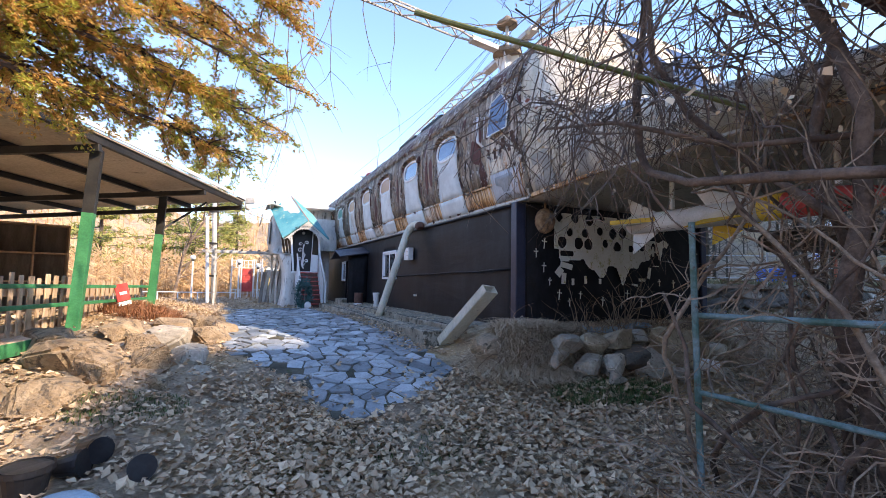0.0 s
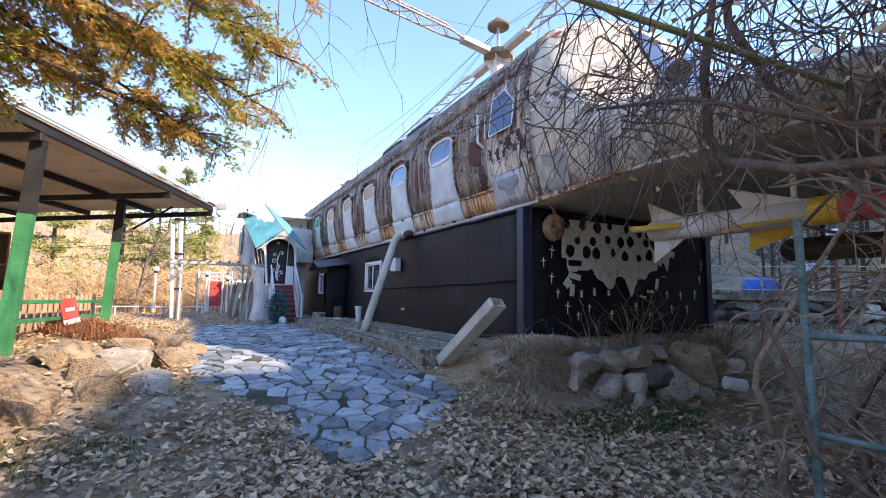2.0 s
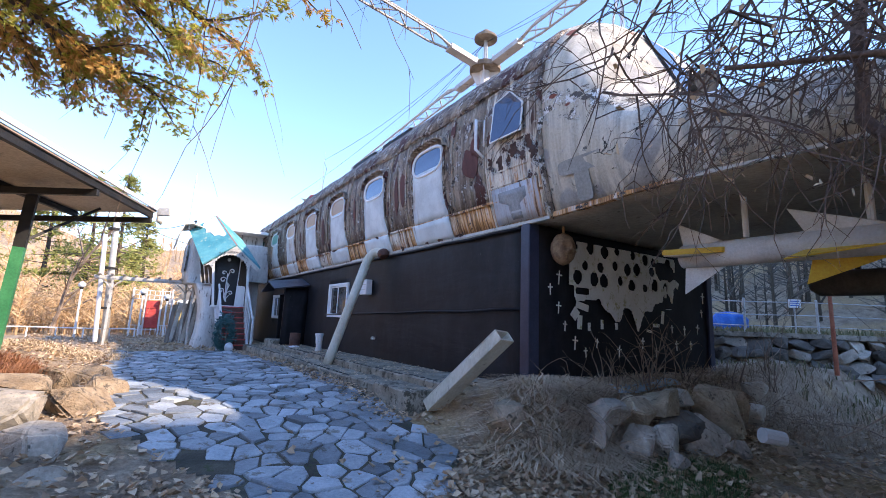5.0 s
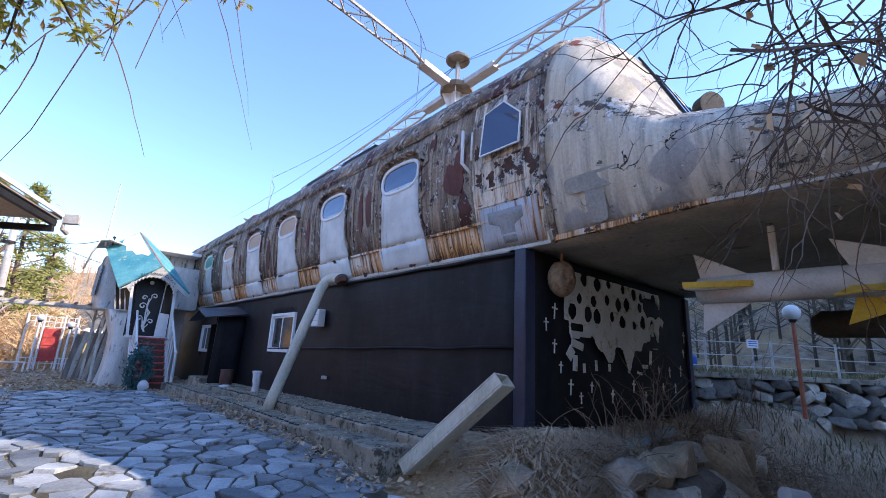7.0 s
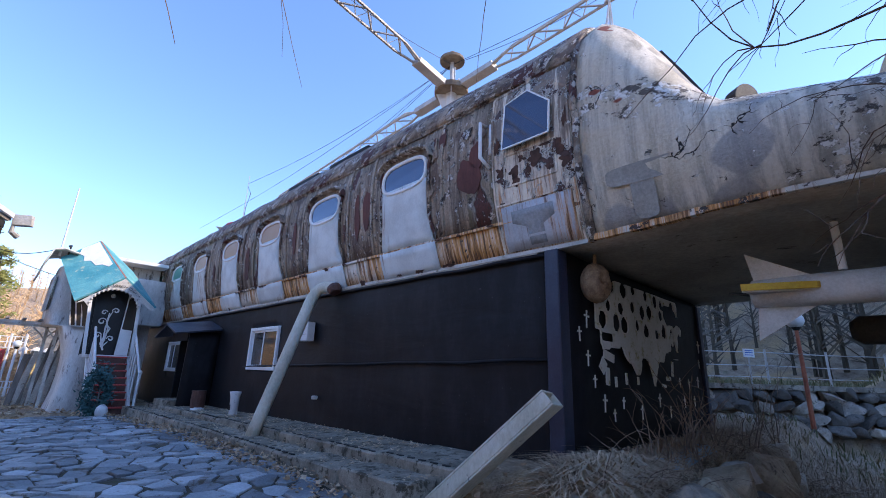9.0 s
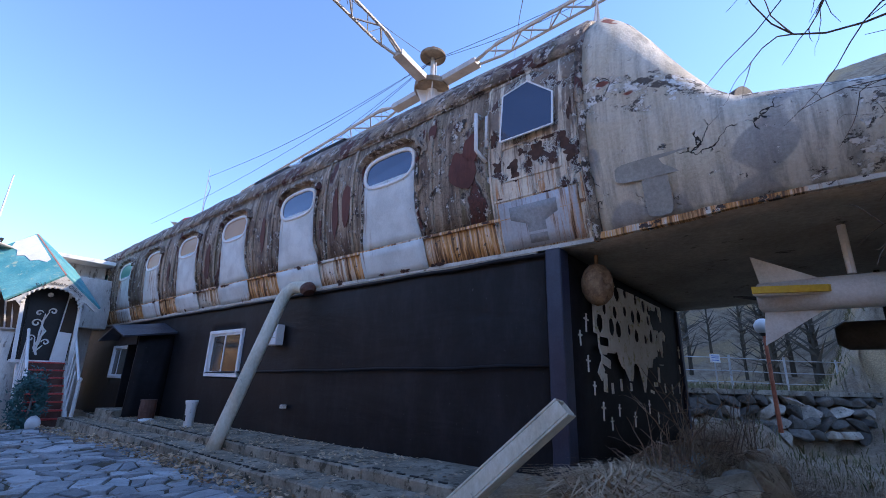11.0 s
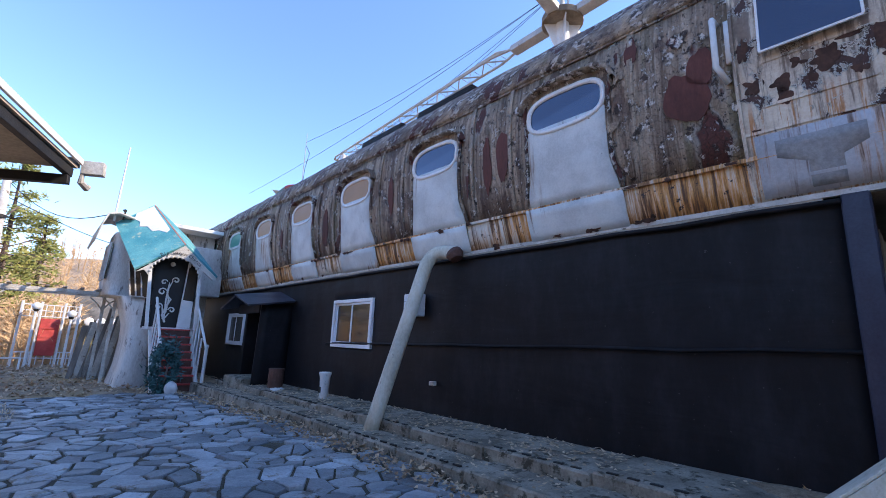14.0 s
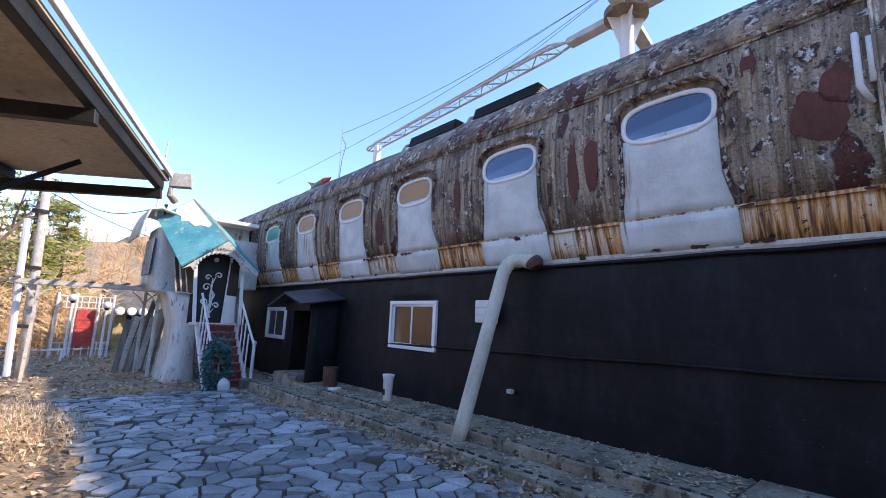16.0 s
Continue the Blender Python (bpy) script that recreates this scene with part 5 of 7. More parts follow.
# side window between post and body
bm = bmesh.new()
bm.faces.new([bm.verts.new(p) for p in ((1.50, 19.62, 3.50), (1.66, 19.62, 2.62), (2.02, 19.55, 2.62), (1.96, 19.5, 3.46))])
side = wpart("side_window", solid(bm, 0.02), M_FILMDARK, tower, "narrow leaded side window")
for a, b in (((1.50, 3.50), (1.66, 2.62)), ((1.66, 2.62), (2.02, 2.62)), ((2.02, 2.62), (1.96, 3.46)), ((1.62, 3.5), (1.78, 2.62)), ((1.76, 3.5), (1.9, 2.62))):
    bm = bmesh.new()
    tube(bm, [(a[0], 19.58, a[1]), (b[0], 19.58, b[1])], 0.022, 4)
    wpart("glazing_bar", bm, M_PLASTER, side)
bm = bmesh.new()
bm.faces.new([bm.verts.new(p) for p in ((1.13, 20.3, 3.05), (1.14, 21.5, 3.05), (1.17, 21.5, 4.0), (1.16, 20.3, 4.0))])
bw = wpart("rear_window", solid(bm, 0.03), M_FILMDARK, tower)
for y in (20.3, 20.6, 20.9, 21.2):
    bm = bmesh.new()
    tube(bm, [(1.11, y, 3.05), (1.14, y, 4.0)], 0.025, 4)
    wpart("glazing_bar", bm, M_PLASTER, bw)
# roof: two teal slopes rising to the rear
F, RL, RR, RK, KL, KR = Vector((2.55, 18.95, 3.97)), Vector((1.58, 18.95, 3.20)), Vector((3.40, 18.95, 3.24)), Vector((1.98, 20.6, 5.22)), Vector((1.18, 20.5, 4.52)), Vector((2.95, 20.7, 4.45))
for a, b, c, d, nm in ((F, RL, KL, RK, "roof_slope"), (RR, F, RK, KR, "roof_slope")):
    bm = bmesh.new()
    grid(bm, [[a.lerp(b, j / 6).lerp(d.lerp(c, j / 6), i / 8) + Vector((0, 0, 0.015 * noise.noise(Vector((i, j, 3))))) for j in range(7)] for i in range(9)])
    wpart(nm, solid(bm, 0.05), M_TEAL, tower, "faded teal roof slope")
nrm = (RL - F).cross(RK - F).normalized()
if nrm.z < 0:
    nrm = -nrm
bm = bmesh.new()
tear = [(0.02, 0.98), (0.46, 0.99), (0.58, 0.9), (0.5, 0.8), (0.56, 0.7), (0.42, 0.64), (0.38, 0.5), (0.25, 0.46), (0.15, 0.36), (0.05, 0.38)]
bm.faces.new([bm.verts.new(F.lerp(RL, u).lerp(RK.lerp(KL, u), v) + nrm * 0.062) for u, v in tear])
wpart("torn_lining", solid(bm, -0.012), M_WHITE, tower, "torn white lining showing through")
bm = bmesh.new()
tube(bm, [F + Vector((0, 0, 0.03)), RK + Vector((0, 0, 0.03))], 0.022, 5)
wpart("ridge_cap", bm, surface("faded_coral_trim", (0.45, 0.16, 0.12), (0.55, 0.25, 0.2), 4, 30, 0.7, 0.2), tower, "faded coral ridge strip")
# scalloped gable fascia with an arch
out = [(1.58, 3.16), (2.55, 3.97), (3.40, 3.20), (3.30, 3.16)]
arch = [(2.42 + 0.56 * math.cos(radians(a)), 3.12 + 0.52 * math.sin(radians(a))) for a in range(0, 181, 10)]
out += [(3.05, 3.36)] + arch + [(1.76, 3.24)]
wpart("gable_fascia", prism(out, 0.05, pose(0, 18.9, 0)), M_OLDWHITE, tower, "white scalloped arched gable board")
for k in range(15):
    a = radians(12 + 11.2 * k)
    bm = bmesh.new()
    bmesh.ops.create_uvsphere(bm, u_segments=8, v_segments=6, radius=0.035, matrix=pose(2.42 + 0.56 * math.cos(a), 18.9, 3.12 + 0.52 * math.sin(a)))
    wpart("scallop", bm, M_OLDWHITE, tower)
words = "Big Lover Church"
for k, ch in enumerate(words):
    if ch == " ":
        continue
    a = radians(122 - 5.6 * k)
    cu = bpy.data.curves.new("letter", "FONT")
    cu.body, cu.size, cu.extrude, cu.align_x = ch, 0.115, 0.006, "CENTER"
    cu.materials.append(M_BLACK)
    text_ob = new("letter", cu)
    me = bpy.data.meshes.new_from_object(text_ob.evaluated_get(bpy.context.evaluated_depsgraph_get()))
    bpy.data.objects.remove(text_ob)
    ob = new("letter", me)
    ob.parent = tower
    ob.matrix_basis = tower.matrix_basis.inverted() @ pose(2.42 + 0.64 * math.cos(a), 18.875, 3.11 + 0.61 * math.sin(a), 90, 0, 0) @ pose(0, 0, 0, 0, 0, math.degrees(a) - 90)
# door, frame, side light
wpart("lobby_back", boxed(2.0, 3.12, 19.64, 19.70, 1.86, 3.75, 0.01), M_BLACK, tower)
leaf = wpart("door", prism([(2.17, 1.90), (2.74, 1.90), (2.76, 3.60), (2.08, 3.55)], 0.04, pose(0, 19.58, 0)), M_BLACK, tower, "black door with white scrollwork")


def spiral(cx, cz, r, turns, start, way):
    return [(cx + r * (1 - 0.75 * i / 26) * math.cos(start + way * turns * 2 * math.pi * i / 26), cz + r * (1 - 0.75 * i / 26) * math.sin(start + way * turns * 2 * math.pi * i / 26)) for i in range(27)]


for pts in (spiral(2.34, 3.05, 0.075, 1.0, 0.2, 1), spiral(2.60, 3.12, 0.085, 1.1, 3.4, -1), spiral(2.33, 2.80, 0.10, 1.1, 0.3, 1), spiral(2.30, 2.42, 0.085, 1.1, 0.0, 1), spiral(2.60, 2.34, 0.08, 1.1, 3.2, -1),
            [(2.46, 3.05), (2.44, 2.8), (2.5, 2.6), (2.48, 2.3), (2.42, 2.1)], [(2.53, 3.1), (2.46, 2.9), (2.44, 2.6), (2.46, 2.2), (2.46, 2.04)], [(2.43, 2.75), (2.55, 2.62), (2.46, 2.4), (2.4, 2.2), (2.48, 2.02)], [(2.38, 2.42), (2.42, 2.2), (2.5, 2.03)], [(2.56, 2.26), (2.46, 2.12), (2.5, 2.02)]):
    bm = bmesh.new()
    n = len(pts)
    tube(bm, [(x, 19.567, z) for x, z in pts], [0.012 + 0.010 * math.sin(math.pi * i / (n - 1)) for i in range(n)], 5)
    wpart("scroll", bm, M_WHITE, leaf, "white painted scroll")
for (x0, z0), (x1, z1), r in (((2.04, 1.86), (1.90, 3.42), 0.05), ((2.80, 1.88), (2.86, 3.62), 0.04), ((3.10, 1.86), (3.02, 3.5), 0.05), ((2.0, 1.86), (3.1, 1.86), 0.05)):
    bm = bmesh.new()
    y = 19.1 if x0 < 2.5 or x0 > 3 else 19.55
    if z0 == z1:
        y = 19.42
    tube(bm, [(x0, y, z0), (x1, y, z1)], r, 4)
    wpart("post", bm, M_WHITE, tower, "white painted post")
wpart("side_panel", prism([(2.82, 1.9), (3.08, 1.9), (3.07, 2.6), (2.82, 2.62)], 0.04, pose(0, 19.5, 0)), M_WHITE, tower)
wpart("side_light", prism([(2.82, 2.62), (3.07, 2.6), (3.04, 3.45), (2.85, 3.5)], 0.02, pose(0, 19.52, 0)), M_FILMDARK, tower)
bm = bmesh.new()
bmesh.ops.create_uvsphere(bm, u_segments=12, v_segments=8, radius=0.06, matrix=pose(2.42, 19.3, 3.5))
wpart("porch_lamp", bm, M_OLDWHITE, tower)
# hood, mast and flat roof behind
bm = bmesh.new()
grid(bm, [[(0.76, y, 3.97), (0.84, y, 4.38), (0.96, y, 4.74), (1.2, y, 4.8), (1.55, y, 4.72)] for y in (20.2, 20.8, 21.4, 21.9)])
wpart("hood", solid(bm, 0.04), M_OLDWHITE, tower, "curved grey side hood", True)
bm = bmesh.new()
tube(bm, [(1.12, 20.5, 4.6), (1.16, 20.5, 6.7)], [0.03, 0.018], 7)
wpart("mast", bm, M_WHITE, tower, "white flag mast")
bm = bmesh.new()
tube(bm, [(1.3, 20.4, 4.65), (1.32, 20.4, 4.85), (1.30, 20.34, 4.9)], [0.02, 0.02, 0.05], 8)
wpart("spotlight", bm, M_DARKSTEEL, tower)
wpart("flat_roof", boxed(2.3, 4.05, 21.2, 23.4, 4.86, 4.98, 0.015), M_WHITE, tower, "white flat roof slab")
wpart("rear_wall", boxed(2.5, 4.0, 21.9, 23.2, 0.4, 4.86, 0.01), M_PLASTER, tower)
wpart("link_wall", boxed(3.0, 4.2, 21.3, 21.9, 2.9, 4.4, 0.02), M_PLASTER, tower)

# red stair with white rails
stair = thing("stair", (2.65, 18.8, 0.42), "steep red wooden stair with white handrails", "stair")
rise, go = (1.86 - 0.43) / 8, 0.155
for k in range(8):
    z = 0.43 + rise * (k + 1)
    y = 18.22 + go * k
    wpart("tread", boxed(2.24 + 0.004 * (k % 3), 3.06, y, y + go + 0.03, z - 0.035, z, 0.006), M_RED, stair, "worn red tread")
    wpart("riser", boxed(2.25, 3.05, y + 0.02, y + 0.035, z - rise + 0.002, z - 0.037, 0.002), M_STONEWARE, stair)
for x in (2.19, 3.11):
    bm = bmesh.new()
    tube(bm, [(x, 18.16, 0.45), (x, 19.48, 1.80)], 0.05, 4)
    wpart("stringer", bm, M_WHITE, stair, "white stringer")
    xt = x + (0.04 if x < 2.5 else 0.08)
    bm = bmesh.new()
    tube(bm, [(xt, 18.12, 0.43), (xt, 18.12, 1.44)], 0.04, 6)
    bmesh.ops.create_uvsphere(bm, u_segments=8, v_segments=6, radius=0.055, matrix=pose(xt, 18.12, 1.47))
    wpart("newel", bm, M_WHITE, stair, "white newel post")
    bm = bmesh.new()
    tube(bm, [(xt, 18.12, 1.40), (x, 19.3, 2.62)], 0.03, 6)
    wpart("handrail", bm, M_WHITE, stair)
    for k in range(1, 5):
        bm = bmesh.new()
        y = 18.12 + 0.26 * k
        tube(bm, [(x, y, 0.48 + 1.0 * (y - 18.16)), (x + 0.01, y, 1.40 + 1.03 * (y - 18.12))], 0.02, 5)
        wpart("baluster", bm, M_WHITE, stair)

# garland and white figurine by the stair
wreath = thing("garland_bush", (2.38, 17.95, 0.43), "dusty blue-green artificial garland heaped by the stair", "garland")
rnd = random.Random(3)
bm = bmesh.new()
for _ in range(1500):
    a, t = rnd.uniform(0, 2 * math.pi), rnd.gauss(0, 0.11)
    r = 0.26 + t * 0.6
    p = Vector((2.33 + r * math.cos(a) * 0.88, 17.95 + rnd.gauss(0, 0.08), 0.98 + 1.75 * r * math.sin(a)))
    d = Vector((rnd.gauss(0, 1), rnd.gauss(0, 1), rnd.gauss(0, 1))).normalized()
    e = d.orthogonal().normalized() * 0.022
    bm.faces.new([bm.verts.new(q) for q in (p - e, p + e, p + d * 0.10)])
wpart("foliage", bm, M_WREATH, wreath)
bm = bmesh.new()
tube(bm, [(2.38, 17.97, 0.42), (2.4, 17.95, 1.3)], 0.02, 6)
wpart("stake", bm, M_GREYWOOD, wreath)
fig = tagged(part("white_pot", boulder((0.12, 0.1, 0.16), 9, 2, 0.4), M_WHITE, None, "", True), "small white crumpled pot at the stair foot", "pot")
fig.matrix_basis = pose(2.48, 17.72, 0.56)

# ---- open shelter ----
CX, CY = 0.05, 12.6
D1, PP = Vector((-0.35, -0.937, 0)), Vector((-0.937, 0.35, 0))


def roof_at(s, b, dz=0.0):
    p = Vector((CX, CY, 3.62)) + D1 * s + PP * b
    p.z += -0.07 * b + dz
    return p


shelter = thing("shelter", (-2.0, 9.0, 0.8), "open shelter with green posts and pale sheet roof", "shelter")
bm = bmesh.new()
grid(bm, [[roof_at(0.775 * i, 0.5 * j, 0.012 * math.sin(3.1 * j)) for j in range(13)] for i in range(13)])
wpart("roof_sheet", solid(bm, 0.03), M_CANOPY, shelter, "tan sheet roof lining")
bm = bmesh.new()


def bar(bm, a, b, w, h):
    d = (b - a).normalized()
    side = d.cross(Vector((0, 0, 1))).normalized()
    up = side.cross(d)
    m = Matrix((side, d, up)).transposed().to_4x4()
    m.translation = a
    return box(bm, -w / 2, w / 2, 0, (b - a).length, -h / 2, h / 2, 0.004, m)


wpart("edge_flashing", bar(bmesh.new(), roof_at(0, -0.03, 0.05), roof_at(9.3, -0.03, 0.05), 0.03, 0.07), M_WHITE, shelter, "white roof edge flashing")
wpart("edge_flashing", bar(bmesh.new(), roof_at(-0.03, 0, 0.05), roof_at(-0.03, 6, 0.05), 0.04, 0.12), M_DARKSTEEL, shelter)
for s in (0.1, 2.14, 5.35, 8.6):
    wpart("beam", bar(bmesh.new(), roof_at(s, 0.02, -0.20), roof_at(s, 6, -0.20), 0.08, 0.1), M_DARKSTEEL, shelter, "dark steel beam")
for b in (0.06, 1.35, 2.7, 4.0, 5.3):
    wpart("purlin", bar(bmesh.new(), roof_at(0.02, b, -0.09), roof_at(9.2, b, -0.09), 0.07, 0.1), M_DARKSTEEL, shelter, "dark steel purlin")
wpart("gutter_end", bar(bmesh.new(), roof_at(-0.12, 0.0, 0.02), roof_at(-0.12, -0.22, 0.02), 0.1, 0.16), M_OLDWHITE, shelter)
bm = bmesh.new()
tube(bm, [roof_at(-0.1, -0.02, -0.05), roof_at(-0.1, -0.02, -0.16), roof_at(-0.2, -0.06, -0.2)], [0.02, 0.035, 0.045], 8)
wpart("camera_lamp", bm, M_OLDWHITE, shelter)
for (x, y), lean in (((-2.04, 7.67), 0.10), ((-1.65, 10.95), 0.10)):
    bm = bmesh.new()
    w = 0.075
    tube(bm, [(x, y, 0.55), (x + lean * 0.9, y + 0.05, 2.5)], w * 1.3, 4)
    post = wpart("post", bm, M_GREEN, shelter, "square green post with dark top")
    bm = bmesh.new()
    tube(bm, [(x + lean * 0.9, y + 0.05, 2.5), (x + lean * 1.3, y + 0.07, 3.42)], w * 1.28, 4)
    wpart("post_top", bm, M_DARKSTEEL, post)
for x, y in ((-7.2, 9.5), (-6.6, 13.0), (-7.6, 6.0)):
    bm = bmesh.new()
    tube(bm, [(x, y, 0.4), (x, y, 3.2)], 0.09, 4)
    wpart("post", bm, M_GREEN, shelter)
bm = bmesh.new()
tube(bm, [(-1.6, 11.0, 2.55), (-0.75, 11.6, 3.35)], 0.03, 4)
wpart("brace", bm, M_DARKSTEEL, shelter)

deck = thing("deck", (-2.0, 9.0, 0.6), "low green-edged timber deck of the shelter", "deck")
E0, E1 = Vector((-1.62, 11.2, 0.76)), Vector((-2.42, 4.6, 0.90))
for k in range(22):
    o = PP * (0.2 * k + 0.08)
    wpart("plank", bar(bmesh.new(), E0 + o + Vector((0, 0, 0.02)), E1 + o + Vector((0, 0, 0.02)), 0.185, 0.03), M_WOOD, deck)
wpart("fascia", bar(bmesh.new(), E0 + Vector((0.0, 0, -0.05)), E1 + Vector((0.0, 0, -0.05)), 0.05, 0.15), M_GREEN, deck, "green edge board")
for z in (0.40, 0.64):
    wpart("rail", bar(bmesh.new(), E0 + Vector((-0.03, 0, z)), E1 + Vector((-0.03, 0, z)), 0.04, 0.05), M_GREEN, deck, "green rail")
for y in (10.9, 7.7, 4.8):
    f = (11.2 - y) / 6.6
    p = E0.lerp(E1, f)
    wpart("leg", boxed(p.x - 0.18, p.x - 0.08, y - 0.05, y + 0.05, 0.2, p.z - 0.12, 0.006), M_GREEN, deck)
fence = thing("pallet_fence", (-2.5, 9.0, 0.8), "fence of upright pallet boards behind the green rail", "fence")
rnd = random.Random(12)
for k in range(34):
    f = k / 34
    p = E0.lerp(E1, f) + PP * 0.26
    h = 0.72 + rnd.uniform(-0.03, 0.05)
    w = rnd.choice((0.075, 0.1, 0.12))
    m = pose(p.x, p.y, p.z + 0.04, 0, rnd.uniform(-2, 2), 83)
    wpart("board", box(bmesh.new(), -w / 2, w / 2, -0.01, 0.01, 0, h, 0.004, m), M_WOOD, fence)
for z in (0.14, 0.36, 0.56):
    wpart("slat", bar(bmesh.new(), E0 + PP * 0.30 + Vector((0, 0, z)), E1 + PP * 0.30 + Vector((0, 0, z)), 0.025, 0.09), M_WOOD, fence)
sign = thing("red_sign", (-1.9, 9.3, 1.2), "small red square sign hung on the rail", "sign")
wpart("plate", boxed(-0.01, 0.01, -0.14, 0.14, -0.13, 0.17, 0.004, pose(-1.80, 9.3, 1.32, 8, -10, -30)), M_RED, sign, "red plate")
wpart("text_bar", boxed(0.012, 0.016, -0.08, 0.08, -0.02, 0.03, 0.001, pose(-1.80, 9.3, 1.32, 8, -10, -30)), M_WHITE, sign)
wpart("foot_bar", boxed(-0.01, 0.012, -0.14, 0.14, -0.21, -0.14, 0.002, pose(-1.80, 9.3, 1.32, 8, -10, -30)), M_WHITE, sign)
shelf = thing("cubby_shelf", (-4.4, 11.8, 0.8), "empty pale wooden cubby shelf with open squares", "shelf")
m = pose(-3.35, 12.1, 0.82, 0, 0, 200)
for i in range(6):
    wpart("upright", box(bmesh.new(), 0.55 * i, 0.55 * i + 0.03, -0.4, 0, 0, 1.86, 0.004, m), M_WOOD, shelf)
for j in range(4):
    wpart("shelf_board", box(bmesh.new(), 0.0, 2.78, -0.4, 0.0, 0.03 + 0.6 * j, 0.06 + 0.6 * j, 0.004, m), M_WOOD, shelf)
wpart("back", box(bmesh.new(), 0.0, 2.78, -0.42, -0.402, 0, 1.86, 0.003, m), M_GREYWOOD, shelf)

# ---- far end of the yard: pole, pergola, gate, small house ----
pole = thing("utility_pole", (-0.85, 21.6, 0.4), "pale concrete utility pole with cables", "utility pole")
bm = bmesh.new()
tube(bm, [(-0.9, 21.6, 0.2), (-1.1, 21.6, 5.6)], [0.12, 0.085], 12)
wpart("shaft", bm, M_OLDWHITE, pole, "", True)
bm = bmesh.new()
tube(bm, [(-1.15, 21.45, 0.5), (-1.32, 21.45, 4.2)], 0.07, 8)
wpart("conduit", bm, M_WHITE, pole)
for z in (1.6, 3.0, 4.4):
    bm = bmesh.new()
    tube(bm, [(-0.96 - 0.035 * z, 21.6, z), (-0.96 - 0.035 * z, 21.6, z + 0.08)], 0.17, 12)
    wpart("strap", bm, M_DARKSTEEL, pole)
bm = bmesh.new()
for a, b, sag in (((-1.1, 21.6, 5.4), (1.1, 20.5, 4.8), 0.5), ((-1.1, 21.6, 5.3), (-14, 30, 6.5), 0.8), ((-1.1, 21.6, 5.0), (4.2, 24, 4.4), 0.4), ((-1.1, 21.6, 3.6), (-12, 20, 3.2), 0.5)):
    a, b = Vector(a), Vector(b)
    tube(bm, [a.lerp(b, i / 10) - Vector((0, 0, sag * math.sin(math.pi * i / 10))) for i in range(11)], 0.012, 4, False)
wpart("cable", bm, M_DARKSTEEL, pole)

pergola = thing("pergola", (0.4, 21, 0.4), "white weathered pergola with a sagging top", "pergola")
for x, y in ((-0.9, 20.9), (1.52, 20.95), (1.35, 21.8)):
    bm = bmesh.new()
    tube(bm, [(x, y, 0.42), (x + 0.02, y, 2.65)], 0.05, 4)
    wpart("post", bm, M_OLDWHITE, pergola, "white post")
    bm = bmesh.new()
    for e in (-1, 1):
        tube(bm, [(x, y, 2.3), (x + 0.15 * e, y, 2.5), (x + 0.3 * e, y, 2.62)], 0.025, 4)
    wpart("brace", bm, M_OLDWHITE, pergola)
for y in (20.85, 21.4, 22.0):
    bm = bmesh.new()
    tube(bm, [(-1.4 + 3.0 * i / 8, y, 2.7 + 0.04 * noise.noise(Vector((i, y, 0)))) for i in range(9)], 0.055, 4)
    wpart("beam", bm, M_OLDWHITE, pergola)
for k in range(9):
    wpart("slat", boxed(-1.3 + 0.34 * k, -1.22 + 0.34 * k, 20.6, 22.3, 2.76, 2.80, 0.004), M_GREYWOOD, pergola)
stack = thing("lumber_stack", (1.3, 22, 0.4), "leaning pale boards and scrap stacked beside the tower", "lumber")
rnd = random.Random(4)
for k in range(9):
    x = 0.95 + 0.1 * k
    m = pose(x, 22.2 + rnd.uniform(-0.15, 0.15), 0.42, rnd.uniform(-4, 4), rnd.uniform(2, 11), rnd.uniform(-12, 12))
    wpart("board", box(bmesh.new(), -0.07, 0.07, -0.015, 0.015, 0, rnd.uniform(1.4, 2.1), 0.004, m), M_OLDWHITE if k % 2 else M_GREYWOOD, stack)
gate = thing("white_gate", (0.4, 27, 0.4), "white lattice gate with a red panel", "gate")
for x in (-0.35, 0.15, 0.78, 1.2):
    bm = bmesh.new()
    tube(bm, [(x, 27, 0.4), (x, 27, 2.62)], 0.04, 6)
    wpart("post", bm, M_WHITE, gate)
for z in (2.1, 2.3, 2.5, 0.7, 0.9):
    wpart("bar", boxed(-0.35, 1.2, 26.98, 27.02, z, z + 0.03, 0.004), M_WHITE, gate)
for k in range(8):
    wpart("bar", boxed(-0.33 + 0.2 * k, -0.30 + 0.2 * k, 26.99, 27.01, 2.1, 2.52, 0.003), M_WHITE, gate)
    wpart("bar", boxed(-0.33 + 0.2 * k, -0.30 + 0.2 * k, 26.99, 27.01, 0.5, 0.92, 0.003), M_WHITE, gate)
wpart("red_panel", boxed(0.2, 0.72, 26.94, 26.97, 0.8, 2.05, 0.01), M_RED, gate, "red slatted panel")
for z in (1.1, 1.4, 1.7):
    wpart("slat", boxed(0.2, 0.72, 26.92, 26.938, z, z + 0.06, 0.004), M_RED, gate)


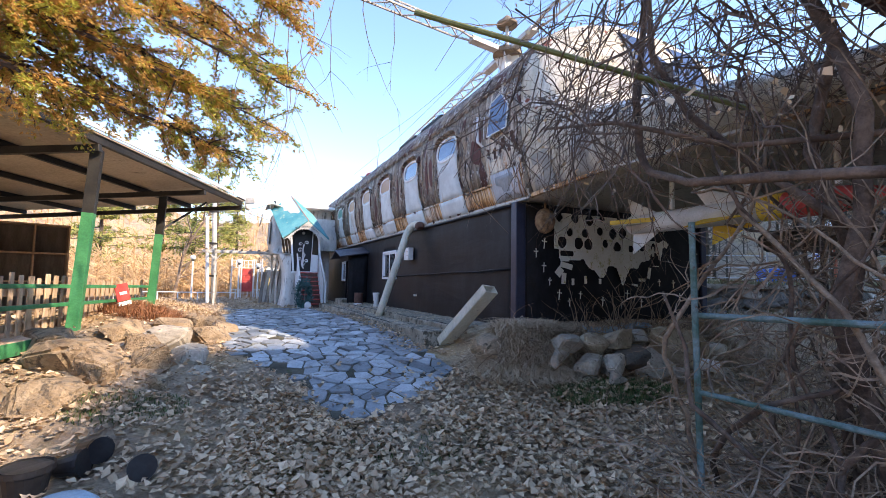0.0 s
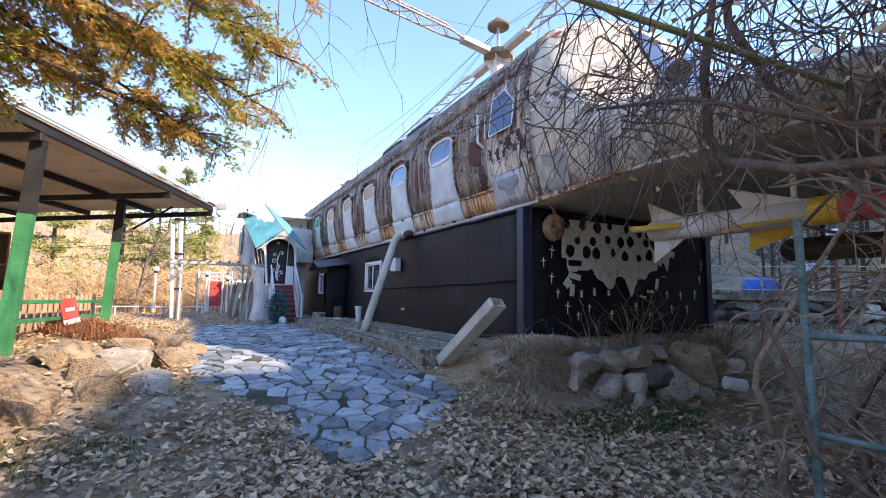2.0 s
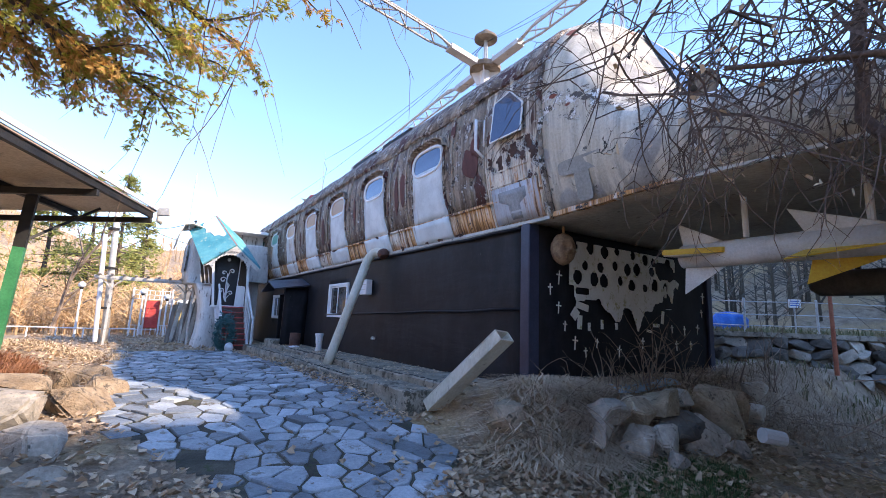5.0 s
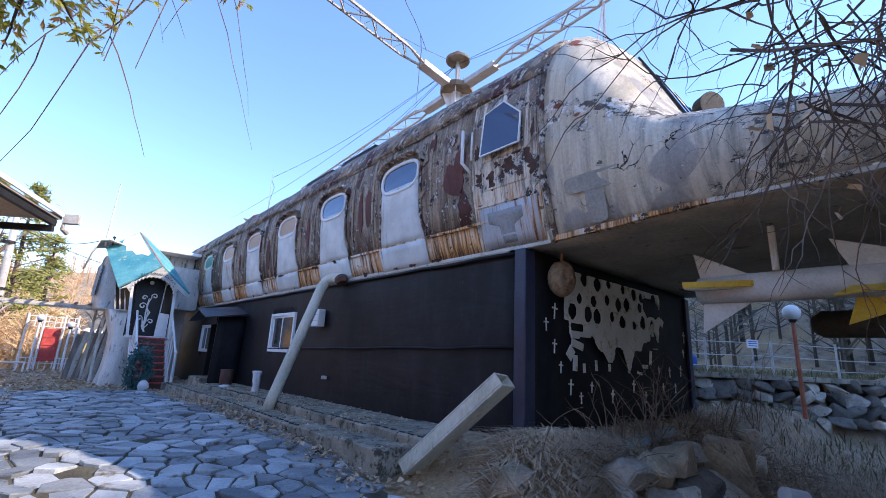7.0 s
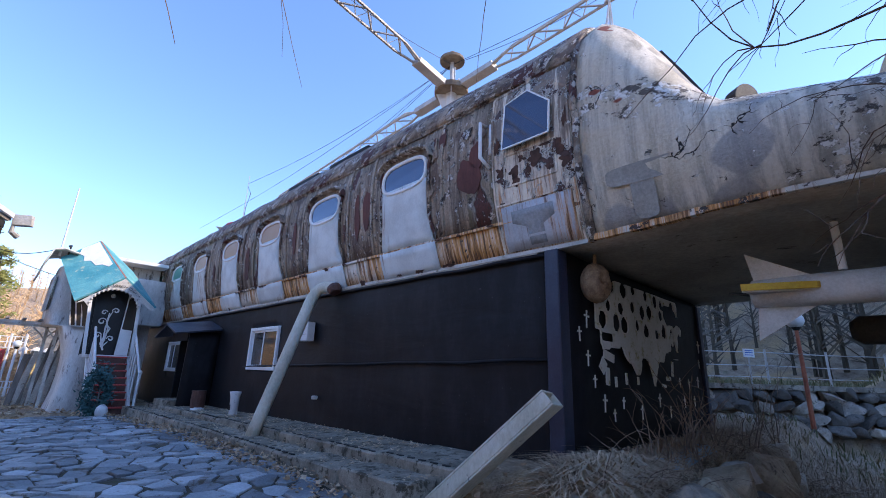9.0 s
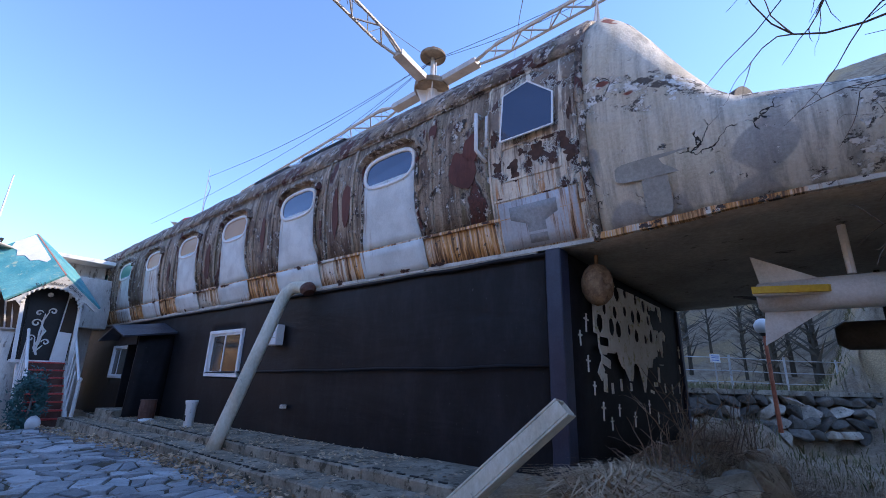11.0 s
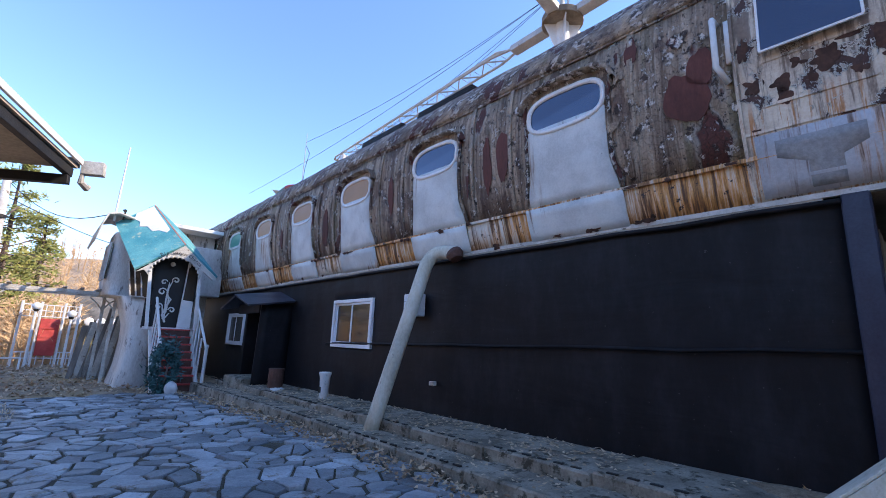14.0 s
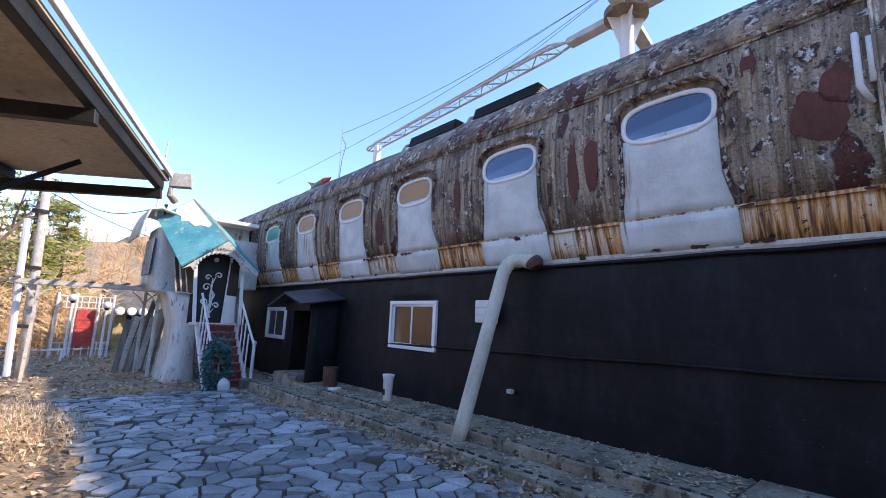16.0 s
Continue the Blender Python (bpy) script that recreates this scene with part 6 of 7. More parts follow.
def globe_lamp(name, x, y, z0, h, post_mat, label, r=0.13):
    t = thing(name, (x, y, z0), label, "lamp", "globe lamps in the yard")
    bm = bmesh.new()
    tube(bm, [(x, y, z0 - 0.1), (x, y, z0 + h)], [0.045, 0.035], 8)
    wpart("pole", bm, post_mat, t)
    bm = bmesh.new()
    tube(bm, [(x, y, z0 + h), (x, y, z0 + h + 0.07)], [0.05, 0.09], 10)
    wpart("collar", bm, M_DARKSTEEL, t)
    bm = bmesh.new()
    bmesh.ops.create_uvsphere(bm, u_segments=18, v_segments=12, radius=r, matrix=pose(x, y, z0 + h + 0.06 + r * 0.9))
    wpart("globe", bm, M_GLOBE, t, "white glass globe", True)
    return t


globe_lamp("garden_lamp", 0.02, 26.6, 0.42, 1.85, M_WHITE, "white garden lamp with a round globe")
globe_lamp("garden_lamp", 0.98, 26.6, 0.42, 1.65, M_WHITE, "white garden lamp with a round globe")
globe_lamp("garden_lamp", -2.1, 25.5, 0.42, 1.95, M_WHITE, "white garden lamp with a round globe")
globe_lamp("garden_lamp", 12.2, 5.36, 0.95, 1.85, M_ORANGE, "orange lamp post with a round globe", 0.17)
house = thing("small_house", (2.6, 31, 0.4), "small yellow outbuilding with a scalloped dark roof", "house")
wpart("wall", boxed(1.6, 4.6, 30, 33, 0.3, 2.1, 0.01), surface("yellow_wall", (0.45, 0.36, 0.16), (0.55, 0.45, 0.22), 2, 20, 0.85, 0.3), house)
wpart("door", boxed(2.0, 2.6, 29.96, 29.995, 0.4, 1.9, 0.01), M_DARKSTEEL, house)
bm = bmesh.new()
grid(bm, [[(x, y, z) for x in (1.2, 2.2, 3.2, 4.2, 5.0)] for y, z in ((29.5, 2.1), (31.5, 3.2), (33.5, 2.1))])
wpart("roof", solid(bm, 0.08), M_ROCKDARK, house, "dark grey roof")
for k in range(9):
    bm = bmesh.new()
    bmesh.ops.create_uvsphere(bm, u_segments=8, v_segments=6, radius=0.17, matrix=pose(1.3 + 0.4 * k, 29.48, 2.05) @ Matrix.Diagonal((1, 0.2, 1, 1)))
    wpart("scallop", bm, M_WHITE, house)
low = thing("low_fence", (-3, 25, 0.4), "low white pipe fence along the yard edge", "fence")
for k in range(15):
    x = -12 + 0.85 * k
    bm = bmesh.new()
    tube(bm, [(x, 25.2, ground(x, 25.2) - 0.05), (x, 25.2, ground(x, 25.2) + 0.42)], 0.03, 6)
    wpart("post", bm, M_WHITE, low)
bm = bmesh.new()
tube(bm, [(-12 + 0.85 * k, 25.2, ground(-12 + 0.85 * k, 25.2) + 0.40) for k in range(15)], 0.025, 6)
wpart("rail", bm, M_WHITE, low)

# ---- stones of the left bank ----
rnd = random.Random(21)
rock_group = "stones of the left bank"


def stone(x, y, sx, sy, sz, seed, material, label, group, sink=0.35, turn=None):
    ob = tagged(part("boulder", hewn((sx, sy, sz), int(seed * 1000), 18, 0.12), material), label, "stone", group)
    ob.matrix_basis = pose(x, y, ground(x, y) + sz * (1 - 2 * sink) * 0.8, rnd.uniform(-8, 8), rnd.uniform(-8, 8), rnd.uniform(0, 180) if turn is None else turn)
    return ob


for x, y, sx, sy, sz in ((-1.62, 5.55, 0.42, 0.3, 0.24), (-2.25, 5.5, 0.5, 0.35, 0.28), (-1.35, 6.2, 0.4, 0.32, 0.26), (-0.95, 6.6, 0.38, 0.3, 0.2), (-1.75, 6.3, 0.55, 0.4, 0.25), (-0.55, 7.1, 0.33, 0.26, 0.2), (-0.85, 7.6, 0.45, 0.35, 0.3), (-0.35, 8.2, 0.4, 0.3, 0.24), (-0.95, 8.5, 0.45, 0.36, 0.22), (-0.2, 9.1, 0.35, 0.3, 0.22), (-0.7, 9.6, 0.45, 0.3, 0.2), (-0.45, 10.5, 0.4, 0.32, 0.18), (-1.1, 6.95, 0.35, 0.3, 0.22), (-2.0, 6.9, 0.5, 0.35, 0.2), (-1.45, 7.4, 0.4, 0.3, 0.18), (-2.9, 5.2, 0.5, 0.4, 0.3), (-0.75, 6.05, 0.2, 0.16, 0.12), (-0.4, 6.55, 0.18, 0.14, 0.1)):
    stone(x, y, sx * 0.85, sy * 0.85, sz * 0.9, rnd.random() * 9, M_ROCKWARM if rnd.random() < 0.85 else M_ROCK, "rounded brown boulder in the earth bank", rock_group)
# ---- boulders holding the bank before the end wall ----
for x, y, z, sx, sy, sz, mt in ((3.45, 5.75, 0.62, 0.34, 0.22, 0.24, M_ROCKTAN), (4.52, 5.32, 0.74, 0.22, 0.2, 0.13, M_ROCK), (4.95, 5.28, 0.72, 0.27, 0.2, 0.16, M_ROCKTAN), (5.45, 5.3, 0.76, 0.26, 0.2, 0.15, M_ROCKTAN), (5.9, 5.3, 0.78, 0.2, 0.18, 0.12, M_ROCK), (6.55, 5.2, 0.60, 0.44, 0.3, 0.32, M_ROCKTAN), (7.2, 5.2, 0.62, 0.27, 0.26, 0.32, M_ROCKTAN),
                              (4.75, 5.1, 0.46, 0.24, 0.18, 0.15, M_ROCK), (5.2, 5.08, 0.42, 0.2, 0.18, 0.17, M_ROCK), (5.6, 5.1, 0.5, 0.26, 0.2, 0.2, M_ROCKDARK), (6.0, 5.05, 0.42, 0.28, 0.22, 0.22, M_ROCK), (4.3, 5.2, 0.55, 0.18, 0.15, 0.12, M_ROCK), (7.65, 5.15, 0.5, 0.2, 0.16, 0.16, M_ROCK), (5.0, 4.85, 0.28, 0.16, 0.13, 0.1, M_ROCK), (6.2, 4.75, 0.3, 0.16, 0.14, 0.12, M_ROCK), (6.75, 4.4, 0.3, 0.13, 0.11, 0.1, M_ROCK), (8.4, 5.4, 0.75, 0.22, 0.18, 0.15, M_ROCK)):
    ob = tagged(part("boulder", hewn((sx * 1.12, sy * 1.1, sz * 1.1), rnd.randrange(900), 16, 0.09), mt), "weathered boulder retaining the earth bank", "stone", "boulders before the end wall")
    ob.matrix_basis = pose(x, y, z, rnd.uniform(-8, 8), rnd.uniform(-8, 8), rnd.uniform(-15, 15))
stone(2.62, 1.72, 0.2, 0.15, 0.14, 3.3, M_ROCKDARK, "dark grey rock among the dry leaves", "boulders before the end wall", 0.2)
sheet = tagged(part("plastic_sheet", solid(grid(bmesh.new(), [[(5.3 + 0.22 * i, 5.72 + 0.12 * j, ground(5.3 + 0.22 * i, 5.72 + 0.12 * j) + 0.05 + 0.04 * noise.noise(Vector((i * 1.3, j * 1.7, 0)))) for i in range(8)] for j in range(3)]), 0.01), M_PLASTIC_BLUE, None, "", True), "crumpled pale blue plastic sheet on the bank", "plastic sheet")
can = tagged(part("white_can", bmesh.new(), M_WHITE), "dented white can in the leaves", "can")
bm = bmesh.new()
tube(bm, [(6.4, 4.55, 0.46), (6.62, 4.42, 0.42)], 0.09, 12)
bm.to_mesh(can.data)
bm.free()
can.data.materials.clear()
can.data.materials.append(M_WHITE)

# ---- drystone wall, fence and field to the far side ----
drystone = thing("drystone_wall", (14, 6, 0.9), "dark drystone retaining wall of rough blocks", "stone wall")
A = Vector((10.0, 8.95, 0))
W = Vector((0.79, -0.61, 0))
rnd = random.Random(31)
protos = [hewn((0.30, 0.2, 0.17), 40 + k, 14, 0.07) for k in range(9)]
meshes = []
for k, b in enumerate(protos):
    me = bpy.data.meshes.new("stone")
    b.to_mesh(me)
    b.free()
    me.materials.append(M_ROCKDARK if k % 3 else M_ROCK)
    meshes.append(me)
for row in range(4):
    s = rnd.uniform(0, 0.3)
    while s < 15:
        p = A + W * s
        ob = new("stone", rnd.choice(meshes))
        ob.parent = drystone
        ob.matrix_basis = drystone.matrix_basis.inverted() @ pose(p.x + 0.05 * row, p.y + 0.06 * row, 0.62 + 0.27 * row + rnd.uniform(-0.04, 0.04), rnd.uniform(-20, 20), rnd.uniform(-35, 35), -37 + rnd.uniform(-14, 14)) @ Matrix.Diagonal((rnd.uniform(0.75, 1.35), 1.0, rnd.uniform(0.7, 1.25), 1))
        s += rnd.uniform(0.4, 0.56)
field = thing("field_fence", (14, 8, 1.6), "grey steel post and rail fence above the stone wall", "fence")
o = Vector((0.61, 0.79, 0)) * 1.3
for k in range(9):
    p = A + o + W * (1.9 * k)
    bm = bmesh.new()
    tube(bm, [(p.x, p.y, 1.5), (p.x, p.y, 2.6)], 0.03, 6)
    wpart("post", bm, M_METAL, field)
for z in (1.85, 2.15, 2.5):
    bm = bmesh.new()
    tube(bm, [(A + o + W * (1.9 * k)) + Vector((0, 0, z + 0.02 * (k % 2))) for k in range(9)], 0.014, 5)
    wpart("rail", bm, M_METAL, field)
slab = tagged(part("concrete_ledge", bar(bmesh.new(), A + Vector((0.1, 0.35, 1.62)), A + W * 15 + Vector((0.1, 0.35, 1.62)), 0.5, 0.12), M_CONC), "pale concrete ledge on the stone wall", "ledge", kind="structure")
tarp = tagged(part("blue_tank", boulder((0.75, 0.5, 0.42), 2, 3, 0.12), M_BLUE, None, "", True), "bright blue plastic tank in the field", "tank")
tarp.matrix_basis = pose(19.5, 10.5, 2.0)
board = thing("notice_board", (14.6, 6.3, 1.6), "small white notice board on the fence", "sign")
wpart("plate", boxed(-0.16, 0.16, -0.01, 0.01, 0, 0.22, 0.004, pose(14.4, 6.7, 2.35, 0, 0, -37)), M_WHITE, board)
for z in (0.05, 0.11, 0.16):
    wpart("text_bar", boxed(-0.12, 0.12, -0.014, -0.011, z, z + 0.02, 0.001, pose(14.4, 6.7, 2.35, 0, 0, -37)), M_BLUE, board)
bm = bmesh.new()
tube(bm, [(14.42, 6.72, 1.5), (14.42, 6.72, 2.4)], 0.02, 6)
wpart("post", bm, M_METAL, board)

# ---- scrap of the near left: pots and a lid ----
pot = thing("black_flowerpot", (-1.28, 4.1, 0.1), "empty black plastic flowerpot among leaves", "flowerpot")
g = ground(-1.28, 4.1)
bm = bmesh.new()
tube(bm, [(-1.28, 4.1, g - 0.02), (-1.28, 4.1, g + 0.2), (-1.28, 4.1, g + 0.21), (-1.28, 4.1, g + 0.06)], [0.11, 0.15, 0.14, 0.11], 18)
wpart("shell", bm, M_PLASTIC_BLACK, pot)
bm = bmesh.new()
tube(bm, [(-1.28, 4.1, g + 0.175), (-1.28, 4.1, g + 0.215)], [0.163, 0.165], 18, False)
wpart("rim", bm, M_PLASTIC_BLACK, pot)
for x, y, rz, h in ((-1.08, 4.55, 40, 0.24), (-1.18, 4.32, 70, 0.2), (-0.62, 4.2, 10, 0.14)):
    t = thing("fallen_pot", (x, y, ground(x, y)), "fallen black plastic pot lying in leaves", "flowerpot")
    m = pose(x, y, ground(x, y) + 0.09, 80, 12, rz)
    bm = bmesh.new()
    tube(bm, [m @ Vector((0, 0, z)) for z in (0, 0.02, h)], [0.06, 0.07, 0.1], 14)
    wpart("shell", bm, M_PLASTIC_BLACK, t)
    bm = bmesh.new()
    tube(bm, [m @ Vector((0, 0, z)) for z in (h - 0.02, h)], 0.107, 14, False)
    wpart("rim", bm, M_PLASTIC_BLACK, t)
lid = thing("blue_tub", (-0.95, 3.62, 0.1), "upturned pale blue plastic tub", "tub")
g = ground(-0.95, 3.62)
bm = bmesh.new()
tube(bm, [(-0.95, 3.62, g + z) for z in (0, 0.02, 0.14, 0.19, 0.2)], [0.24, 0.235, 0.2, 0.14, 0.02], 24)
wpart("shell", bm, M_PLASTIC_BLUE, lid, "", True)
bm = bmesh.new()
tube(bm, [(-0.95, 3.62, g + 0.0), (-0.95, 3.62, g + 0.025)], 0.256, 24, False)
wpart("rim", bm, M_PLASTIC_BLUE, lid)

# ---- green pipe rail at the near right ----
rail = thing("pipe_rail", (2.95, 1.6, 0.4), "rusty green painted pipe rail half swallowed by vines", "rail")
M_PIPEGREEN = surface("chipped_green_pipe", (0.05, 0.11, 0.09), (0.16, 0.23, 0.25), 5, 40, 0.55, 0.3, (0.10, 0.06, 0.04), 0.58)
bm = bmesh.new()
tube(bm, [(2.95, 2.1, 0.25), (2.93, 2.12, 2.1)], 0.022, 10)
wpart("post", bm, M_PIPEGREEN, rail)
bm = bmesh.new()
tube(bm, [(2.95, 2.1, 1.44), (2.96, 1.1, 1.47), (2.97, -0.6, 1.5)], 0.02, 10)
wpart("top_rail", bm, M_PIPEGREEN, rail)
bm = bmesh.new()
tube(bm, [(2.95, 2.1, 0.91), (2.96, 1.1, 0.92), (2.97, -0.6, 0.93)], 0.018, 10)
wpart("low_rail", bm, M_PIPEGREEN, rail)
bm = bmesh.new()
tube(bm, [(2.97, -0.6, 0.2), (2.97, -0.6, 1.52)], 0.022, 10)
wpart("post", bm, M_PIPEGREEN, rail)

# ---- shed at the very edge, only its eave comes into view; its unseen body is added to shade the near ground ----
shed = thing("shed", (5.2, -2.6, 0.2), "dark-edged white eave, plain unseen shed added behind it", "shed")
wpart("wall", boxed(3.6, 8.0, -5.2, 0.3, 0.0, 3.3, 0.02), M_GREYWOOD, shed)
bm = bmesh.new()
grid(bm, [[(x, y, 3.75 - 0.04 * (x - 3)) for x in (2.95, 5, 8.3)] for y in (-5.5, -2, 1.32)])
wpart("eave", solid(bm, 0.08), M_WHITE, shed)
wpart("eave_edge", boxed(2.93, 8.3, 1.33, 1.40, 3.5, 3.78, 0.01), M_STONEWARE, shed, "dark eave board")

# ---- plants and litter ----
def stuff(name, verts, faces, material, label, category, smooth=False):
    me = bpy.data.meshes.new(name)
    me.from_pydata(verts, [], faces)
    me.materials.append(material)
    if smooth:
        for p in me.polygons:
            p.use_smooth = True
    return tagged(new(name, me), label, category, kind="stuff")


def on_paving(x, y):
    left = 1.0 - 1.35 * ss((y - 4.5) / 4.5) - 0.15 * noise.noise(Vector((y * 0.9, 1, 1)))
    right = 1.25 + 1.72 * ss((y - 4.5) / 1.6)
    return left < x < min(right, 2.95) and 4.75 < y < 18.1


def leaves(count, where, size, seed, lift=0.0):
    rnd = random.Random(seed)
    verts, faces = [], []
    tries = 0
    while len(faces) < count * 4 and tries < count * 8:
        tries += 1
        x, y = where[0] + (where[1] - where[0]) * rnd.random(), where[2] + (where[3] - where[2]) * rnd.random()
        if not where[4](x, y, rnd):
            continue
        s = size * rnd.uniform(0.5, 1.25)
        a, c = rnd.uniform(0, 6.283), rnd.uniform(-0.5, 0.9)
        tilt, tip = rnd.gauss(0, 0.28), rnd.gauss(0.1, 0.28)
        ca, sa = math.cos(a), math.sin(a)
        z = ground(x, y) + 0.008 + lift + rnd.random() ** 2 * 0.05
        w = s * rnd.uniform(0.32, 0.55)
        n = len(verts)
        for u, v, h in ((-s * 0.5, 0, 0), (0, -w, c * w - tilt * w), (0, 0, -0.1 * s), (0, w, c * w + tilt * w), (s * 0.55, 0, tip * s)):
            verts.append((x + ca * u - sa * v, y + sa * u + ca * v, z + h + 0.02))
        faces += [(n, n + 1, n + 2), (n, n + 2, n + 3), (n + 1, n + 4, n + 2), (n + 2, n + 4, n + 3)]
    return verts, faces


def fore(x, y, r):
    d = 1.0 if y < 4.6 else max(0.12, 1 - (y - 4.6) / 2.0)
    if on_paving(x, y):
        d *= 0.12
    if x > 3.1 and y > 5.3:
        d *= 0.6
    d *= 1 - 0.6 * ss((0.1 - x) / 1.0) * ss((y - 2.2) / 1.2)
    k = 0.55 + 0.9 * noise.noise(Vector((x * 0.9, y * 0.9, 5)))
    return r.random() < d * min(1, max(0.15, k + 0.35))


stuff("leaf_litter", *leaves(21000, (-3.2, 5.4, 1.0, 7.0, fore), 0.076, 1), M_LITTER, "thick carpet of dry brown fallen leaves", "leaf litter")
stuff("leaf_litter", *leaves(3500, (-3.4, 0.6, 5, 16, lambda x, y, r: not on_paving(x, y) and r.random() < 0.6), 0.07, 2), M_LITTER, "scattered dry leaves on the left bank", "leaf litter")
stuff("leaf_litter", *leaves(2600, (4.2, 10, 1.2, 6.3, lambda x, y, r: r.random() < 0.8), 0.08, 3), M_LITTER, "dry leaves and debris under the nose", "leaf litter")
stuff("leaf_litter", *leaves(2600, (3.0, 7.6, 4.5, 6.3, lambda x, y, r: r.random() < 0.8), 0.06, 9), M_LITTER, "dry leaves caught among the bank stones", "leaf litter")
stuff("leaf_litter", *leaves(2500, (-3.5, 2.4, 18, 27, lambda x, y, r: r.random() < 0.75), 0.09, 4), M_LITTER, "dry leaves on the far yard", "leaf litter")


def step_litter(count, x0, x1, y0, y1, z_of, size, seed):
    rnd = random.Random(seed)
    verts, faces = [], []
    for _ in range(count):
        x, y = rnd.uniform(x0, x1), rnd.uniform(y0, y1)
        if noise.noise(Vector((x * 3, y * 1.2, 2))) < rnd.uniform(-0.5, 0.3):
            continue
        a, s = rnd.uniform(0, 6.283), size * rnd.uniform(0.4, 1.2)
        z = z_of(y) + rnd.uniform(0.004, 0.02)
        n = len(verts)
        d = Vector((math.cos(a) * s, math.sin(a) * s, rnd.uniform(0, 0.4) * s))
        e = Vector((-math.sin(a) * s * 0.3, math.cos(a) * s * 0.3, 0))
        c = Vector((x, y, z))
        verts += [tuple(c - e), tuple(c + e), tuple(c + d)]
        faces.append((n, n + 1, n + 2))
    return verts, faces


stuff("step_litter", *step_litter(2200, 3.48, 4.32, 7.8, 18, lambda y: step_top(y) + 0.008, 0.06, 5), M_STRAW, "dry chaff and crumbs on the long step", "debris")
stuff("step_litter", *step_litter(700, 2.99, 3.44, 7.2, 18, lambda y: kerb_top(y) + 0.006, 0.05, 6), M_STRAW, "dry chaff on the kerb blocks", "debris")
stuff("kerb_litter", *leaves(1500, (2.45, 2.97, 7, 18, lambda x, y, r: r.random() < 0.25 + 0.75 * (x - 2.45) / 0.5), 0.055, 7), M_LITTER, "small dry leaves gathered at the kerb foot", "leaf litter")


def blades(count, pick, height, lean, width, seed):
    rnd = random.Random(seed)
    verts, faces = [], []
    for _ in range(count):
        x, y, z = pick(rnd)
        h, a = height * rnd.uniform(0.4, 1.15), rnd.uniform(0, 6.283)
        l = lean * rnd.uniform(0.3, 1.3) * h
        dx, dy = math.cos(a), math.sin(a)
        w = width * rnd.uniform(0.6, 1.3)
        n = len(verts)
        verts += [(x - dy * w, y + dx * w, z), (x + dy * w, y - dx * w, z), (x + dx * l * 0.35 + dy * w * 0.8, y + dy * l * 0.35 - dx * w * 0.8, z + h * 0.6), (x + dx * l * 0.35 - dy * w * 0.8, y + dy * l * 0.35 + dx * w * 0.8, z + h * 0.6), (x + dx * l, y + dy * l, z + h * max(0.15, 1 - 0.25 * lean))]
        faces += [(n, n + 1, n + 2, n + 3), (n + 3, n + 2, n + 4)]
    return verts, faces


def pick_patch(cx, cy, rx, ry, bump=0.0):
    def f(r):
        while True:
            u, v = r.uniform(-1, 1), r.uniform(-1, 1)
            if u * u + v * v < 1:
                break
        x, y = cx + rx * u, cy + ry * v
        return x, y, ground(x, y) + bump * (1 - u * u - v * v) * r.random()
    return f


M_DEADGRASS = leafy("dead_brown_grass", (0.42, 0.31, 0.20), (0.74, 0.59, 0.41))
stuff("dry_grass_heap", *blades(6500, pick_patch(4.0, 5.6, 0.85, 0.55, 0.10), 0.24, 2.4, 0.0075, 11), M_DEADGRASS, "matted heap of dead brown grass by the wall corner", "dry grass")
stuff("dry_grass", *blades(3200, pick_patch(6.4, 5.7, 2.6, 0.6, 0.03), 0.14, 2.0, 0.007, 12), M_DEADGRASS, "dead grass along the bank", "dry grass")
# Browner than the other dead grass, with the shade here mixed into its colour.
stuff("dry_grass", *blades(4500, pick_patch(10.2, 5.3, 2.6, 1.7, 0.05), 0.22, 1.7, 0.005, 13), leafy("bank_grass_shade_brown", (0.27, 0.195, 0.125), (0.52, 0.40, 0.27)), "dead grass below the stone wall", "dry grass")
stuff("green_grass", *blades(4200, pick_patch(4.7, 4.6, 1.0, 0.45, 0.02), 0.13, 0.9, 0.004, 14), M_GRASS, "low green grass tuft patch", "grass")
stuff("green_grass", *blades(900, pick_patch(1.3, 3.9, 1.3, 0.5), 0.06, 1.2, 0.004, 15), M_GRASS, "sparse green grass among leaves", "grass")
stuff("green_grass", *blades(700, pick_patch(-1.0, 5.5, 0.6, 0.35), 0.07, 1.2, 0.004, 16), M_GRASS, "sparse green grass by the bank", "grass")
stuff("dry_grass", *blades(2600, pick_patch(-1.5, 9.6, 0.7, 0.9, 0.05), 0.26, 1.2, 0.005, 17), leafy("russet_grass", (0.22, 0.09, 0.04), (0.42, 0.20, 0.10)), "russet dead grass beside the deck", "dry grass")
stuff("dry_grass", *blades(5000, pick_patch(-1.6, 15.5, 1.6, 3.0, 0.05), 0.12, 1.6, 0.006, 18), M_STRAW, "pale dry grass on the sunny yard", "dry grass")
stuff("dry_grass", *blades(9000, lambda r: (lambda x, y: (x, y, ground(x, y)))(r.uniform(10.5, 26), r.uniform(3, 20)), 0.3, 1.0, 0.012, 19), leafy("field_grass", (0.10, 0.11, 0.04), (0.28, 0.23, 0.12)), "rough grass of the field beyond the wall", "grass")


def twig(bm, p, d, length, r, rnd, curl=0.25, droop=0.0, sides=3, steps=8, kids=0):
    pts, q, v = [Vector(p)], Vector(p), Vector(d).normalized()
    for i in range(steps):
        v = (v + Vector((rnd.gauss(0, curl), rnd.gauss(0, curl), rnd.gauss(0, curl) - droop))).normalized()
        q = q + v * (length / steps)
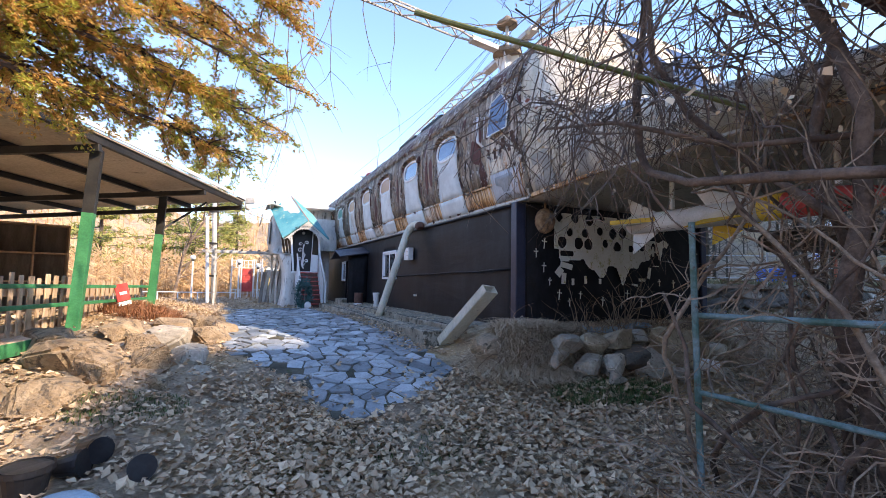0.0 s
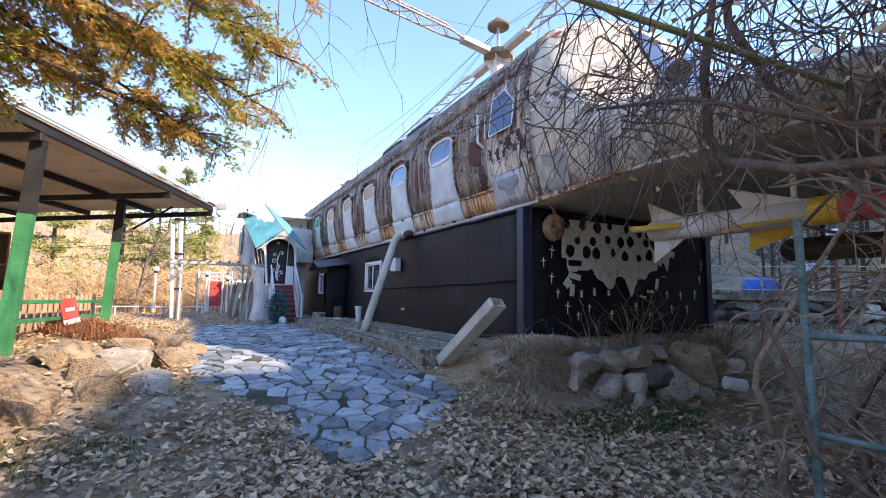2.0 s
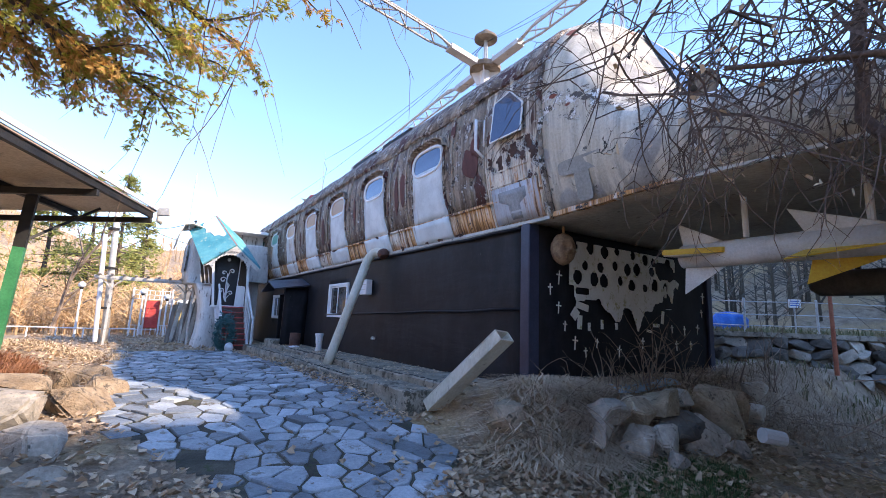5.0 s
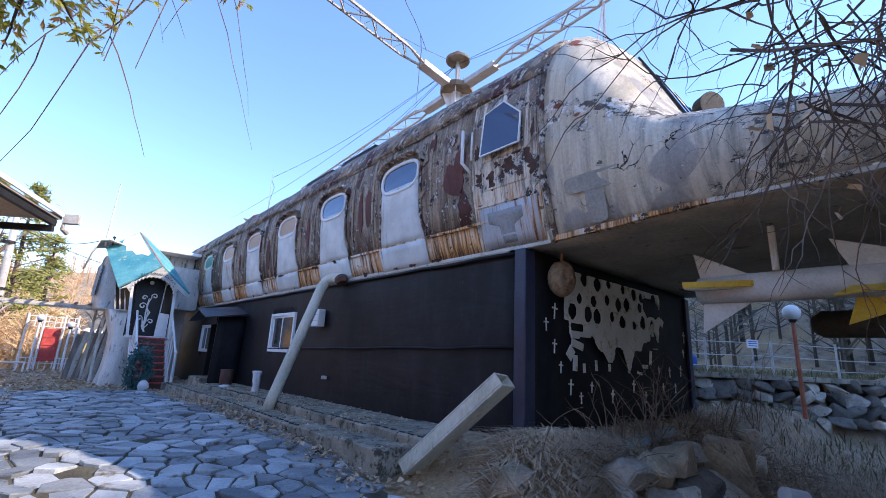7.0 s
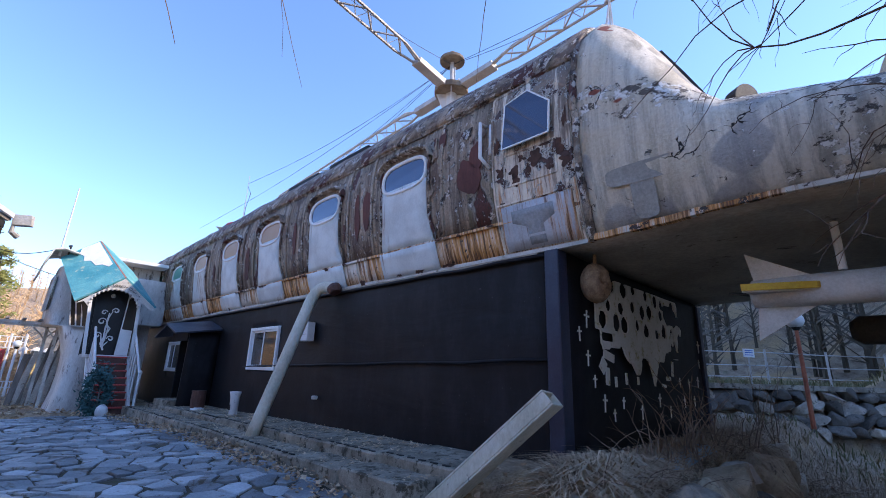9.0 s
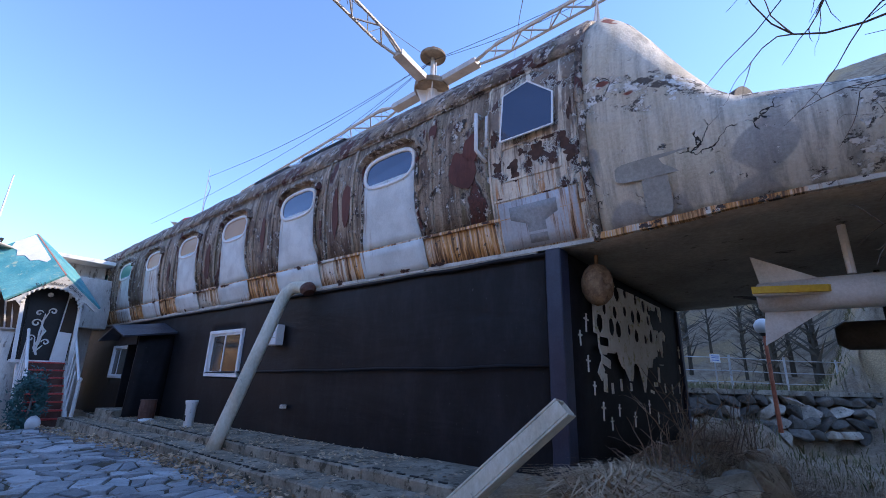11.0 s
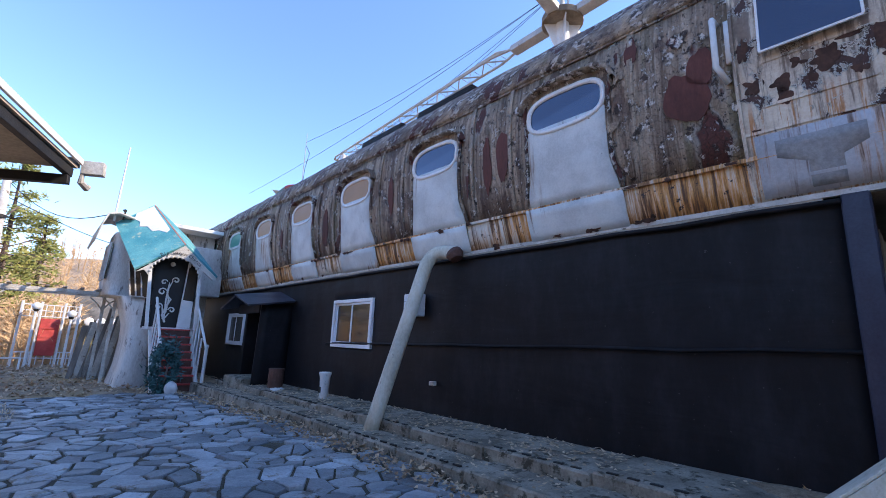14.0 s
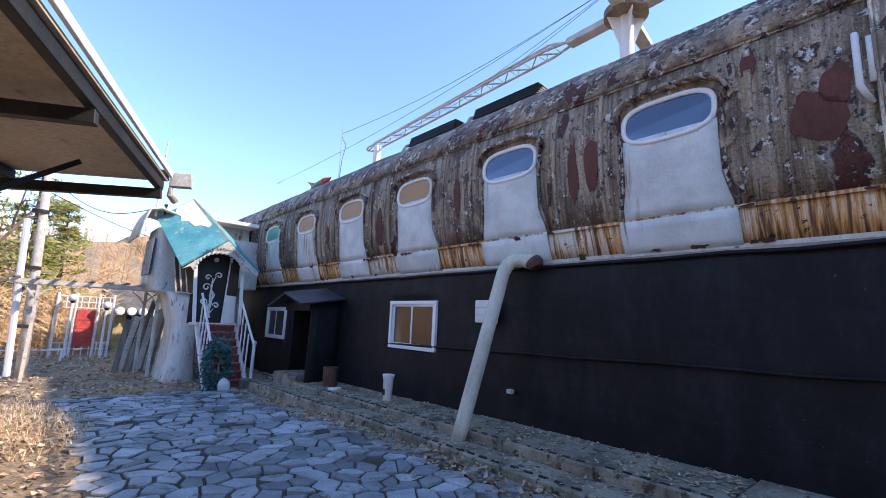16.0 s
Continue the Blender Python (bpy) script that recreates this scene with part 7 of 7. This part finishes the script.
        pts.append(q.copy())
    tube(bm, pts, [r * (1 - 0.75 * i / steps) for i in range(steps + 1)], sides, False)
    for _ in range(kids):
        k = rnd.randrange(2, steps)
        twig(bm, pts[k], (pts[k] - pts[k - 1]).normalized() + Vector((rnd.gauss(0, 0.8), rnd.gauss(0, 0.8), rnd.gauss(0, 0.7))), length * rnd.uniform(0.25, 0.5), r * 0.55, rnd, curl, droop, 3, 6, kids // 3)
    return pts


# dead stalks before the end wall
rnd = random.Random(41)
bm = bmesh.new()
for x, y, h, n in ((6.35, 5.85, 1.1, 7), (6.0, 5.8, 0.8, 5), (7.1, 5.8, 0.9, 5), (5.3, 5.85, 0.6, 4), (5.9, 5.7, 0.7, 4), (9.6, 5.6, 1.6, 4), (10.2, 5.9, 1.4, 4), (8.4, 5.7, 0.9, 4)):
    for _ in range(n):
        twig(bm, (x + rnd.gauss(0, 0.07), y + rnd.gauss(0, 0.05), ground(x, y)), (rnd.gauss(0, 0.35), rnd.gauss(0, 0.2), 1), h * rnd.uniform(0.6, 1.2), 0.011, rnd, 0.12, 0.03, 4, 8, 2)
tagged(part("dead_stalks", bm, M_TWIG), "pale dead weed stalks before the end wall", "weeds", kind="stuff")

# dead brush and bramble runners on the bank
rnd = random.Random(47)
bm = bmesh.new()
for _ in range(150):
    x, y = rnd.choice(((4.1, 5.7), (4.1, 5.7), (4.9, 5.75), (8.6, 5.2), (9.4, 5.0), (7.6, 5.7), (5.8, 5.75)))
    x, y = x + rnd.gauss(0, 0.4), min(6.1, y + rnd.gauss(0, 0.22))
    twig(bm, (x, y, ground(x, y) + 0.02), (rnd.gauss(0, 0.8), rnd.gauss(-0.5, 0.5), 0.55), rnd.uniform(0.4, 1.0), rnd.uniform(0.003, 0.007), rnd, 0.16, 0.13, 3, 9, 2)
tagged(part("bramble", bm, M_TWIG), "matted dead bramble runners on the bank", "brush", kind="stuff")

# woody vines at the near right
rnd = random.Random(42)
for pts, radii, lab in (
    ([(3.55, 1.25, 0.25), (3.42, 1.35, 0.9), (3.30, 1.45, 1.5), (3.42, 1.35, 2.1), (3.36, 1.3, 2.7), (3.5, 1.5, 3.3), (3.3, 1.7, 4.0), (3.5, 1.9, 4.8)], [0.075, 0.066, 0.056, 0.052, 0.048, 0.045, 0.04, 0.03], "thick twisted vine trunk with peeling bark"),
    ([(3.75, 1.5, 0.25), (3.62, 1.6, 1.0), (3.7, 1.5, 1.8), (3.6, 1.7, 2.6), (3.75, 1.6, 3.4), (3.6, 1.9, 4.4)], [0.06, 0.05, 0.045, 0.042, 0.036, 0.026], "twisted vine trunk wound with thinner stems"),
    ([(2.95, 0.9, 2.22), (2.88, 1.5, 2.3), (2.80, 2.05, 2.36), (3.0, 2.5, 2.55), (3.06, 2.68, 2.8), (3.0, 2.66, 3.2), (2.98, 2.56, 3.7), (2.95, 2.45, 4.3)], [0.034, 0.032, 0.03, 0.03, 0.032, 0.032, 0.026, 0.018], "bare bent limb arching over the rail"),
    ([(3.5, 1.4, 2.0), (3.3, 1.9, 2.5), (3.15, 2.3, 3.0), (2.95, 2.45, 3.5), (2.85, 2.4, 4.2)], [0.034, 0.03, 0.028, 0.026, 0.018], "bare limb rising through the tangle"),
    ([(3.3, 1.45, 0.3), (3.0, 1.75, 0.55), (2.8, 2.05, 0.85), (2.95, 2.2, 1.2), (2.85, 2.3, 1.6)], [0.022, 0.02, 0.018, 0.015, 0.01], "grey vine stem curling along the ground"),
    ([(3.6, 1.2, 2.6), (3.1, 1.9, 2.62), (2.6, 2.5, 2.9), (2.3, 3.0, 2.95)], [0.026, 0.022, 0.018, 0.01], "long drooping bare limb"),
):
    bm = bmesh.new()
    fine, rr = [], []
    for i in range(len(pts) - 1):
        for j in range(4):
            t = j / 4
            fine.append(Vector(pts[i]).lerp(Vector(pts[i + 1]), t) + 0.02 * Vector((noise.noise(Vector((i + t, 1, pts[0][0] * 9))), noise.noise(Vector((i + t, 5, pts[0][0] * 9))), 0)))
            rr.append((radii[i] * (1 - t) + radii[i + 1] * t) * (1 + 0.18 * noise.noise(Vector((i * 2.0 + t * 2, 3, pts[0][1])))))
    tube(bm, fine + [Vector(pts[-1])], rr + [radii[-1]], 8)
    tagged(part("woody_vine", bm, M_VINE, None, "", True), lab, "vine", "woody vines at the rail")
wild = random.Random(142)
for k in range(18):
    x, y = wild.uniform(3.15, 4.5), wild.uniform(0.7, 2.3)
    p, v, pts = Vector((x, y, ground(x, y) - 0.05)), Vector((wild.gauss(0, 0.3), wild.gauss(0.1, 0.3), 1)), []
    wide = wild.uniform(0.011, 0.028)
    for i in range(26):
        pts.append(p.copy())
        v = (v + Vector((wild.gauss(-0.02, 0.22), wild.gauss(0.01, 0.22), wild.gauss(0.04, 0.14)))).normalized()
        if p.x < 3.0:
            v.x = abs(v.x)
        if p.y > 2.4:
            v.y = -abs(v.y)
        p = p + v * 0.16
    bm = bmesh.new()
    tube(bm, pts, [wide * (1 - 0.6 * i / 25) * (1 + 0.2 * noise.noise(Vector((i * 0.7, k, 0)))) for i in range(26)], 6)
    tagged(part("woody_vine", bm, M_VINE if k % 3 else M_TWIG, None, "", True), "bare twisting vine stem among the tangle", "vine", "woody vines at the rail")
bm = bmesh.new()
tube(bm, [(1.15, 3.1, 3.72), (2.2, 2.65, 3.42), (3.6, 2.1, 3.05)], 0.022, 8)
tagged(part("bamboo_pole", bm, surface("green_bamboo", (0.11, 0.13, 0.04), (0.2, 0.21, 0.08), 3, 30, 0.5, 0.2)), "old green bamboo pole lying over the vines", "pole")
bm = bmesh.new()
for _ in range(210):
    twig(bm, (rnd.uniform(2.1, 4.0), rnd.uniform(0.9, 3.6), rnd.uniform(3.0, 4.6)), (rnd.gauss(0, 0.6), rnd.gauss(0, 0.6), rnd.gauss(-0.2, 0.5)), rnd.uniform(0.7, 1.9), rnd.uniform(0.005, 0.012), rnd, 0.22, 0.06, 3, 9, 3)
for _ in range(120):
    twig(bm, (rnd.uniform(2.0, 3.6), rnd.uniform(1.6, 3.6), rnd.uniform(2.9, 3.6)), (rnd.gauss(-0.2, 0.5), rnd.gauss(0.2, 0.5), -0.7), rnd.uniform(0.4, 1.2), rnd.uniform(0.004, 0.008), rnd, 0.2, 0.08, 3, 8, 2)
tagged(part("vine_tangle", bm, M_VINE), "dense tangle of bare vine twigs overhead", "vines", kind="stuff")
bm = bmesh.new()
for _ in range(400):
    twig(bm, (rnd.uniform(3.05, 4.6), rnd.uniform(0.7, 2.1), rnd.uniform(0.2, 2.2)), (rnd.gauss(0, 0.6), rnd.gauss(0, 0.6), rnd.gauss(0.3, 0.7)), rnd.uniform(0.5, 1.5), rnd.uniform(0.004, 0.012), rnd, 0.26, 0.02, 3, 9, 2)
for _ in range(170):
    twig(bm, (rnd.uniform(2.3, 4.2), rnd.uniform(1.2, 2.3), rnd.uniform(0.25, 0.5)), (rnd.gauss(0, 1), rnd.gauss(0, 1), rnd.gauss(0.15, 0.25)), rnd.uniform(0.4, 1.1), rnd.uniform(0.004, 0.01), rnd, 0.22, 0.05, 3, 8, 1)
tagged(part("vine_thicket", bm, M_TWIG), "thicket of dry vine stems below the rail", "vines", kind="stuff")
verts, faces = [], []
for _ in range(420):
    p = Vector((rnd.uniform(2.0, 4.2), rnd.uniform(0.9, 3.6), rnd.uniform(2.6, 4.4)))
    s = rnd.uniform(0.02, 0.05)
    d, e = Vector((rnd.gauss(0, 1), rnd.gauss(0, 1), rnd.gauss(-0.8, 1))).normalized() * s, Vector((rnd.gauss(0, 1), rnd.gauss(0, 1), rnd.gauss(0, 1))).normalized() * s * 0.6
    n = len(verts)
    verts += [tuple(p), tuple(p + d * 0.5 + e), tuple(p + d * 1.4), tuple(p + d * 0.5 - e)]
    faces.append((n, n + 1, n + 2, n + 3))
stuff("withered_leaves", verts, faces, M_STRAW, "withered leaves clinging to the vines", "leaves")
# thin hanging vines over the path
bm = bmesh.new()
for x, y, z, l in ((0.35, 4.45, 4.4, 2.0), (0.32, 4.5, 3.9, 1.5), (0.5, 4.7, 4.4, 1.7), (0.62, 4.9, 4.6, 1.6), (0.15, 4.6, 3.6, 1.0), (0.9, 5.2, 5.0, 2.0), (0.75, 4.6, 4.5, 1.1), (0.25, 5.2, 4.6, 2.2), (1.3, 5.4, 5.2, 1.6), (0.0, 5.3, 4.3, 1.6), (1.6, 5.0, 5.0, 1.1)):
    twig(bm, (x, y, z), (rnd.gauss(0, 0.1), rnd.gauss(0, 0.1), -1), l, 0.006, rnd, 0.09, 0.05, 4, 14, 2)
tagged(part("hanging_vine", bm, M_VINE), "thin bare vines hanging over the path", "vines", kind="stuff")

# conifer at the near left, its boughs reach over the shelter roof
conifer = thing("cypress_tree", (-3.3, 3.1, 0.1), "half-browned cypress tree with drooping scaly sprays", "tree")
bm = bmesh.new()
tube(bm, [(-3.3, 3.1, -0.1), (-3.28, 3.12, 2.0), (-3.2, 3.15, 4.2), (-3.15, 3.2, 6.0), (-3.1, 3.2, 7.5)], [0.2, 0.17, 0.13, 0.08, 0.02], 10)
trunk = wpart("trunk", bm, M_BARK, conifer, "", True)
rnd = random.Random(51)
green_v, green_f, dry_v, dry_f = [], [], [], []


def spray(p, d, size, dry):
    V, Fc = (dry_v, dry_f) if dry else (green_v, green_f)
    d = d.normalized()
    side = d.cross(Vector((rnd.gauss(0, 0.4), rnd.gauss(0, 0.4), 1))).normalized()
    for k in range(7):
        u = (k - 3) / 3
        q = p + d * size * (0.15 * abs(u))
        v = (d + side * u * 0.9 + Vector((0, 0, rnd.gauss(-0.12, 0.15)))).normalized()
        e = v.cross(Vector((rnd.gauss(0, 1), rnd.gauss(0, 1), rnd.gauss(0, 1)))).normalized() * size * 0.075
        l = size * (1 - 0.35 * abs(u)) * rnd.uniform(0.7, 1.2)
        n = len(V)
        V.extend([tuple(q), tuple(q + v * l * 0.5 + e), tuple(q + v * l), tuple(q + v * l * 0.5 - e)])
        Fc.append((n, n + 1, n + 2, n + 3))


limb_bm = bmesh.new()
for ex, ey, ez in ((0.36, 4.35, 3.45), (0.0, 4.9, 2.85), (-0.55, 4.85, 2.95), (-1.15, 4.75, 3.2), (0.15, 4.75, 4.0), (-0.75, 4.4, 4.0), (-0.35, 5.1, 3.5), (-1.6, 4.6, 3.7), (0.3, 4.2, 4.4), (-0.3, 4.0, 4.5), (-1.3, 4.2, 4.6), (0.2, 5.0, 3.15), (-1.9, 4.9, 3.5), (-0.1, 4.6, 3.3), (-0.9, 5.0, 3.5), (0.42, 4.7, 3.7), (0.3, 4.55, 3.1), (-0.2, 5.0, 4.1), (0.4, 4.0, 3.9), (-0.6, 4.6, 4.4), (-1.5, 5.0, 3.1), (-0.3, 5.0, 3.0)):
    st = Vector((-3.2, 3.15, ez + rnd.uniform(0.3, 0.9)))
    en = Vector((ex, ey, ez))
    mid = st.lerp(en, 0.55) + Vector((rnd.gauss(0, 0.1), rnd.gauss(0, 0.1), 0.22))
    pts = [st.lerp(mid, t / 8).lerp(mid.lerp(en, t / 8), t / 8) for t in range(9)]
    tube(limb_bm, pts, [0.035 * (1 - 0.8 * i / 8) for i in range(9)], 5, False)
    for k in range(46):
        t = rnd.uniform(0.34, 1.0)
        b = st.lerp(mid, t).lerp(mid.lerp(en, t), t)
        v = ((en - st).normalized() + Vector((rnd.gauss(0, 0.75), rnd.gauss(0, 0.75), rnd.gauss(-0.15, 0.45)))).normalized()
        l = rnd.uniform(0.18, 0.42)
        tw = twig(limb_bm, b, v, l, 0.009, rnd, 0.16, 0.05, 3, 5, 0)
        browned = rnd.random() < (0.72 if b.x < -0.35 or b.z > 3.9 else 0.35)
        for q, q2 in zip(tw[1:], tw[2:] + [tw[-1] + v * 0.05]):
            for _ in range(15):
                spray(q.lerp(q2, rnd.random()) + Vector((rnd.gauss(0, 0.025), rnd.gauss(0, 0.025), rnd.gauss(0, 0.02))), (q2 - q) + Vector((rnd.gauss(0, 0.06), rnd.gauss(0, 0.06), rnd.gauss(-0.01, 0.05))), rnd.uniform(0.025, 0.055), browned if rnd.random() < 0.8 else not browned)
wpart("limb", limb_bm, M_BARK, conifer, "bare dark limbs")
for nm, V, Fc, mt, lab in (("green_spray", green_v, green_f, M_CONIFER, "olive green scaly sprays"), ("brown_spray", dry_v, dry_f, M_CONIFER_DRY, "browned dry sprays")):
    me = bpy.data.meshes.new(nm)
    inv = conifer.matrix_basis.inverted()
    me.from_pydata([tuple(inv @ Vector(v)) for v in V], [], Fc)
    me.materials.append(mt)
    ob = new(nm, me)
    ob.parent = conifer
    ob["label"] = lab

# woods on the hills: bare twiggy crowns, and a few pines
def woods(count, pick, h, seed, material, name, label, n_sl=34):
    rnd = random.Random(seed)
    verts, faces = [], []
    for _ in range(count):
        x, y = pick(rnd)
        if (8 < x < 24 and y < 9) or (x > 8 and y < 4.5):
            continue
        z = ground(x, y)
        hh = h * rnd.uniform(0.5, 1.25)
        w = 0.018 * hh
        n = len(verts)
        verts += [(x - w, y, z), (x + w, y, z), (x + rnd.gauss(0, 0.1), y, z + hh), (x, y - w, z), (x, y + w, z)]
        faces += [(n, n + 1, n + 2), (n + 3, n + 4, n + 2)]
        for k in range(n_sl):
            t = rnd.uniform(0.12, 0.95)
            a = rnd.uniform(0, 6.283)
            l = hh * rnd.uniform(0.15, 0.42) * (1.1 - t * 0.6)
            b = Vector((x, y, z + hh * t))
            d = Vector((math.cos(a), math.sin(a), rnd.uniform(0.2, 1.1))).normalized()
            e = d.orthogonal().normalized() * 0.010 * hh
            n = len(verts)
            verts += [tuple(b - e), tuple(b + e), tuple(b + d * l + Vector((0, 0, rnd.gauss(0, 0.1))))]
            faces.append((n, n + 1, n + 2))
    return stuff(name, verts, faces, material, label, "woods")


def ring_pick(a0, a1, r0, r1):
    def f(r):
        a, d = r.uniform(radians(a0), radians(a1)), r.uniform(r0, r1)
        return 2 + d * math.sin(a), 10 + d * math.cos(a)
    return f


woods(900, ring_pick(-75, 12, 32, 85), 4.2, 61, M_WOODS, "hillside_woods", "bare brown trees on the sunny hillside")
woods(700, lambda r: (r.uniform(-16, 1.5), r.uniform(27, 36)), 2.2, 62, M_WOODS, "brush", "dry brown brush behind the yard", 40)
woods(350, lambda r: (r.uniform(-18, -8), r.uniform(8, 27)), 2.6, 66, M_WOODS, "brush", "dry brown brush beyond the shelter", 40)
# Same bare trees; this darker colour carries the shade of the slope.
woods(420, ring_pick(55, 130, 20, 60), 6.0, 63, leafy("shaded_woods", (0.07, 0.06, 0.045), (0.16, 0.13, 0.09)), "hillside_woods", "bare woods beyond the field, coloured dark for shade")
woods(500, ring_pick(-180, -75, 28, 75), 4.5, 64, M_WOODS, "hillside_woods", "bare brown trees on the sunny hillside")


def pine(x, y, h, seed, label):
    rnd = random.Random(seed)
    z = ground(x, y)
    t = thing("pine_tree", (x, y, z), label, "tree", "pines behind the yard")
    bm = bmesh.new()
    tube(bm, [(x, y, z - 0.2), (x + 0.1, y, z + h * 0.5), (x, y, z + h)], [0.16, 0.1, 0.02], 8)
    wpart("trunk", bm, M_BARK, t)
    lb = bmesh.new()
    V, Fc = [], []
    for k in range(52):
        f = rnd.uniform(0.18, 0.98)
        a = rnd.uniform(0, 6.283)
        l = h * 0.34 * (1.08 - f) * rnd.uniform(0.7, 1.2)
        b = Vector((x, y, z + h * f))
        d = Vector((math.cos(a), math.sin(a), rnd.uniform(-0.05, 0.25)))
        tube(lb, [b, b + d * l * 0.6, b + d * l - Vector((0, 0, 0.1 * l))], [0.03, 0.02, 0.008], 4, False)
        for _ in range(46):
            u = rnd.uniform(0.25, 1.05)
            p = b + d * l * u + Vector((rnd.gauss(0, 0.16), rnd.gauss(0, 0.16), rnd.gauss(-0.04, 0.1)))
            v = Vector((rnd.gauss(0, 1), rnd.gauss(0, 1), rnd.gauss(0.2, 0.6))).normalized()
            e = v.orthogonal().normalized() * 0.05
            n = len(V)
            V += [tuple(p - e), tuple(p + e), tuple(p + v * 0.3)]
            Fc.append((n, n + 1, n + 2))
    wpart("branch", lb, M_BARK, t)
    me = bpy.data.meshes.new("crown")
    inv = t.matrix_basis.inverted()
    me.from_pydata([tuple(inv @ Vector(v)) for v in V], [], Fc)
    me.materials.append(M_PINE)
    ob = new("crown", me)
    ob.parent = t


for k, (x, y, h) in enumerate(((-1.5, 33, 9), (-3.0, 35.5, 9.5), (-0.3, 39, 7.5), (-5.0, 36, 9), (-8, 34, 8))):
    pine(x, y, h, 70 + k, "yellow-green pine on the slope behind the yard")
bare = thing("bare_tree", (-3.0, 27, 0.5), "leafless roadside tree with thin branches", "tree")
bm = bmesh.new()
rnd = random.Random(77)
twig(bm, (-3.0, 27, 0.4), (0.05, 0, 1), 5.5, 0.09, rnd, 0.08, 0, 6, 10, 9)
wpart("trunk", bm, M_TWIG, bare)

# ---- crazy paving of slate, each stone a piece ----
pavement = thing("pavement", (1.5, 11, 0.5), "crazy paving of blue-grey slate with soil joints", "paving")
pavement["kind"] = "structure"
rnd = random.Random(91)
seeds = []
ny, nx = 58, 16
for j in range(ny):
    for i in range(nx):
        seeds.append((-0.75 + 0.255 * (i + 0.5 * (j % 2)) + rnd.uniform(-0.115, 0.115), 4.7 + 0.236 * j + rnd.uniform(-0.105, 0.105)))


def clip(poly, ax, ay, bx, by):
    mx, my, dx, dy = (ax + bx) / 2, (ay + by) / 2, bx - ax, by - ay
    out = []
    for k in range(len(poly)):
        p, q = poly[k], poly[(k + 1) % len(poly)]
        sp, sq = (p[0] - mx) * dx + (p[1] - my) * dy, (q[0] - mx) * dx + (q[1] - my) * dy
        if sp <= 0:
            out.append(p)
        if sp * sq < 0:
            f = sp / (sp - sq)
            out.append((p[0] + (q[0] - p[0]) * f, p[1] + (q[1] - p[1]) * f))
    return out


bed_v, bed_f = [], []
for i in range(60):
    for j in range(210):
        x, y = -1.0 + 0.066 * i, 4.6 + 0.066 * j
        if x + 0.066 < 2.96 and on_paving(x, y):
            n = len(bed_v)
            bed_v += [(a - 1.5, b - 11, ground(a, b) + 0.007 - 0.5) for a, b in ((x, y), (x + 0.066, y), (x + 0.066, y + 0.066), (x, y + 0.066))]
            bed_f.append((n, n + 1, n + 2, n + 3))
me = bpy.data.meshes.new("joint_bed")
me.from_pydata(bed_v, [], bed_f)
me.materials.append(M_JOINT)
ob = new("joint_bed", me)
ob.parent = pavement
ob["label"] = "dark damp soil in the joints"
laid = 0
rest_v, rest_f = [], []
for sx, sy in seeds:
    if not on_paving(sx, sy) or rnd.random() < 0.03:
        continue
    poly = [(sx - 0.6, sy - 0.6), (sx + 0.6, sy - 0.6), (sx + 0.6, sy + 0.6), (sx - 0.6, sy + 0.6)]
    for ox, oy in seeds:
        if (ox, oy) != (sx, sy) and abs(ox - sx) < 1.1 and abs(oy - sy) < 1.1:
            poly = clip(poly, sx, sy, ox, oy)
    cx, cy = sum(p[0] for p in poly) / len(poly), sum(p[1] for p in poly) / len(poly)
    gap = rnd.uniform(0.011, 0.022)
    inner = []
    for k, (x, y) in enumerate(poly):
        r = math.hypot(x - cx, y - cy)
        f = max(0.3, 1 - gap / max(r, 0.05) * 1.15)
        inner.append((cx + (x - cx) * f, cy + (y - cy) * f))
    if max(p[0] for p in inner) > 2.97:
        inner = [(min(x, 2.965), y) for x, y in inner]
    own = laid < 300
    laid += 1
    bm = bmesh.new()
    lift = 0.022 + rnd.uniform(-0.006, 0.008)
    gz = ground(cx, cy)
    gx, gy = (ground(cx + 0.1, cy) - gz) / 0.1, (ground(cx, cy + 0.1) - gz) / 0.1
    top = [bm.verts.new((x - cx - 0.006 * (1 if x > cx else -1), y - cy - 0.006 * (1 if y > cy else -1), lift + gx * (x - cx) + gy * (y - cy))) for x, y in inner]
    mid = [bm.verts.new((x - cx, y - cy, lift - 0.008 + gx * (x - cx) + gy * (y - cy))) for x, y in inner]
    low = [bm.verts.new((x - cx, y - cy, -0.06 + gx * (x - cx) + gy * (y - cy))) for x, y in inner]
    bm.faces.new(top)
    n = len(top)
    for a, b in ((mid, top), (low, mid)):
        for k in range(n):
            bm.faces.new((a[k], a[(k + 1) % n], b[(k + 1) % n], b[k]))
    if not own:
        base = len(rest_v)
        bm.verts.index_update()
        rest_v += [(v.co.x + cx - 1.5, v.co.y + cy - 11, v.co.z + gz - 0.5) for v in bm.verts]
        rest_f += [tuple(base + v.index for v in f.verts) for f in bm.faces]
        bm.free()
        continue
    ob = part("flagstone", bm, M_SLATE, pavement)
    ob.matrix_basis = pavement.matrix_basis.inverted() @ pose(cx, cy, gz)
me = bpy.data.meshes.new("far_flagstones")
me.from_pydata(rest_v, [], rest_f)
me.materials.append(M_SLATE_FAR)
ob = tagged(new("far_flagstones", me), kind="stuff")
ob.parent = pavement
